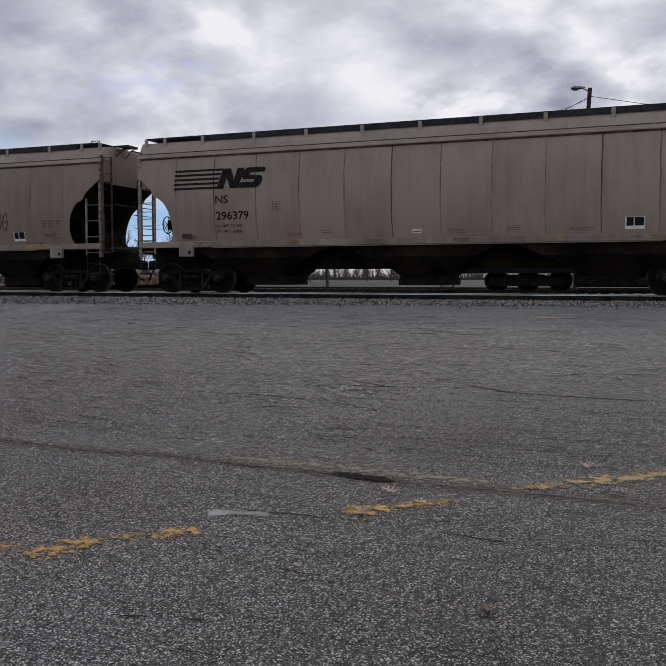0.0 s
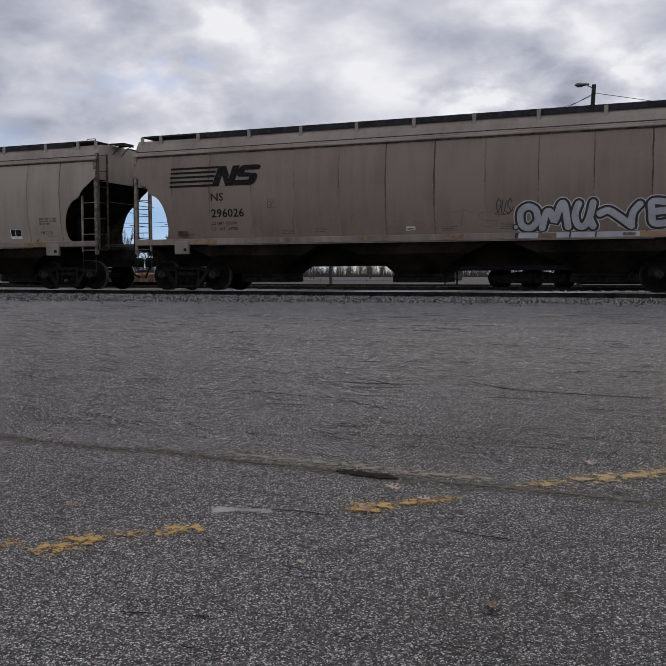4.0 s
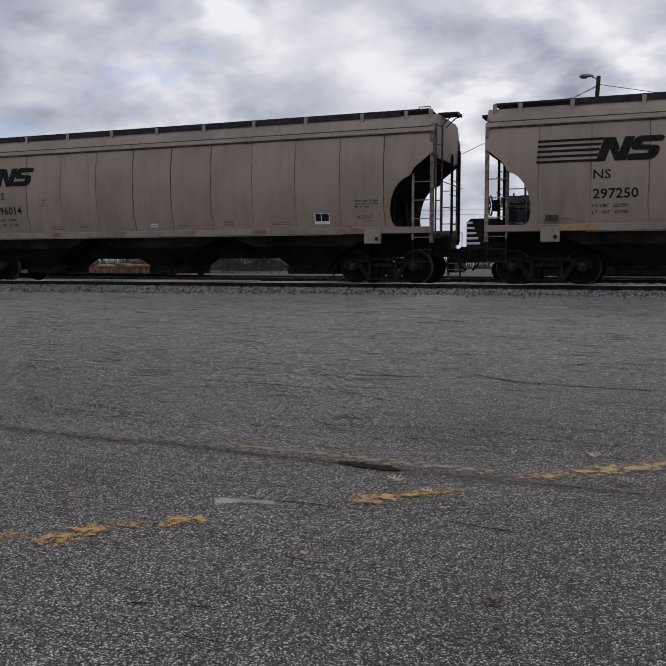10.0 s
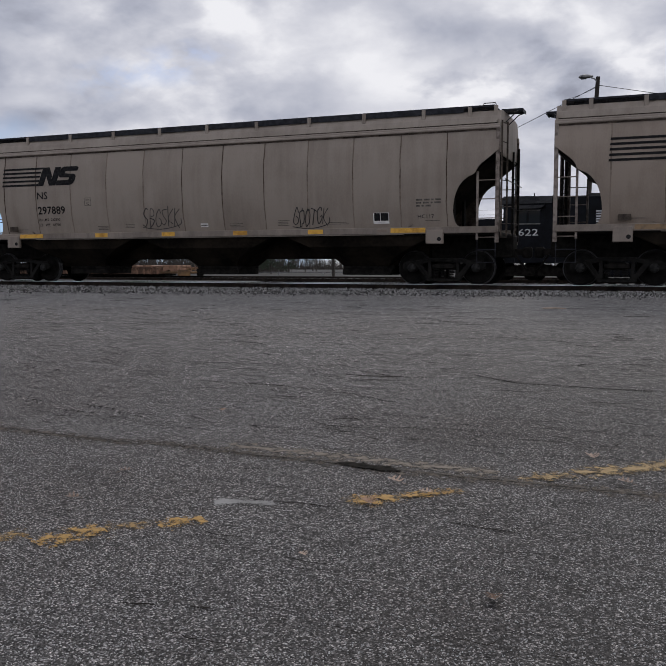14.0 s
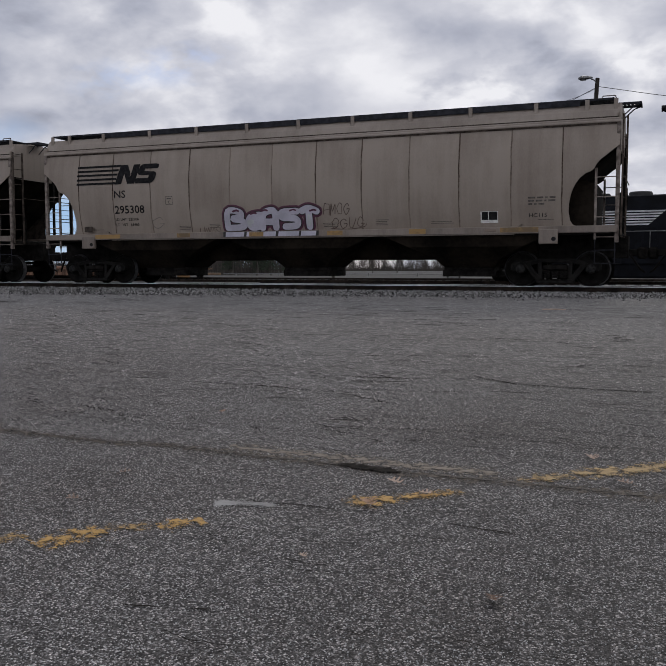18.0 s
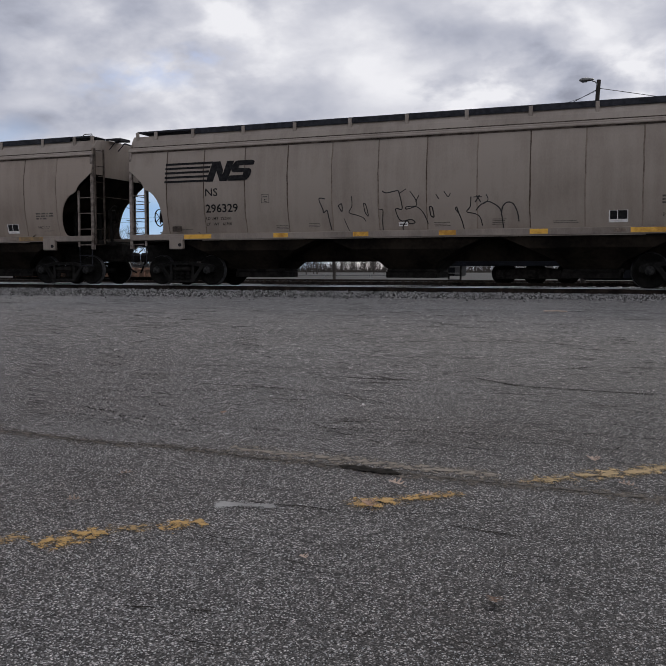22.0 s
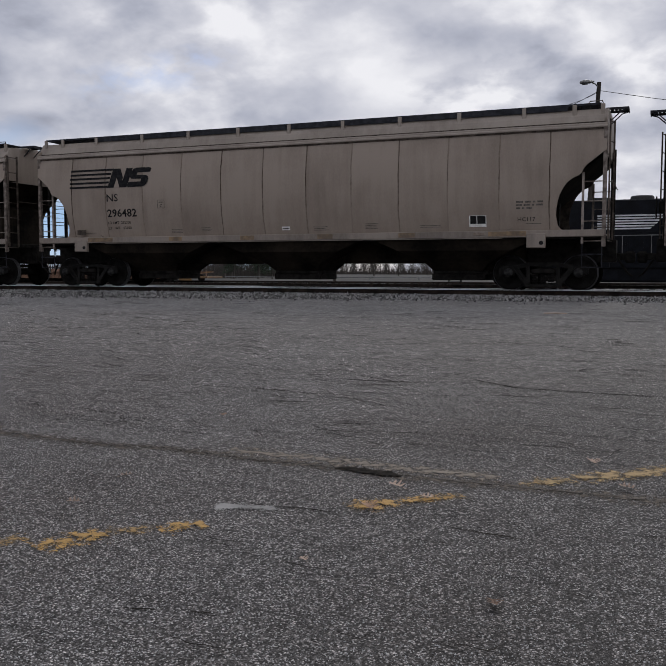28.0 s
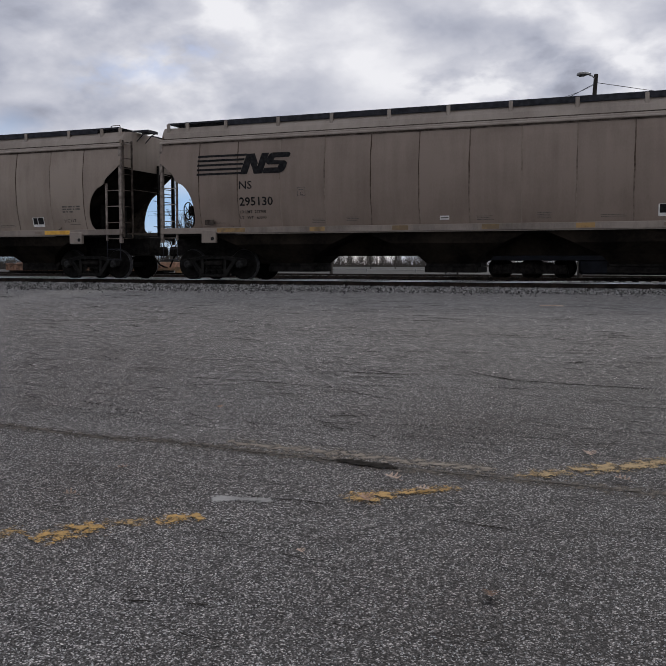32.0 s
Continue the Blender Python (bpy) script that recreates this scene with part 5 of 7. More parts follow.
# ---- trees ----
def grow(s_trunk, s_twig, rnd, p, d, length, r, level, most):
    """One limb and, from it, thinner ones."""
    steps = 3 if level < 2 else 2
    for i in range(steps):
        q = p + d * (length / steps)
        r2 = r * (0.86 if level < most else 0.6)
        (s_trunk if level < 1 else s_twig).bar(p, q, r, 6 if level < 1 else (4 if level < 3 else 3), r2, caps=False)
        p, r = q, r2
        d = (d + Vector((rnd.uniform(-.18, .18), rnd.uniform(-.18, .18), rnd.uniform(-.02, .12)))).normalized()
        if level < most:
            for _ in range(2 if i else 1):
                side = Vector((rnd.uniform(-1, 1), rnd.uniform(-1, 1), rnd.uniform(.05, .7))).normalized()
                grow(s_trunk, s_twig, rnd, p, (d * .55 + side * .75).normalized(), length * rnd.uniform(.48, .68), r * .62, level + 1, most)
    if level < most:
        grow(s_trunk, s_twig, rnd, p, d, length * .6, r, level + 1, most)


def bare_tree(x, y, h, seed, most=4):
    rnd = random.Random(seed)
    tr = thing("bare_tree", "leafless grey-brown tree in winter", "tree", "trees beyond the yard", at=pose(x, y, .35))
    a, b = Shape(), Shape()
    grow(a, b, rnd, Vector((0, 0, -.2)), Vector((rnd.uniform(-.05, .05), 0, 1)).normalized(), h * .42, h * .018, 0, most)
    part("trunk", a.mesh("trunk", BARK), tr)
    part("crown", b.mesh("crown", TWIG), tr)
    return tr


def evergreen(x, y, h, w, seed):
    rnd = random.Random(seed)
    tr = thing("evergreen_tree", "dark green evergreen tree", "tree", "trees beyond the yard", at=pose(x, y, .35))
    part("trunk", Shape().bar((0, 0, -.2), (0, 0, h * .95), h * .018, 8, .03).mesh("trunk", BARK), tr)
    s = Shape()
    for i in range(int(h * 12)):
        z = h * (.12 + .88 * rnd.random() ** .9)
        reach = w * (1 - z / h) ** .7 * rnd.uniform(.55, 1.1) + .15
        a = rnd.uniform(0, math.tau)
        tip = Vector((math.cos(a) * reach, math.sin(a) * reach, z - reach * .15))
        s.bar((0, 0, z), tip, .03, 3, .01, caps=False)
        for j in range(22):
            k = rnd.uniform(.25, 1.05)
            c = Vector((tip.x * k, tip.y * k, z + (tip.z - z) * k)) + Vector((rnd.uniform(-.3, .3), rnd.uniform(-.3, .3), rnd.uniform(-.25, .2)))
            u = Vector((rnd.uniform(-1, 1), rnd.uniform(-1, 1), rnd.uniform(-.6, .4))).normalized() * rnd.uniform(.14, .30)
            v = u.orthogonal().normalized() * .06
            s.add([c - v, c + v, c + u], [(0, 1, 2)])
    part("crown", s.mesh("needles", NEEDLE), tr)
    return tr


def build_trees():
    rnd = random.Random(21)
    for i in range(15):
        bare_tree(-88 + i * 3.6 + rnd.uniform(-1.2, 1.2), 116 + rnd.uniform(-8, 14), rnd.uniform(8.5, 12.5), 100 + i, 4)
    for i in range(8):
        bare_tree(-98 + i * 9.0 + rnd.uniform(-3, 3), 185 + rnd.uniform(-10, 10), rnd.uniform(11, 15), 300 + i, 4)
    evergreen(-46.2, 112, 9.6, 2.5, 7)
    evergreen(-43.6, 120, 8.4, 2.2, 8)
    evergreen(-57.5, 125, 8.0, 2.4, 9)
    # far woods: too many to count
    wood, twigs = Shape(), Shape()
    rnd = random.Random(77)
    for i in range(270):
        x = -330 + i * 1.7 + rnd.uniform(-3, 3)
        h = rnd.uniform(11.0, 16.0) * (1.2 if x < -210 else 1.0)
        o = Vector((x, 470 + rnd.uniform(0, 60), 0))
        grow(twigs, twigs, rnd, o, Vector((rnd.uniform(-.08, .08), 0, 1)).normalized(), h * .42, h * .022, 0, 3)
    ob = new("far_woods", twigs.mesh("far_woods", TWIG))
    tagged(ob, "line of leafless woods far beyond the field", "woods", kind="stuff")
    # undergrowth in front of the woods
    s = Shape()
    for i in range(14000):
        c = Vector((rnd.uniform(-340, 140), rnd.uniform(455, 520), 0))
        h = rnd.uniform(3.0, 9.0) * (1 if rnd.random() < .7 else 1.3)
        d = rnd.uniform(-.7, .7)
        s.add([c + Vector((-.12, 0, 0)), c + Vector((.12, 0, 0)), c + Vector((d, 0, h))], [(0, 1, 2)])
    tagged(new("far_brush", s.mesh("far_brush", TWIG)), "dull brown brush at the edge of the woods", "brush", kind="stuff")
    s = Shape()
    for i in range(9000):
        c = Vector((rnd.uniform(-120, -48), rnd.uniform(104, 135), .3))
        h = rnd.uniform(1.0, 4.6)
        s.add([c + Vector((-.05, 0, 0)), c + Vector((.05, 0, 0)), c + Vector((rnd.uniform(-.5, .5), 0, h))], [(0, 1, 2)])
    tagged(new("near_brush", s.mesh("near_brush", TWIG)), "dull brown brush beyond the yard tracks", "brush", kind="stuff")
    # a low pipe barrier across the field
    f = thing("pipe_barrier", "low grey pipe barrier across the field", "barrier")
    part("pipe", Shape().bar((-40, 82, 1.0), (-6, 82, .98), .05, 8).mesh("pipe", METAL), f)
    for x in (-38, -31.5, -25, -18.6, -12):
        part("barrier_post", Shape().bar((x, 82, .3), (x, 82, 1.1), .08, 8).mesh("barrier_post", METAL), f)


build_trees()


def lay_out_yard():
    """The yard was sketched on a shorter baseline: move each thing out to its true bearing and distance."""
    def true_place(x, y, z):
        x1, y1 = 1.0276 * x - 0.2067 * y, 0.0134 * x + 1.2789 * y
        return Vector((x1, y1, z + 0.0755 - 0.0036 * y1))
    for ob in [o for o in bpy.data.objects if o not in BUILT and o.parent is None]:
        if ob.type == "MESH" and (ob.name.startswith("overhead_wire") or ob.name.startswith("far_") or ob.name.startswith("near_")):
            for v in ob.data.vertices:
                v.co = true_place(*v.co) + Vector((0.15 if ob.name.startswith("overhead_wire") else 0.0, 0, 0))
            continue
        if ob.name.startswith("locomotive"):
            c = Vector((1.0, 34.5, 0))
        elif ob.name.startswith("rail") or ob.name.startswith("yard_ties"):
            low = ob if ob.type == "MESH" else ob.children[0]
            c = Vector((0, 34.5 if low.matrix_basis.translation.y + low.bound_box[0][1] < 40 else 45.5, 0))
        elif ob.location.length > 1:
            c = ob.location.copy()
        else:
            vs = [v.co for part_ob in [ob] + list(ob.children) if part_ob.type == "MESH" for v in part_ob.data.vertices]
            c = Vector([(min(v[i] for v in vs) + max(v[i] for v in vs)) / 2 for i in range(3)])
            c.z = 0
        ob.location += true_place(*c) - c
        if ob.name.startswith("street_lamp"):
            ob.location.x += 0.15
        if ob.name.startswith("locomotive"):
            ob.location.x += 0.2
        if ob.name.startswith("gondola") or ob.name.startswith("track_machine"):
            ob.location.z += 0.065


lay_out_yard()
# the trees that stand nearest beyond the yard
evergreen(-57.6, 115, 9.5, 2.6, 31)
evergreen(-56.0, 116.5, 8.3, 2.4, 32)
evergreen(-62.8, 117, 8.9, 2.3, 33)
for i, (x, y, h) in enumerate(((-70.4, 117, 11.0), (-71.8, 120, 10.6), (-63.8, 118, 10.8), (-66.6, 121, 10.0), (-68.6, 115, 9.6), (-60.6, 121, 10.2))):
    bare_tree(x, y, h, 500 + i, 4)


# ---- the lot's surface: seam, cracks, paint, leaves ----
CRACK = noisy("crack_shadow_dirt", (0.010, 0.009, 0.008), (0.035, 0.031, 0.027), 20, 0.95, gloss=0.05)


def worn(name, dark, light, scale, keep, soft=0.08):
    """A coat that has worn through to what is under it."""
    m = noisy(name, dark, light, scale, 0.8)
    nt = m.node_tree
    n, l = nt.nodes, nt.links
    co = n.new("ShaderNodeTexCoord")
    t = n.new("ShaderNodeTexNoise"); t.inputs["Scale"].default_value = scale; t.inputs["Detail"].default_value = 8; t.inputs["Roughness"].default_value = .68
    l.new(co.outputs["Object"], t.inputs["Vector"])
    fl = n.new("ShaderNodeTexVoronoi"); fl.inputs["Scale"].default_value = 95
    l.new(co.outputs["Object"], fl.inputs["Vector"])
    mx = n.new("ShaderNodeMath"); mx.operation = "MULTIPLY_ADD"; mx.inputs[1].default_value = -.22
    l.new(fl.outputs["Distance"], mx.inputs[0]); l.new(t.outputs["Fac"], mx.inputs[2])

    at = n.new("ShaderNodeAttribute"); at.attribute_name = "edge"
    ad = n.new("ShaderNodeMath"); ad.operation = "MULTIPLY_ADD"; ad.inputs[1].default_value = -.34
    l.new(at.outputs["Fac"], ad.inputs[0]); l.new(mx.outputs[0], ad.inputs[2])
    r = n.new("ShaderNodeMapRange")
    r.inputs["From Min"].default_value, r.inputs["From Max"].default_value = keep, keep + soft
    l.new(ad.outputs[0], r.inputs[0])
    l.new(r.outputs[0], nt.nodes["Principled BSDF"].inputs["Alpha"])
    return m


def lay(pts, width, lift, jag=0.0, seed=0, sub=6):
    """A band along points of the lot, with an uneven edge; also how near each corner is to the edge."""
    rnd = random.Random(seed)
    fine = []
    for (ax, ay), (bx, by) in zip(pts, pts[1:]):
        for i in range(sub):
            k = i / sub
            fine.append((ax + (bx - ax) * k, ay + (by - ay) * k))
    fine.append(pts[-1])
    v, f, edge = [], [], []
    for i, (x, y) in enumerate(fine):
        a, b = fine[max(0, i - 1)], fine[min(len(fine) - 1, i + 1)]
        d = Vector((b[0] - a[0], b[1] - a[1], 0)).normalized()
        nrm = Vector((-d.y, d.x, 0))
        taper = 1.0 if jag == 0 else min(1.0, .25 + 1.5 * min(i, len(fine) - 1 - i) / max(1, len(fine) - 1) * 2)
        c = Vector((x, y, 0)) + nrm * rnd.uniform(-jag, jag)
        for k in (-.5, 0, .5):
            p = c + nrm * width * k * taper * (1 + (rnd.uniform(-.5, .5) if jag else 0))
            v.append((p.x, p.y, lot_z(p.y) + lift))
            edge.append(1.0 if k or i in (0, len(fine) - 1) else 0.0)
    for i in range(len(fine) - 1):
        for k in (0, 1):
            f.append((i * 3 + k, i * 3 + k + 1, i * 3 + k + 4, i * 3 + k + 3))
    return v, f, edge


def band(name, mat, pts, width, lift, label, category, jag=0.0, seed=0, sub=6):
    v, f, e = lay(pts, width, lift, jag, seed, sub)
    f = [tuple(reversed(q)) for q in f]
    me = bpy.data.meshes.new(name)
    me.from_pydata(v, [], f)
    me.materials.append(mat)
    at = me.attributes.new("edge", "FLOAT", "POINT")
    at.data.foreach_set("value", e)
    return tagged(new(name, me), label, category, kind="structure")


SEAM_LINE = [(-6.326, 5.227), (-4.824, 5.138), (-4.495, 5.118), (-3.963, 5.075), (-3.594, 5.069), (-3.339, 5.124), (-2.9, 5.08), (-2.482, 5.036), (-2.049, 5.031), (-1.835, 5.009),
             (-1.63, 4.98), (-1.354, 4.972), (-0.889, 4.973), (-0.592, 4.965), (0.024, 4.95), (1.104, 4.891)]
SILT = worn("silt_along_the_seam", (0.040, 0.031, 0.023), (0.100, 0.080, 0.062), 17, .23, .16)
band("seam_silt", SILT, SEAM_LINE, .36, .0035, "brown silt washed along a pavement seam", "dirt", 0, 2)
SILT2 = worn("pale_worn_edge", (0.11, 0.090, 0.070), (0.21, 0.178, 0.142), 17, .23, .14)
band("worn_edge", SILT2, [(x, y + .17) for x, y in SEAM_LINE[6:13]], .40, .0045, "pale ravelled asphalt beside the seam", "asphalt", 0, 8)
band("worn_edge", SILT2, [(x, y + .15) for x, y in SEAM_LINE[:2]], .34, .0045, "pale silt beside the seam", "dirt", 0, 9)
band("pavement_seam", worn("open_seam", (0.014, 0.012, 0.010), (0.055, 0.045, 0.037), 9, .20, .2), SEAM_LINE, .056, .007, "open seam across the asphalt", "crack", .012, 3, 10)
band("deep_seam", CRACK, [(-1.942, 5.02), (-1.813, 5.005), (-1.662, 4.983), (-1.50, 4.965)], .10, .010, "deep part of the seam", "crack", .008, 4, 8)

CRACKS = [[(-3.47, 5.14), (-3.42, 5.56), (-3.32, 5.86), (-3.08, 5.98), (-2.92, 6.17), (-3.0, 6.51), (-3.04, 7.09)], [(-4.89, 7.62), (-4.24, 7.61), (-3.65, 7.59), (-2.96, 7.48)],
          [(-1.99, 2.743), (-1.83, 2.784)], [(-1.71, 2.812), (-1.62, 2.827)], [(-1.99, 4.14), (-1.83, 4.165), (-1.64, 4.155)], [(-2.27, 4.085), (-2.12, 4.145), (-1.99, 4.15)],
          [(-0.618, 4.077), (-1.02, 4.135)], [(-0.36, 5.83), (-0.30, 6.06), (-0.27, 6.15)], [(-3.33, 8.45), (-2.97, 8.42), (-2.21, 8.49)], [(-3.03, 8.17), (-2.41, 8.24)],
          [(-1.94, 8.84), (-1.39, 8.45), (-0.68, 8.37), (0.01, 8.37)], [(-1.06, 9.75), (-0.76, 9.94)], [(-5.38, 7.61), (-5.07, 7.73)], [(-7.82, 9.08), (-7.53, 9.11)], [(-3.43, 7.03), (-3.04, 7.09)]]


def build_cracks():
    rnd = random.Random(9)
    lines = [(c, .011 + .003 * max(0.0, c[0][1] - 4.0)) for c in CRACKS]
    for i in range(420):
        y = 5.6 + 13.5 * rnd.random() ** 1.2
        x = -y * .95 + y * rnd.random()
        n = rnd.randint(2, 4)
        pts, dy = [(x, y)], rnd.uniform(-.10, .06)
        for _ in range(n):
            x += rnd.uniform(.04, .15) * (.6 + y * .07)
            y += dy * rnd.uniform(0, 1.2) + rnd.uniform(-.03, .03)
            pts.append((x, y))
        lines.append((pts, rnd.uniform(.004, .010) * (pts[0][1] / 5) ** 1.3))
    for i in range(30):
        y = rnd.uniform(2.4, 4.9)
        x = -y * .93 + y * .96 * rnd.random()
        lines.append(([(x, y), (x + rnd.uniform(.05, .2), y + rnd.uniform(-.04, .04)), (x + rnd.uniform(.2, .34), y + rnd.uniform(-.06, .06))], rnd.uniform(.004, .008)))
    s = Shape()
    for i, (pts, w) in enumerate(lines):
        if abs(pts[-1][1] - pts[0][1]) > abs(pts[-1][0] - pts[0][0]):
            w *= .5
        v, f, _ = lay(pts, w, .0055 + .00002 * i, .012 if len(pts) > 3 else .006, i, 6)
        s.add(v, [tuple(reversed(q)) for q in f])
    tagged(new("asphalt_cracks", s.mesh("asphalt_cracks", CRACK)), "fine dark cracks in the worn asphalt", "crack", kind="stuff")


build_cracks()
LANE = worn("worn_yellow_paint", (0.27, 0.165, 0.055), (0.45, 0.275, 0.085), 16, .275, .09)
LANE_THIN = worn("worn_thin_yellow_paint", (0.18, 0.125, 0.065), (0.32, 0.21, 0.085), 22, .30, .16)
LANE_PALE = worn("bleached_yellow_paint", (0.22, 0.155, 0.075), (0.36, 0.25, 0.11), 15, .255, .12)
for i, (pts, wide) in enumerate((([(-2.80, 3.15), (-2.71, 3.315), (-2.60, 3.49)], .40), ([(-2.385, 3.585), (-2.295, 3.68), (-2.195, 3.78)], .32), ([(-1.598, 4.306), (-1.477, 4.347), (-1.367, 4.452)], .34),
                                 ([(-1.367, 4.452), (-1.233, 4.544), (-1.074, 4.675)], .25), ([(-0.728, 5.091), (-0.591, 5.157), (-0.496, 5.223)], .30), ([(-0.511, 5.248), (-0.234, 5.431), (0.119, 5.718), (0.673, 6.184)], .36))):
    band("painted_line", LANE if i < 4 else LANE_PALE, pts, wide * 1.15, .008, "worn yellow painted parking line on the asphalt", "painted line", 0, i)
for i, pts in enumerate(([(-3.02, 3.14), (-2.97, 3.22), (-2.91, 3.29)], [(-2.64, 3.49), (-2.50, 3.56), (-2.40, 3.62)], [(-1.654, 4.254), (-1.35, 4.478), (-1.008, 4.727)], [(-0.838, 4.987), (-0.445, 5.3), (0.027, 5.64), (0.766, 6.262)])):
    band("faded_line", LANE_THIN, pts, .36, .0065, "last traces of a yellow painted line", "painted line", 0, i + 7)
PATCH = worn("grey_patch", (0.20, 0.195, 0.19), (0.30, 0.295, 0.285), 6, .17, .08)
band("asphalt_patch", PATCH, [(-2.31, 4.04), (-2.15, 4.085), (-1.93, 4.12)], .17, .006, "small pale grey worn patch in the asphalt", "patch", 0, 5)

LEAF = noisy("dry_oak_leaf", (0.10, 0.058, 0.038), (0.36, 0.23, 0.155), 9, 0.8, rand=0.4)
LEAF_PALE = noisy("faded_oak_leaf", (0.22, 0.155, 0.118), (0.50, 0.38, 0.30), 9, 0.8, rand=0.4)


def leaf_mesh(seed):
    """A lobed, curled dry leaf with a stem."""
    rnd = random.Random(seed)
    half = [(0, 0), (.05, .10), (.30, .06), (.38, .14), (.10, .27), (.09, .34), (.44, .37), (.52, .47), (.11, .52), (.09, .60), (.36, .70), (.38, .80), (.09, .78), (.06, .88), (.12, .98), (0, 1.04)]
    s = Shape()
    mid = [(0, y) for _, y in half]
    curl = rnd.uniform(.18, .42)

    def put(x, y):
        return (x, y - .5, .12 + curl * x * x * 2.2 + .18 * (y - .5) ** 2 + rnd.uniform(-.015, .015))
    for sd in (-1, 1):
        a = [put(sd * x * rnd.uniform(.85, 1.15), y) for x, y in half]
        b = [put(0, y) for _, y in mid]
        o = len(s.v)
        k = len(half)
        fs = [(i, i + 1, k + i + 1, k + i) for i in range(k - 1)]
        s.add(a + b, fs if sd < 0 else [tuple(reversed(f)) for f in fs])
    s.bar((0, -.5, .09), (.05, -.78, .05), .014, 5, .008)
    return s


def build_leaves():
    rows = [(-1.476, 4.27, .115, 40, 0), (-1.235, 4.557, .085, 100, 1), (-0.417, 5.645, .10, 20, 1), (-0.604, 3.26, .095, 200, 0), (-3.111, 4.372, .09, 300, 1), (-3.069, 3.805, .085, 130, 1),
            (-0.193, 5.113, .10, 80, 1), (-1.46, 4.707, .11, 75, 1), (-3.466, 6.264, .08, 10, 0), (-1.508, 3.454, .05, 60, 1)]
    for i, (x, y, size, turn, pale) in enumerate(rows):
        s = leaf_mesh(i)
        me = s.mesh("leaf", LEAF_PALE if pale else LEAF)
        ob = thing("oak_leaf", "curled pale dry oak leaf lying on the asphalt" if pale else "curled brown dry oak leaf lying on the asphalt", "leaf", "fallen leaves on the lot", me=me)
        ob.matrix_basis = pose(x, y, lot_z(y) + .010, 6, -4, turn) @ Matrix.Diagonal((size * .85, size * .85, size * 1.1, 1))
    st = thing("stick", "short pale broken stick lying on the asphalt", "stick", me=Shape().tube([(-2.32, 17.40, lot_z(17.40) + .03), (-2.07, 17.45, lot_z(17.40) + .035), (-1.87, 17.42, lot_z(17.40) + .03)], .012, 6).mesh("stick", LEAF_PALE))


build_leaves()


def build_chips():
    """Pale stone chips that stand proud of the worn binder."""
    rnd = random.Random(44)
    s = Shape()
    for _ in range(46000):
        y = 2.1 + 6.4 * rnd.random() ** 1.15
        x = -y * .95 + y * rnd.random()
        r = rnd.uniform(.0020, .0056)
        a = rnd.uniform(0, 6.28)
        z = lot_z(y) - .0005
        c, d = math.cos(a) * r, math.sin(a) * r
        k = rnd.uniform(.55, .9)
        s.add([(x + c, y + d, z), (x - d * k, y + c * k, z), (x - c, y - d, z), (x + d * k, y - c * k, z), (x + c * .3, y + d * .3, z + r * .8), (x - c * .3, y - d * .3, z + r * .7)],
              [(0, 1, 4), (1, 5, 4), (1, 2, 5), (2, 3, 5), (3, 4, 5), (3, 0, 4)])
    tagged(new("stone_chips", s.mesh("stone_chips", island_material("asphalt_chips", (0.10, 0.099, 0.097), (0.58, 0.575, 0.565)))), "pale stone chips in the worn asphalt", "stone chips", kind="stuff")


build_chips()


# ---- graffiti on the cars ----
def colour(name, rgb, rough=0.55):
    return noisy(name, tuple(c * .78 for c in rgb), rgb, 3, rough, bump=0.03)


INK = colour("black_spray", (0.022, 0.020, 0.020))
GREEN_INK = colour("dark_green_spray", (0.022, 0.032, 0.024))
BROWN_INK = colour("brown_spray", (0.12, 0.080, 0.062))
FAINT_INK = colour("weathered_spray", (0.175, 0.150, 0.130))
RED_INK = colour("red_spray", (0.22, 0.060, 0.045))
BLUE_INK = colour("slate_blue_spray", (0.060, 0.070, 0.095))
WHITE_INK = colour("white_spray", (0.55, 0.56, 0.57))
SILVER = colour("silver_spray", (0.40, 0.40, 0.44))
BRIGHT_SILVER = colour("bright_silver_spray", (0.50, 0.50, 0.54))
LILAC = colour("lilac_white_spray", (0.52, 0.50, 0.58))
PLUM = colour("plum_spray", (0.10, 0.025, 0.055))
SLATE = colour("slate_grey_spray", (0.10, 0.105, 0.125))
PINK = colour("pink_spray", (0.46, 0.20, 0.22))
SKY_BLUE = colour("pale_blue_spray", (0.22, 0.33, 0.42))
DEEP_BLUE = colour("blue_spray", (0.06, 0.13, 0.22))
TAN_INK = colour("tan_spray", (0.26, 0.145, 0.085))
SAGE = colour("grey_green_spray", (0.11, 0.115, 0.105))
PALE_SAGE = colour("pale_grey_green_spray", (0.30, 0.31, 0.29))


def smooth_line(pts, n=5):
    """A rounded line through points."""
    out = []
    for i in range(len(pts) - 1):
        p0, p1, p2, p3 = pts[max(0, i - 1)], pts[i], pts[i + 1], pts[min(len(pts) - 1, i + 2)]
        for k in range(n):
            t = k / n
            out.append(tuple(0.5 * (2 * b + (c - a) * t + (2 * a - 5 * b + 4 * c - d) * t * t + (3 * b - a - 3 * c + d) * t ** 3) for a, b, c, d in zip(p0, p1, p2, p3)))
    out.append(pts[-1])
    return out


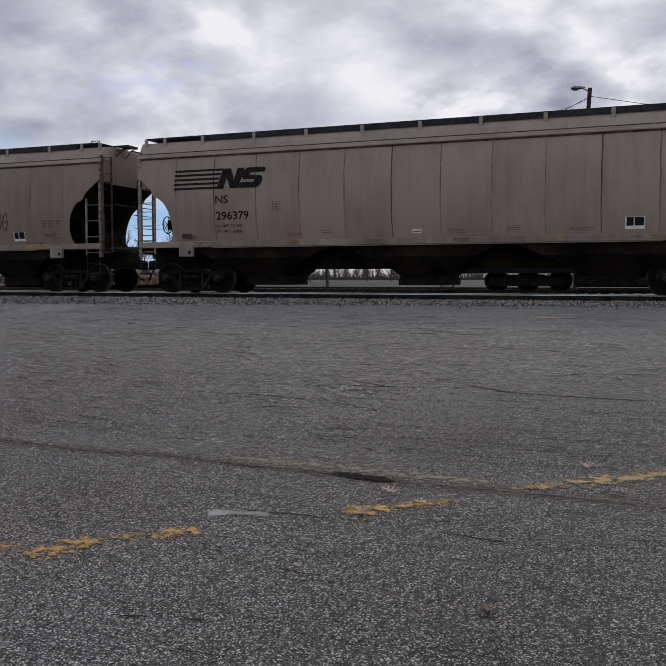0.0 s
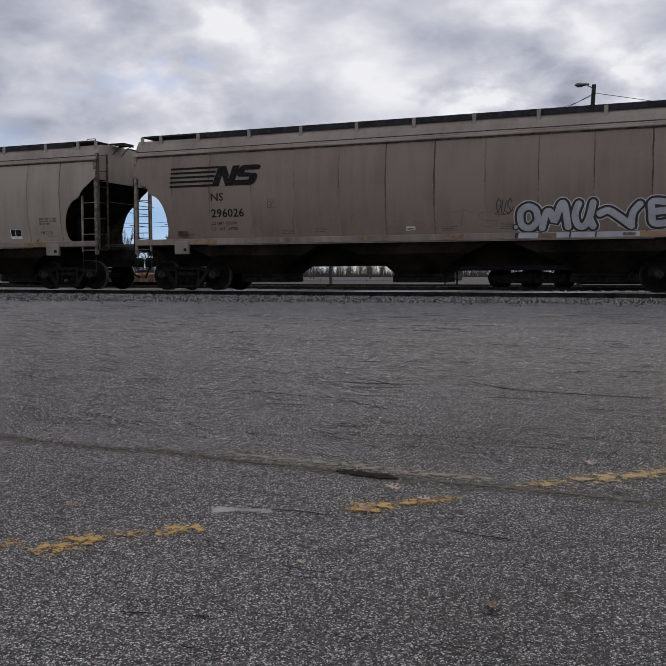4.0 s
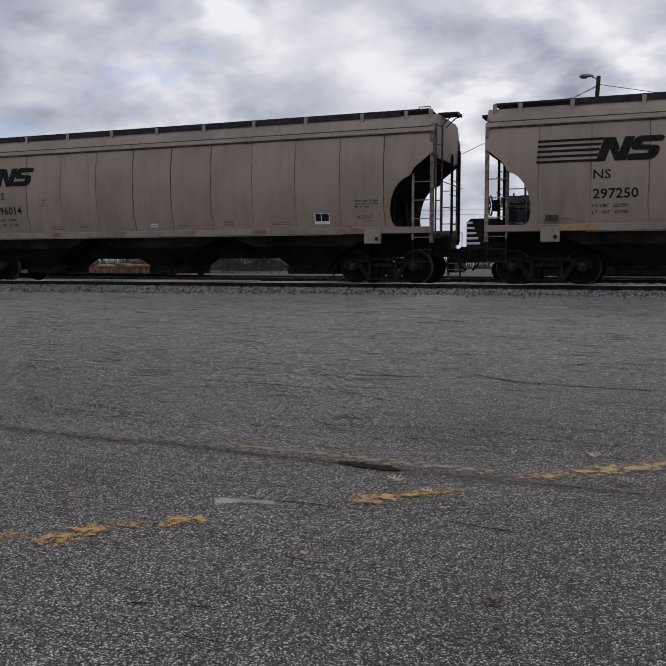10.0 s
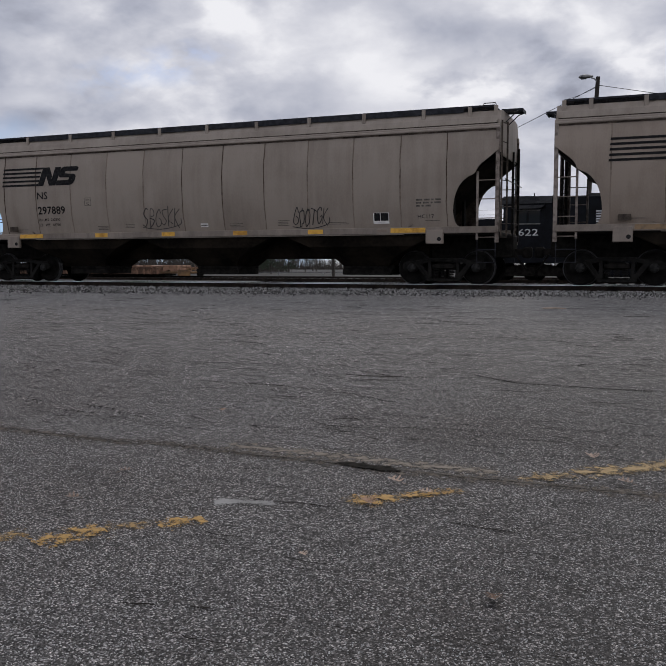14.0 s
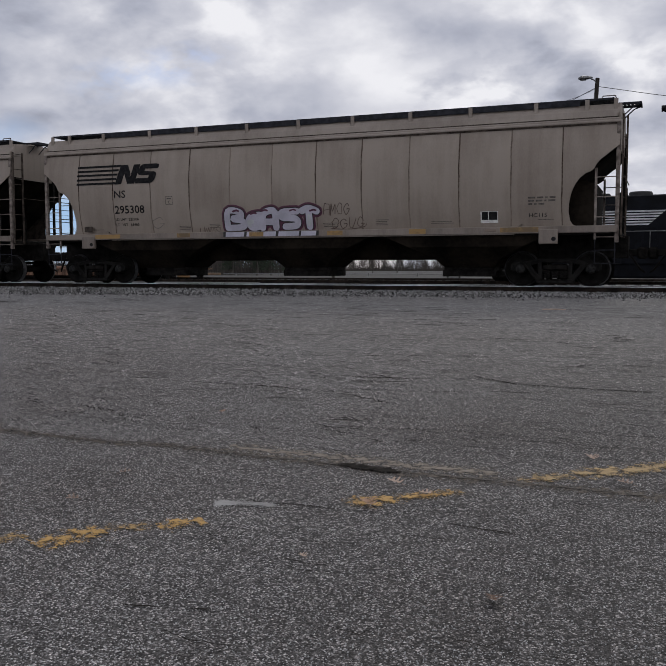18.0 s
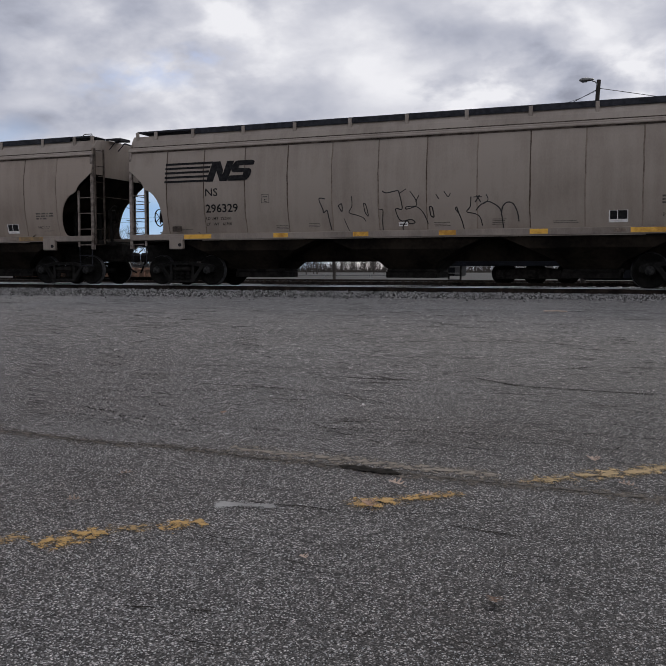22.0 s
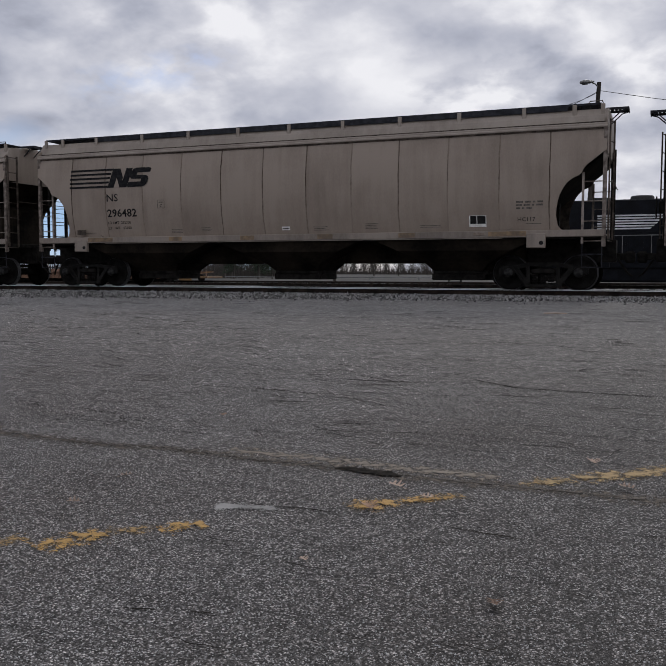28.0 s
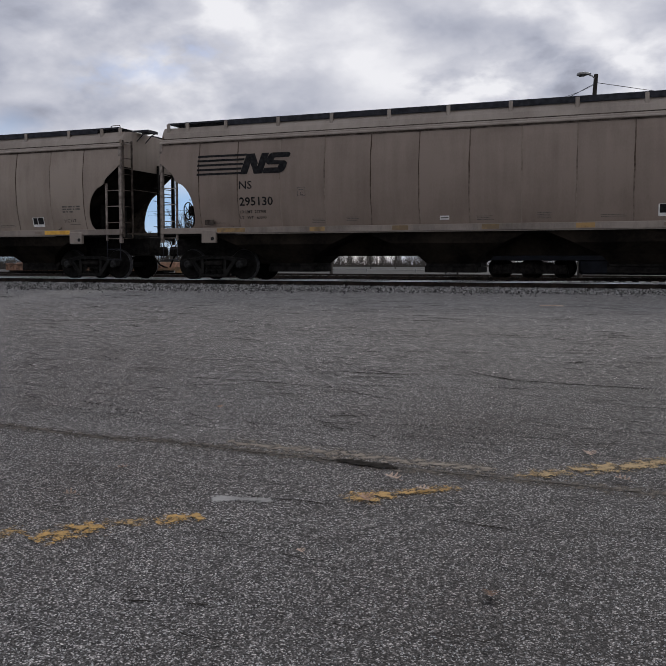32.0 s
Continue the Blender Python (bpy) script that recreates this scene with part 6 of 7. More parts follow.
def strokes(name, lines, width, mat, car, lift, label="", vary=0.25, seed=0):
    """Sprayed lines: flat ribbons with round ends that follow the car's side."""
    rnd = random.Random(seed)
    s = Shape()
    step = 0
    for line in lines:
        wd = width * rnd.uniform(1 - vary, 1 + vary) / 2
        n = len(line)
        left, right = [], []
        for i, (x, z) in enumerate(line):
            a, b = line[max(0, i - 1)], line[min(n - 1, i + 1)]
            d = Vector((b[0] - a[0], b[1] - a[1]))
            d = d.normalized() if d.length > 1e-6 else Vector((1, 0))
            left.append((x - d.y * wd, z + d.x * wd)); right.append((x + d.y * wd, z - d.x * wd))
        for i in range(n - 1):
            step += 1
            up = 0.00006 * (step % 40)
            q = [left[i], right[i], right[i + 1], left[i + 1]]
            s.add([(x, up, max(z, 1.568)) for x, z in q], [(0, 1, 2, 3)])
        if width > 0.02:
            for x, z in (line[0], line[-1]) + (tuple(line[1:-1:3]) if width > .12 else ()):
                step += 1
                up = 0.00006 * (step % 40)
                k = 10 if width > .12 else 6
                s.add([(x + wd * math.cos(j * math.tau / k), up, max(1.568, z + wd * math.sin(j * math.tau / k))) for j in range(k)], [tuple(range(k))])
    ob = part(name, on_side(s.mesh(name, mat), lift), car, label)
    ob["kind"] = "stuff"
    return ob


def glyph(kind):
    """Skeletons of invented letter-like forms in a unit square."""
    if kind == "loop":
        return [[(.5 + .42 * math.cos(a), .5 + .46 * math.sin(a)) for a in [i * math.tau / 14 + 1.6 for i in range(15)]]]
    table = {"zig": [[(.05, .02), (.12, .95), (.45, .35), (.8, .98), (.95, .05)]], "hook": [[(.9, .85), (.4, .98), (.08, .55), (.3, .08), (.85, .12), (.9, .45), (.55, .48)]],
             "cup": [[(.05, .95), (.15, .2), (.5, .02), (.85, .25), (.95, .95)]], "ess": [[(.92, .85), (.5, .99), (.1, .78), (.45, .52), (.9, .30), (.55, .02), (.05, .12)]],
             "tee": [[(.0, .92), (.5, .97), (1.0, .90)], [(.5, .95), (.45, .02)]], "bee": [[(.12, .02), (.15, .97), (.75, .90), (.80, .60), (.2, .52)], [(.2, .52), (.92, .40), (.85, .05), (.12, .02)]],
             "kay": [[(.1, .98), (.12, .02)], [(.9, .95), (.15, .48), (.95, .02)]], "gee": [[(.92, .72), (.6, .98), (.12, .7), (.12, .25), (.55, .02), (.95, .25), (.95, .48), (.6, .48)]],
             "arch": [[(.05, .02), (.12, .9), (.5, .97), (.9, .8), (.92, .02)], [(.1, .45), (.9, .45)]], "dash": [[(.1, .5), (.9, .55)]], "em": [[(.04, .02), (.16, .62), (.30, .68), (.46, .30), (.66, .95), (.80, .92), (.94, .04)]],
             "en": [[(.06, .60), (.22, .72), (.42, .50), (.70, .04)], [(.70, .04), (.72, .60), (.86, .96)]], "you": [[(.30, .95), (.16, .50), (.30, .10), (.55, .06), (.72, .40), (.88, .98)], [(.72, .40), (.86, .05)]],
             "ee": [[(.92, .98), (.80, .74), (.16, .80), (.10, .45), (.18, .10), (.60, .12)], [(.12, .46), (.80, .50), (.98, .25), (.86, .02)]], "ay": [[(.04, .02), (.30, .90), (.55, .95), (.92, .02)], [(.22, .38), (.78, .38)]],
             "big_m": [[(.02, .0), (.08, .98), (.42, .30), (.78, .98), (.98, .0)]], "forked": [[(.02, .98), (.34, .46), (.30, .98)], [(.34, .46), (.95, .92)], [(.40, .46), (.86, .0)]],
             "angled_k": [[(.10, .98), (.22, .02)], [(.95, .92), (.25, .50), (.55, .36), (.98, .0)]], "big_e": [[(.98, .88), (.05, .98), (.14, .06), (.92, .14), (.95, .0)], [(.12, .52), (.72, .54)]],
             "big_t": [[(.02, .98), (.20, .80), (.62, .96), (.98, .72), (.92, .34)], [(.42, .86), (.48, .40), (.80, .0)]], "big_g": [[(.92, .84), (.62, .99), (.25, .82), (.08, .40), (.24, .06), (.60, .0), (.90, .24), (.98, .52), (.50, .46)]],
             "wedge": [[(.35, .55), (.70, .98), (.80, .50), (.35, .05)]], "flag": [[(.05, .86), (.30, .99), (.55, .74), (.98, .92)], [(.30, .92), (.16, .45), (.48, .10), (.98, .06)]],
             "ar": [[(.06, .0), (.10, .92), (.62, .99), (.94, .80), (.72, .52), (.30, .46)], [(.50, .50), (.98, .0)]], "big_s": [[(.95, .78), (.62, .99), (.22, .90), (.14, .66), (.50, .52), (.90, .40), (.92, .12), (.55, .0), (.08, .06)]],
             "block_s": [[(.90, .95), (.20, .92), (.14, .62), (.82, .50), (.86, .12), (.30, .04)]], "block_b": [[(.08, .02), (.10, .96), (.70, .92), (.78, .66), (.36, .54), (.86, .42), (.88, .08), (.08, .02)]],
             "block_e": [[(.95, .86), (.30, .74), (.10, .38), (.32, .04), (.92, .10)], [(.16, .40), (.72, .46)]], "block_a": [[(.06, .0), (.14, .74), (.52, .98), (.90, .86), (.95, .0)], [(.18, .34), (.84, .34)]],
             "block_t": [[(.02, .86), (.50, .98), (.98, .82)], [(.50, .90), (.50, .02)]]}
    return table[kind]


KINDS = ["zig", "hook", "cup", "ess", "tee", "bee", "kay", "gee", "arch", "loop"]


def word(x0, x1, z0, z1, kinds, lean=0.08, seed=0, wild=0.05):
    rnd = random.Random(seed)
    n = len(kinds)
    w = (x1 - x0) / n
    out = []
    for i, k in enumerate(kinds):
        dz = rnd.uniform(-.06, .06) * (z1 - z0)
        for line in glyph(k):
            pts = [(x0 + (i + .06 + .88 * u + rnd.uniform(-wild, wild)) * w + lean * v * (z1 - z0), z0 + dz + (v + rnd.uniform(-wild, wild)) * (z1 - z0)) for u, v in line]
            out.append(smooth_line(pts))
    return out


def tag(car, box, count, mat, width=.022, seed=0, flourish=True, lift=.008, label=""):
    """A quick tag: a run of joined invented letters with a flourish."""
    rnd = random.Random(seed)
    x0, x1, z0, z1 = box
    x0, x1, z0, z1 = x0 + .08 * (1 - x0 / 13), x1 + .08 * (1 - x1 / 13), z0 - .03, z1 - .03
    kinds = [rnd.choice(KINDS) for _ in range(count)]
    lines = word(x0, x1, z0 + .12 * (z1 - z0), z1, kinds, .12, seed, .09)
    if flourish:
        lines.append(smooth_line([(x0, z0 + .1 * (z1 - z0)), ((x0 + x1) / 2, z0), (x1, z0 + .2 * (z1 - z0)), (x1 + .06, z0 + .5 * (z1 - z0))]))
    return strokes("graffiti_tag", lines, width, mat, TRAIN[car], lift, label or "sprayed graffiti tag", seed=seed)


def mural(car, letters, fill, edge, halo, thick, seed, accents=(), angular=False, shade=None, rim=.085, glow=.10, sill=None):
    """A filled graffiti piece: fat letters with a dark outline, a drop shade and a halo. Each letter: its form and its box."""
    lines, car_ob = [], TRAIN[car]
    rnd = random.Random(seed)
    pad = thick * .5
    for kind, x0, x1, z0, z1 in letters:
        for ln in glyph(kind):
            pts = [(x0 + pad * .8 + u * (x1 - x0 - 1.6 * pad) + rnd.uniform(-.015, .015), z0 + pad + v * (z1 - z0 - 2 * pad)) for u, v in ln]
            lines.append(smooth_line(pts, 2 if angular else 5) if not angular else [p for a, b in zip(pts, pts[1:]) for p in (a, tuple((q + r) / 2 for q, r in zip(a, b)))] + [pts[-1]])
    if halo:
        strokes("graffiti_halo", lines, thick + rim * 1.6 + glow, halo, car_ob, .008, "", .02, seed)
    if shade:
        strokes("graffiti_shadow", [[(x + shade[0], z + shade[1]) for x, z in ln] for ln in lines], thick + rim * 1.4, edge, car_ob, .0105, "", .02, seed)
    strokes("graffiti_outline", lines, thick + rim * 1.6, edge, car_ob, .0130, "dark outline of a graffiti piece", .02, seed)
    strokes("graffiti_fill", lines, thick, fill, car_ob, .017, "filled graffiti letters", .04, seed)
    if sill:
        a, c = letters[0][1], letters[-1][2]
        part("graffiti_outline", decal("graffiti_outline", [rect(a, 1.40, c, 1.545)], edge, -.0030), car_ob)
        for kind, x0, x1, z0, z1 in letters:
            part("graffiti_fill", decal("graffiti_fill", [rect(x0 + .07, 1.405, x1 - .09, 1.54, .15)], sill, -.0008), car_ob)
    for k, (mat, n) in enumerate(accents):
        extra = []
        for _ in range(n):
            ln = rnd.choice(lines)
            i = rnd.randrange(0, max(1, len(ln) - 3))
            extra.append(ln[i:i + 3])
        strokes("graffiti_accent", extra, thick * .62, mat, car_ob, .0215 + .0012 * k, "", .3, seed)
    shine = [[(x + thick * .30, z + thick * .28) for x, z in ln[1:6]] for ln in lines[::2] if len(ln) > 6]
    if shine:
        strokes("graffiti_highlight", shine, .022, WHITE_INK, car_ob, .0265, "", .2, seed)


def scrawl(car, text, x0, x1, z0, z1, mat=None, bold=-.004):
    """Hand-drawn words: thin letters that lean and wander."""
    me = lettering(text, x0, x1, z0, z1, mat or INK, "graffiti_words", .007, bold)
    for v in me.vertices:
        v.co.x += .12 * (v.co.z - z0) + .012 * math.sin(23 * v.co.x)
        v.co.z += .10 * (z1 - z0) * math.sin(9 * v.co.x) + .05 * (z1 - z0) * math.sin(31 * v.co.x)
    me.update()
    return part("graffiti_words", me, TRAIN[car], "thin black graffiti lettering")


def disc(car, x, z, a, b, mat, lift, name="graffiti_fill"):
    half = lambda h: a * math.sqrt(max(0.0, 1 - (h / b) ** 2))
    rows = sorted({max(1.568, z - b * math.cos(math.pi * i / 18)) for i in range(19)})
    strips = [[(x - half(p - z), p), (x + half(p - z), p), (x + half(q - z), q), (x - half(q - z), q)] for p, q in zip(rows, rows[1:])]
    return part(name, decal(name, strips, mat, lift), TRAIN[car])


def paint_cars():
    tag(1, (12.39, 13.36, 1.95, 2.62), 4, GREEN_INK, .032, 11, False)
    strokes("graffiti_tag", [smooth_line([(11.25, 1.95), (11.3, 2.4), (11.6, 2.62), (11.95, 2.5), (12.2, 2.15), (12.25, 1.72), (12.05, 1.75), (11.85, 2.1), (11.65, 2.28), (11.5, 2.2), (11.45, 2.0)]),
                             smooth_line([(11.12, 1.95), (11.05, 2.1), (11.18, 2.17), (11.25, 2.05), (11.12, 1.95)]), smooth_line([(11.38, 1.92), (11.30, 2.06), (11.42, 2.14), (11.52, 2.0), (11.38, 1.92)])],
            .04, GREEN_INK, TRAIN[1], .008, "dark green scrawl", .1)
    for t, a, b, z0, z1 in (("GRAFFITI IS", 6.52, 8.38, 1.92, 2.17), ("AGAINST", 6.62, 7.95, 1.68, 1.87)):
        scrawl(2, t, a, b, z0, z1, INK)
    strokes("graffiti_tag", [smooth_line([(6.45, 2.2), (6.40, 1.95), (6.5, 1.75), (6.42, 1.6)]), smooth_line([(8.12, 2.42), (8.32, 2.30), (8.42, 2.14), (8.62, 2.10), (8.78, 1.88), (8.92, 1.75), (9.05, 1.80), (9.26, 1.70), (9.22, 1.58)]), smooth_line([(5.85, 1.62), (6.0, 1.58), (6.2, 1.59)])], .02, INK, TRAIN[2], .007)
    scrawl(2, "THE LAW ..BY", 6.74, 8.35, 1.42, 1.53, INK)
    tag(2, (8.55, 9.1, 1.41, 1.54), 4, INK, .014, 21, False)
    # the silver piece
    mural(3, [("loop", 11.14, 11.78, 1.56, 2.32), ("em", 11.70, 12.52, 1.57, 2.34), ("you", 12.40, 13.12, 1.57, 2.36), ("en", 13.0, 14.25, 1.57, 2.30), ("ee", 14.15, 15.05, 1.57, 2.48)], SILVER, INK, WHITE_INK, .165, 3, rim=.072, glow=.05, sill=SILVER)
    strokes("graffiti_outline", [smooth_line([(14.55, 1.70), (14.85, 1.92), (15.2, 1.88), (15.42, 1.62), (15.40, 1.57)])], .19, INK, TRAIN[3], .0128)
    strokes("graffiti_fill", [smooth_line([(14.60, 1.70), (14.86, 1.88), (15.18, 1.85), (15.36, 1.62), (15.36, 1.57)])], .12, SILVER, TRAIN[3], .0175)
    for x, z in ((11.14, 1.70), (15.19, 2.05), (15.33, 1.95)):
        disc(3, x, z, .085, .085, INK, .012, "graffiti_outline")
        disc(3, x, z, .052, .052, SILVER, .016)
    tag(3, (3.72, 7.2, 1.70, 2.26), 6, FAINT_INK, .02, 31, False)
    tag(3, (7.6, 10.7, 1.70, 2.2), 5, FAINT_INK, .02, 32, False)
    tag(3, (10.62, 11.02, 2.05, 2.47), 3, INK, .02, 33, True)
    tag(3, (15.2, 15.6, 2.05, 2.4), 3, INK, .018, 34, True)
    # eye and arrow
    circ = lambda x, z, a, b, n=20: [(x + a * math.cos(i * math.tau / n), z + b * math.sin(i * math.tau / n)) for i in range(n + 1)]
    strokes("graffiti_tag", [circ(1.72, 2.63, .36, .42), circ(1.53, 2.84, .16, .16), smooth_line([(.85, 2.95), (1.2, 2.72), (1.6, 2.48)])], .062, INK, TRAIN[4], .008, "thick black doodle of an eye and arrow", .2)
    strokes("graffiti_tag", [circ(1.52, 2.84, .03, .03, 8), smooth_line([(1.5, 3.05), (1.75, 3.1), (1.95, 3.0)])], .05, INK, TRAIN[4], .0085)
    strokes("graffiti_tag", [smooth_line([(.45, 3.3), (.6, 3.15), (.55, 3.4), (.8, 3.05), (.85, 3.2)]), smooth_line([(.7, 3.5), (.85, 3.35), (.8, 3.55), (1.0, 3.3)]), smooth_line([(1.0, 3.65), (1.1, 3.45), (1.2, 3.6)]),
                             [(.95, 3.0), (.96, 3.03)], [(1.2, 3.72), (1.21, 3.75)]], .06, INK, TRAIN[4], .008)
    tag(4, (1.15, 1.42, 1.72, 2.55), 1, INK, .026, 41, False)
    strokes("graffiti_tag", [circ(1.28, 2.42, .1, .14, 12), circ(1.3, 1.92, .1, .13, 12), smooth_line([(1.4, 2.25), (1.2, 2.2), (1.36, 2.1), (1.22, 2.04)]), smooth_line([(1.5, 1.9), (1.65, 1.95), (1.8, 1.88), (1.95, 1.93)])], .024, INK, TRAIN[4], .008)
    tag(4, (4.3, 4.9, 1.87, 2.15), 4, FAINT_INK, .016, 42)
    tag(4, (5.08, 6.01, 1.88, 2.19), 6, BROWN_INK, .018, 43)
    tag(4, (6.36, 8.07, 1.90, 2.36), 6, FAINT_INK, .018, 44)
    strokes("graffiti_tag", [circ(7.38, 1.78, .12, .1, 12), smooth_line([(7.72, 1.86), (7.55, 1.82), (7.7, 1.75), (7.54, 1.68)]), circ(7.9, 1.78, .11, .1, 12), smooth_line([(6.2, 1.78), (6.6, 1.80), (6.45, 1.88), (6.7, 1.78), (7.2, 1.77)])], .034, INK, TRAIN[4], .008)
    tag(4, (9.0, 10.6, 2.0, 2.35), 5, FAINT_INK, .016, 45, False)
    scrawl(5, "N.O.B!", 8.97, 9.82, 2.08, 2.42, BLUE_INK)
    tag(5, (3.88, 4.99, 1.88, 2.37), 5, BLUE_INK, .026, 52)
    tag(6, (1.25, 2.24, 1.69, 2.37), 5, INK, .038, 61)
    tag(11, (6.31, 7.59, 1.66, 2.28), 6, INK, .024, 111)
    tag(11, (11.19, 12.24, 1.60, 2.18), 6, INK, .024, 112)
    tag(12, (1.38, 3.03, 1.82, 2.23), 7, WHITE_INK, .05, 121)
    tag(13, (6.4, 7.4, 2.08, 2.36), 5, BROWN_INK, .022, 131, False)
    strokes("graffiti_tag", [smooth_line([(6.7, 1.64), (7.1, 1.9), (7.5, 2.1), (7.66, 2.15), (7.62, 2.25), (7.5, 2.2), (7.45, 2.05)]), smooth_line([(6.72, 1.66), (7.2, 1.8), (7.6, 2.02)])], .022, BROWN_INK, TRAIN[13], .008)
    # pale letters with a plum edge
    mural(14, [("block_b", 6.24, 6.98, 1.56, 2.26), ("block_e", 6.90, 7.46, 1.56, 2.18), ("block_a", 7.34, 7.96, 1.56, 2.24), ("block_s", 7.88, 8.66, 1.56, 2.22), ("block_t", 8.56, 9.16, 1.56, 2.28)], LILAC, INK, PLUM, .19, 14, ((WHITE_INK, 3),), rim=.032, glow=.10, sill=LILAC)
    strokes("graffiti_detail", [smooth_line([(x, z), (x + .10, z + .03), (x + .17, z + .01)]) for x, z in ((6.55, 2.14), (7.10, 2.06), (7.45, 2.13), (8.30, 2.12), (8.90, 2.10))], .05, PLUM, TRAIN[14], .028)
    tag(14, (9.25, 10.0, 1.95, 2.33), 4, BROWN_INK, .02, 141, False)
    tag(14, (9.45, 10.41, 1.60, 1.92), 4, BROWN_INK, .02, 142)
    tag(14, (5.35, 6.2, 1.50, 1.74), 5, BROWN_INK, .016, 143, False)
    tag(14, (3.75, 4.2, 1.68, 2.05), 1, FAINT_INK, .016, 144, False)
    # two large pieces side by side
    strokes("graffiti_halo", [smooth_line([(3.5, 1.5), (3.6, 2.0), (3.8, 2.35)]), smooth_line([(4.55, 2.55), (4.7, 2.75)]), smooth_line([(6.6, 2.6), (6.9, 2.72)]), smooth_line([(7.9, 1.6), (8.3, 2.0), (8.6, 2.2), (8.75, 1.55)]), smooth_line([(15.3, 1.6), (15.7, 2.2)])], .34, PINK, TRAIN[15], .007, "pink sprayed background", .2)
    mural(15, [("big_m", 3.74, 4.86, 1.56, 2.58), ("forked", 4.62, 5.56, 1.56, 2.58), ("angled_k", 5.42, 6.62, 1.56, 2.56), ("big_e", 6.42, 7.46, 1.56, 2.56), ("big_t", 7.20, 8.52, 1.56, 2.62)], SLATE, INK, None, .21, 15, ((SILVER, 3),), angular=True, shade=(-.12, .02), sill=SLATE)
    pale_lines = [[(3.95, 2.36), (4.15, 2.34), (4.2, 2.05)], [(4.05, 2.0), (4.25, 1.70), (4.36, 1.62)], [(4.8, 2.46), (5.25, 2.30), (4.95, 2.0), (5.25, 1.95)], [(5.3, 2.45), (5.75, 2.30), (5.65, 1.95), (6.1, 1.58)], [(6.05, 2.40), (6.5, 2.25), (6.05, 1.95), (6.35, 1.82)],
                  [(6.65, 2.46), (7.3, 2.40), (7.2, 2.0), (6.85, 1.98)], [(6.85, 1.72), (7.1, 1.76), (7.5, 1.82), (7.5, 1.58)], [(7.4, 2.5), (7.62, 2.28), (8.1, 2.48), (8.40, 2.35), (8.30, 1.95)], [(7.85, 2.10), (7.95, 1.80), (8.2, 1.58)]]
    strokes("graffiti_highlight", pale_lines, .030, BRIGHT_SILVER, TRAIN[15], .0275, "pale inner lines of a graffiti piece", .2, 5)
    mural(15, [("big_g", 9.06, 10.30, 1.56, 2.68), ("wedge", 10.10, 10.95, 1.56, 2.60), ("flag", 10.85, 12.10, 1.56, 2.68), ("ar", 11.95, 12.92, 1.56, 2.66), ("big_s", 12.86, 14.10, 1.56, 2.70)], BRIGHT_SILVER, INK, None, .25, 16, ((SKY_BLUE, 4), (DEEP_BLUE, 3)), rim=.06, shade=(-.13, -.04), sill=BRIGHT_SILVER)
    for x, z, a, b, mat, lift in ((14.86, 1.98, .80, .74, INK, .013), (14.88, 1.97, .73, .67, BRIGHT_SILVER, .018), (14.70, 2.10, .40, .37, INK, .022), (14.52, 2.04, .22, .27, PINK, .026), (14.74, 2.18, .23, .22, INK, .0285), (14.90, 2.13, .14, .15, SILVER, .031),
                                  (10.98, 1.76, .15, .18, TAN_INK, .0235), (13.35, 1.78, .20, .20, TAN_INK, .0235), (11.55, 2.05, .22, .12, TAN_INK, .0235)):
        disc(15, x, z, a, b, mat, lift)
    part("graffiti_fill", decal("graffiti_fill", [rect(14.2, 1.405, 15.45, 1.54)], BRIGHT_SILVER, -.0008), TRAIN[15])
    strokes("graffiti_highlight", [[(14.52, 2.30), (14.72, 2.42)], [(14.56, 2.26), (14.80, 2.40)], [(14.50, 1.92), (14.66, 2.10)]], .035, WHITE_INK, TRAIN[15], .033)
    scrawl(15, "CORPSE", 15.52, 16.08, 1.43, 1.53, INK)
    scrawl(15, "HD", 15.56, 15.80, 2.42, 2.60, INK)
    strokes("graffiti_tag", [circ(.42, 3.60, .10, .18, 12), circ(.62, 3.62, .09, .17, 12), circ(.86, 3.58, .10, .18, 12), circ(1.16, 3.70, .15, .14, 14), circ(1.05, 3.72, .06, .06, 8), smooth_line([(.42, 3.42), (.47, 3.10), (.40, 3.22), (.47, 3.10), (.53, 3.24)]), smooth_line([(.62, 3.44), (.68, 3.02), (.60, 3.14), (.68, 3.02), (.74, 3.16)]),
                             smooth_line([(.86, 3.40), (.90, 2.98), (.83, 3.10), (.90, 2.98), (.96, 3.12)]), smooth_line([(1.22, 3.30), (1.24, 2.70), (1.16, 2.84), (1.24, 2.70), (1.31, 2.86)]), smooth_line([(1.08, 3.20), (1.36, 3.18)])], .024, BROWN_INK, TRAIN[16], .008, "thin brown doodle")
    tag(16, (6.58, 7.64, 2.70, 3.28), 5, FAINT_INK, .034, 161)
    tag(16, (6.42, 8.0, 1.70, 2.0), 7, RED_INK, .034, 162)
    tag(16, (12.5, 13.45, 1.76, 2.04), 4, INK, .02, 163, True)
    tag(16, (3.8, 4.3, 1.66, 2.0), 2, FAINT_INK, .016, 164, False)
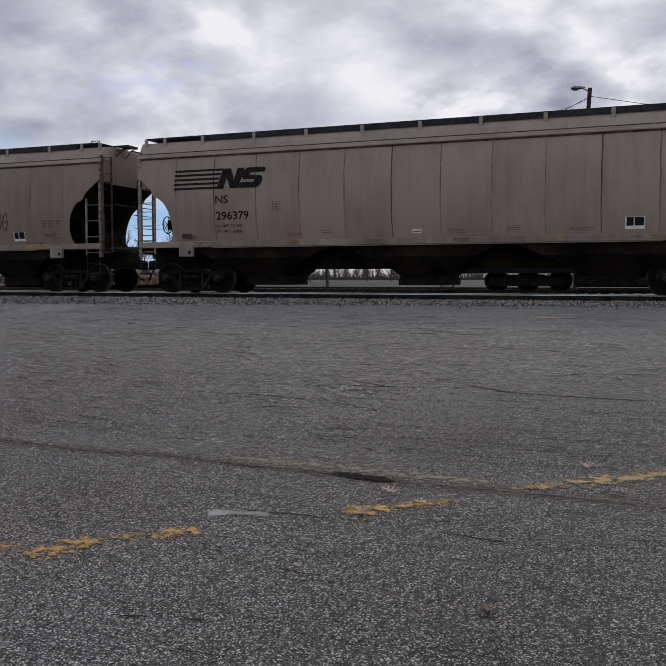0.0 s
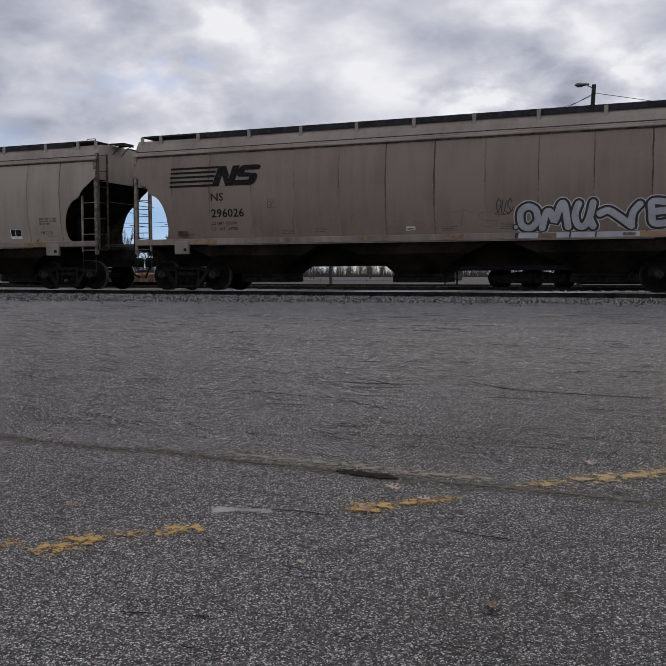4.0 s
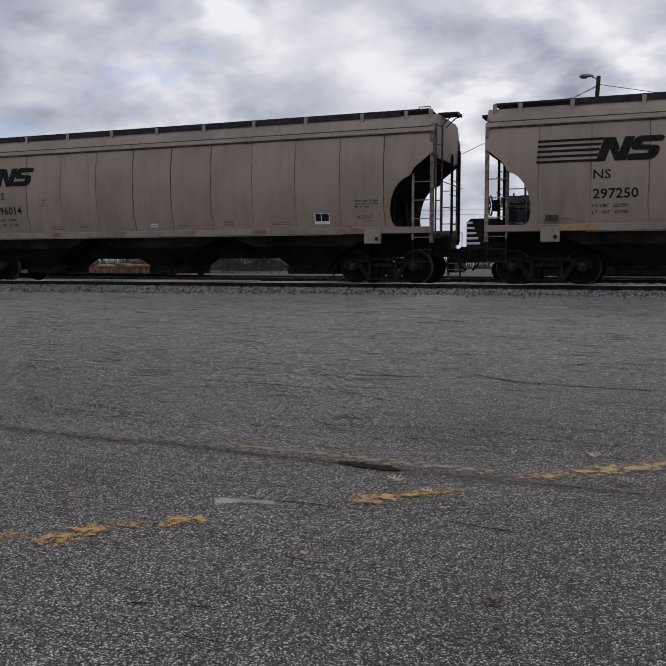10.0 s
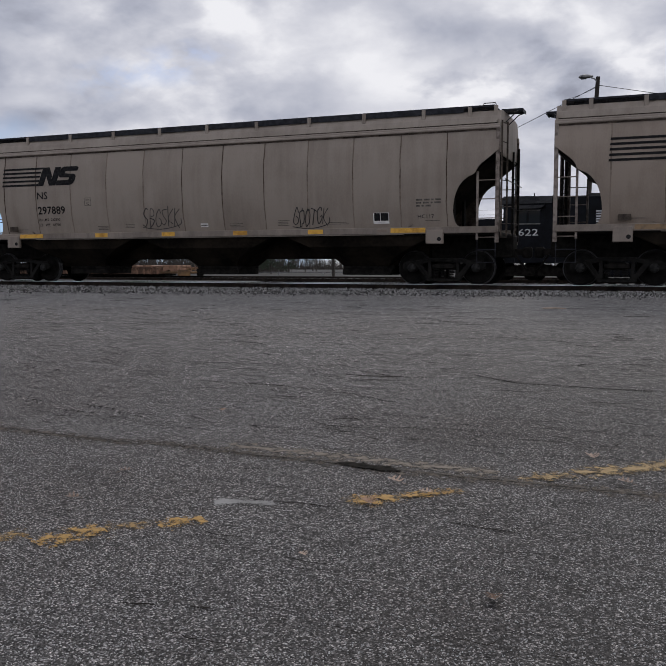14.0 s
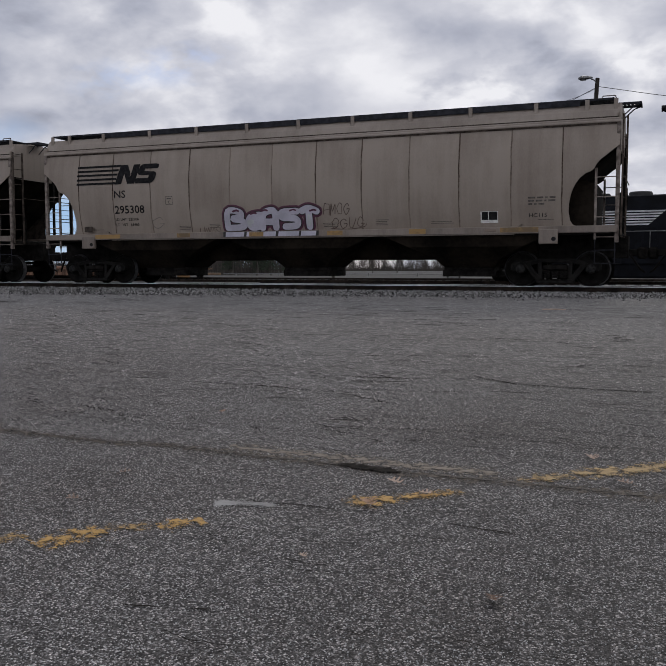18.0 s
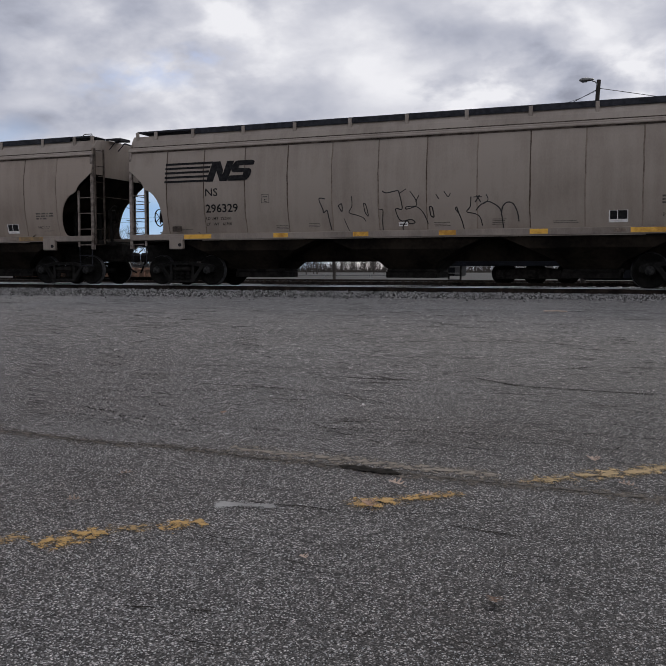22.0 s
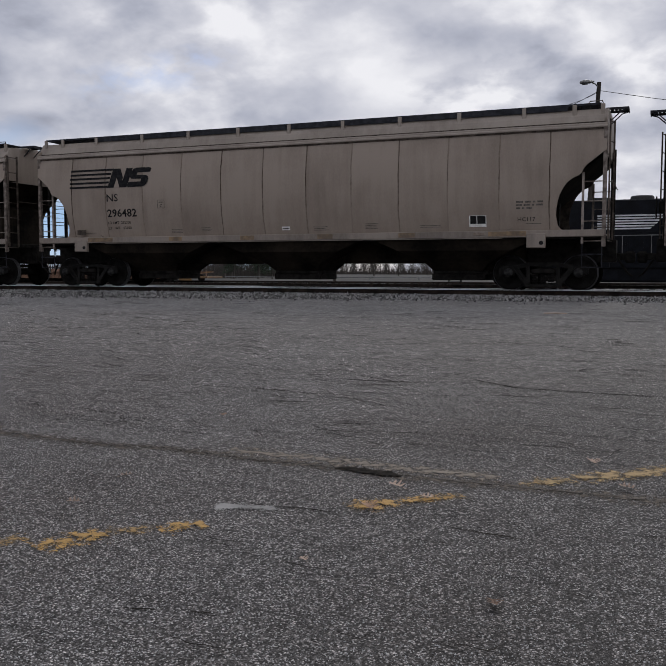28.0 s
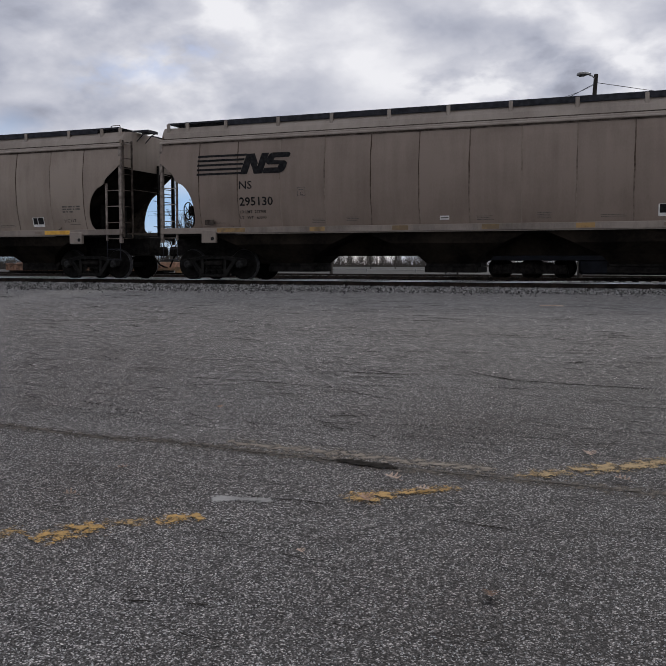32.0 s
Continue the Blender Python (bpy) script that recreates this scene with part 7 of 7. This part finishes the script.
    strokes("graffiti_tag", [smooth_line([(6.26, 2.46), (6.09, 2.47), (6.19, 2.18), (6.21, 2.08), (6.31, 2.14), (6.35, 1.94), (6.41, 1.61)]), smooth_line([(6.64, 2.26), (6.74, 2.31), (6.74, 2.10), (6.64, 2.26)]), smooth_line([(7.03, 2.50), (7.03, 2.24), (6.94, 2.07), (7.16, 1.99), (7.33, 1.92), (7.40, 1.82)]), smooth_line([(6.79, 1.90), (6.93, 1.53)]), smooth_line([(7.36, 2.30), (7.42, 2.27), (7.48, 1.96), (7.39, 2.08), (7.36, 2.30)]), smooth_line([(7.80, 2.12), (7.89, 2.11), (7.87, 1.81), (7.87, 1.51)]), smooth_line([(7.89, 2.62), (8.01, 2.57), (8.30, 2.62), (8.35, 2.54), (8.40, 2.32), (8.41, 2.12), (8.24, 2.13), (8.36, 1.82), (8.65, 1.84), (8.75, 1.76), (8.61, 1.73), (8.53, 1.82), (8.42, 1.65), (8.44, 1.53)]), smooth_line([(8.35, 2.54), (8.53, 2.66)]), smooth_line([(8.64, 2.59), (8.79, 2.36), (8.79, 2.20), (8.53, 2.12), (8.54, 2.18), (8.79, 2.18), (8.98, 2.02), (9.10, 1.73)]), smooth_line([(8.87, 2.47), (8.79, 2.31)]), smooth_line([(9.15, 2.16), (9.22, 2.15), (9.26, 1.90), (9.18, 1.94), (9.15, 2.16)]), smooth_line([(9.33, 2.48), (9.40, 2.37)]), smooth_line([(9.54, 2.56), (9.64, 2.42), (9.70, 2.50)]), smooth_line([(9.90, 1.99), (9.83, 2.09), (9.86, 2.14), (9.90, 2.02), (9.99, 1.77), (10.04, 1.55)]), smooth_line([(10.23, 2.39), (10.21, 2.15), (10.12, 2.01), (10.31, 1.96), (10.45, 1.87), (10.51, 1.65)]), smooth_line([(10.30, 2.39), (10.50, 2.39)]), smooth_line([(10.38, 2.42), (10.47, 2.26)]), smooth_line([(10.44, 2.42), (10.34, 2.26)]), smooth_line([(10.36, 2.05), (10.47, 2.18), (10.64, 2.26), (10.79, 2.21), (10.95, 2.08), (11.00, 1.91), (11.04, 1.53)]), smooth_line([(10.99, 1.91), (11.03, 2.13), (11.15, 2.23), (11.29, 2.18), (11.39, 1.96), (11.42, 1.74)]), smooth_line([(10.62, 2.44), (10.66, 2.31), (10.55, 2.20)])], .024, INK, TRAIN[17], .008, "thin black scribbled graffiti", .35)
    tag(18, (6.5, 8.3, 2.1, 2.55), 5, FAINT_INK, .016, 181, False)
    tag(19, (6.55, 7.35, 2.12, 2.36), 5, INK, .03, 191, False)
    scrawl(19, "WAS", 6.62, 7.1, 1.93, 2.08, INK)
    scrawl(19, "HERE", 6.72, 7.3, 1.74, 1.89, INK)
    tag(19, (10.3, 12.65, 1.75, 2.4), 8, RED_INK, .026, 194)
    tag(19, (9.95, 10.35, 1.80, 2.0), 3, RED_INK, .018, 195, False)
    mural(21, [("big_s", 3.74, 4.86, 1.50, 2.36), ("big_m", 4.78, 5.90, 1.50, 2.34), ("loop", 5.84, 6.84, 1.50, 2.34), ("ar", 6.76, 7.80, 1.50, 2.32)], LILAC, INK, None, .24, 22, ((PINK, 3), (SKY_BLUE, 3)), rim=.05, sill=LILAC)
    tag(21, (3.14, 3.67, 1.82, 2.14), 3, INK, .024, 211, False)
    tag(23, (6.5, 7.6, 1.66, 2.33), 3, FAINT_INK, .03, 231)
    for t, a, b, z0, z1 in (("GETWELL", 3.38, 4.42, 1.96, 2.14), ("SINK", 3.44, 4.30, 1.79, 1.93), ("MONEY", 3.66, 4.50, 1.62, 1.76)):
        scrawl(24, t, a, b, z0, z1, INK)
    strokes("graffiti_tag", [smooth_line([(3.03, 1.74), (3.10, 1.64), (3.2, 1.76)]), smooth_line([(3.26, 1.58), (3.3, 1.80), (3.62, 1.76), (3.42, 1.66)])], .024, INK, TRAIN[24], .008)
    strokes("graffiti_tag", [smooth_line([(4.70, 1.60), (4.76, 1.92), (4.98, 2.10), (5.24, 2.0), (5.37, 1.72)]), smooth_line([(4.92, 2.10), (4.92, 2.42), (5.02, 2.62), (5.22, 2.70), (5.45, 2.55), (5.60, 2.20), (5.68, 1.70)]),
                             smooth_line([(4.66, 1.94), (4.50, 1.99), (4.40, 2.16), (4.50, 2.34), (4.70, 2.34), (4.84, 2.22), (4.70, 2.16), (4.62, 1.94)])], .045, INK, TRAIN[24], .008, "large black outline letters", .2)
    strokes("graffiti_tag", [smooth_line([(5.39, 2.57), (5.52, 2.42), (5.64, 2.24), (5.72, 2.15), (5.85, 2.16), (5.93, 2.30), (5.99, 2.06), (5.98, 1.93), (6.18, 1.67), (6.27, 1.53)]), smooth_line([(5.52, 2.40), (5.53, 2.53), (5.73, 2.54), (5.98, 2.51), (6.14, 2.57), (6.23, 2.47), (6.34, 2.22), (6.26, 2.14), (6.39, 2.06), (6.58, 1.78), (6.71, 1.58)]), smooth_line([(5.97, 2.52), (6.14, 2.81)]), smooth_line([(5.59, 2.28), (5.65, 2.00), (5.74, 1.65)]), smooth_line([(6.51, 2.60), (6.50, 2.40), (6.56, 2.26), (6.73, 2.26), (6.78, 2.32), (6.85, 2.12), (6.93, 1.94), (6.75, 1.91), (6.88, 1.87), (7.01, 1.98), (7.21, 2.01), (7.34, 1.83), (7.40, 1.60)]), smooth_line([(6.51, 2.60), (6.74, 2.60), (6.90, 2.55), (6.99, 2.66), (7.23, 2.58), (7.50, 2.59), (7.59, 2.37), (7.62, 2.23), (7.51, 2.21)]), smooth_line([(6.95, 2.66), (7.06, 2.52), (7.12, 2.31), (7.17, 2.20), (6.99, 2.19)]), smooth_line([(7.17, 2.20), (7.34, 2.11), (7.45, 1.93), (7.56, 1.69), (7.59, 1.58)]), smooth_line([(7.51, 2.21), (7.73, 2.19), (7.86, 2.03), (7.85, 1.76), (7.88, 1.58)]), smooth_line([(7.86, 2.00), (7.83, 2.30), (7.90, 2.43), (8.03, 2.45), (8.19, 2.36), (8.21, 2.15), (8.10, 2.02), (7.99, 2.06), (7.86, 1.95)]), smooth_line([(7.66, 1.85), (7.85, 1.88), (8.09, 1.82), (8.25, 1.68), (8.29, 1.57)]), smooth_line([(7.89, 1.82), (8.09, 1.64), (8.13, 1.58)])], .042, INK, TRAIN[24], .0085, "", .25)
    strokes("graffiti_tag", word(4.80, 5.34, 1.66, 1.98, ["zig", "arch", "kay"], .05, 24, .08) + word(4.78, 5.34, 1.60, 1.82, ["ess", "hook", "gee"], .05, 25, .08), .022, INK, TRAIN[24], .009)
    tag(24, (9.65, 10.75, 1.66, 2.04), 7, SAGE, .024, 245)
    tag(24, (9.34, 9.60, 1.68, 1.86), 2, SAGE, .018, 247, False)
    tag(24, (9.70, 10.60, 1.60, 1.80), 6, SAGE, .022, 248, False)
    strokes("graffiti_tag", [circ(10.0, 2.13, .12, .045, 14)], .02, SAGE, TRAIN[24], .008)
    tag(24, (11.10, 11.81, 1.80, 2.28), 4, SAGE, .026, 246, False)
    for k, (x, z, a, b) in enumerate(((12.00, 2.03, .08, .11), (12.45, 2.00, .07, .38), (12.90, 2.15, .11, .20), (13.43, 1.94, .09, .15), (12.28, 1.61, .31, .13), (12.66, 1.87, .12, .19), (12.91, 1.66, .28, .22), (13.25, 1.62, .27, .21))):
        disc(24, x, z, a, b, SAGE, .009 + .0006 * k)
    strokes("graffiti_outline", [smooth_line(p) for p in ([(12.29, 2.13), (12.35, 1.87), (12.43, 1.70), (12.42, 1.58)], [(12.61, 2.03), (12.77, 2.05), (12.83, 1.99), (12.83, 1.80), (12.91, 1.67), (13.02, 1.58)], [(12.83, 1.92), (13.05, 1.96), (13.16, 1.98), (13.19, 2.10)], [(12.01, 1.69), (12.21, 1.73), (12.42, 1.65), (12.77, 1.66)])]
            + [circ(12.90, 2.15, .12, .21, 16), circ(13.43, 1.94, .10, .16, 14)], .026, PALE_SAGE, TRAIN[24], .016, "pale outline of a grey-green doodle")


paint_cars()


# ---- the cars' true length: the plan above is for a body of 16.84 m, these are 17.6 m between the posts ----
LONGER = 1.04513


def lengthen_cars():
    done = set()
    for car in TRAIN:
        for ob in car.children_recursive:
            m = ob.matrix_basis.copy()
            m[0][3] *= LONGER
            ob.matrix_basis = m
            me = ob.data
            if me.name not in done and not ob.name.startswith("wheelset"):
                done.add(me.name)
                for v in me.vertices:
                    v.co.x *= LONGER
                me.update()


lengthen_cars()


# ---- what moves ----
def motions():
    rows = sorted([i * 1.0 for i in range(33)] + [17.15, 17.25, 17.35, 17.45])
    for i, car in enumerate(TRAIN):
        walk(car, [(t, pose(car_x(i, t), TRACK_Y, RAIL_Z)) for t in rows])
    # wheels roll without slipping; all wheelsets of one end of a truck turn alike
    frames = [i / 30 for i in range(961)]
    for end in (-1, 1):
        sets = [w for car in TRAIN for t in car.children if t.name.startswith("truck") for w in t.children if w.name.startswith("wheelset") and w.location.x * end > 0]
        walk(sets[0], [(t, pose(.899 * end, 0, .457) @ Matrix.Rotation((car_x(0, t) - car_x(0, 0)) / .457, 4, "Y")) for t in frames])
        keys = sets[0].animation_data
        for w in sets[1:]:
            w.rotation_mode = "QUATERNION"
            own = w.animation_data_create()
            own.action = keys.action
            own.action_slot = keys.action_slot


motions()
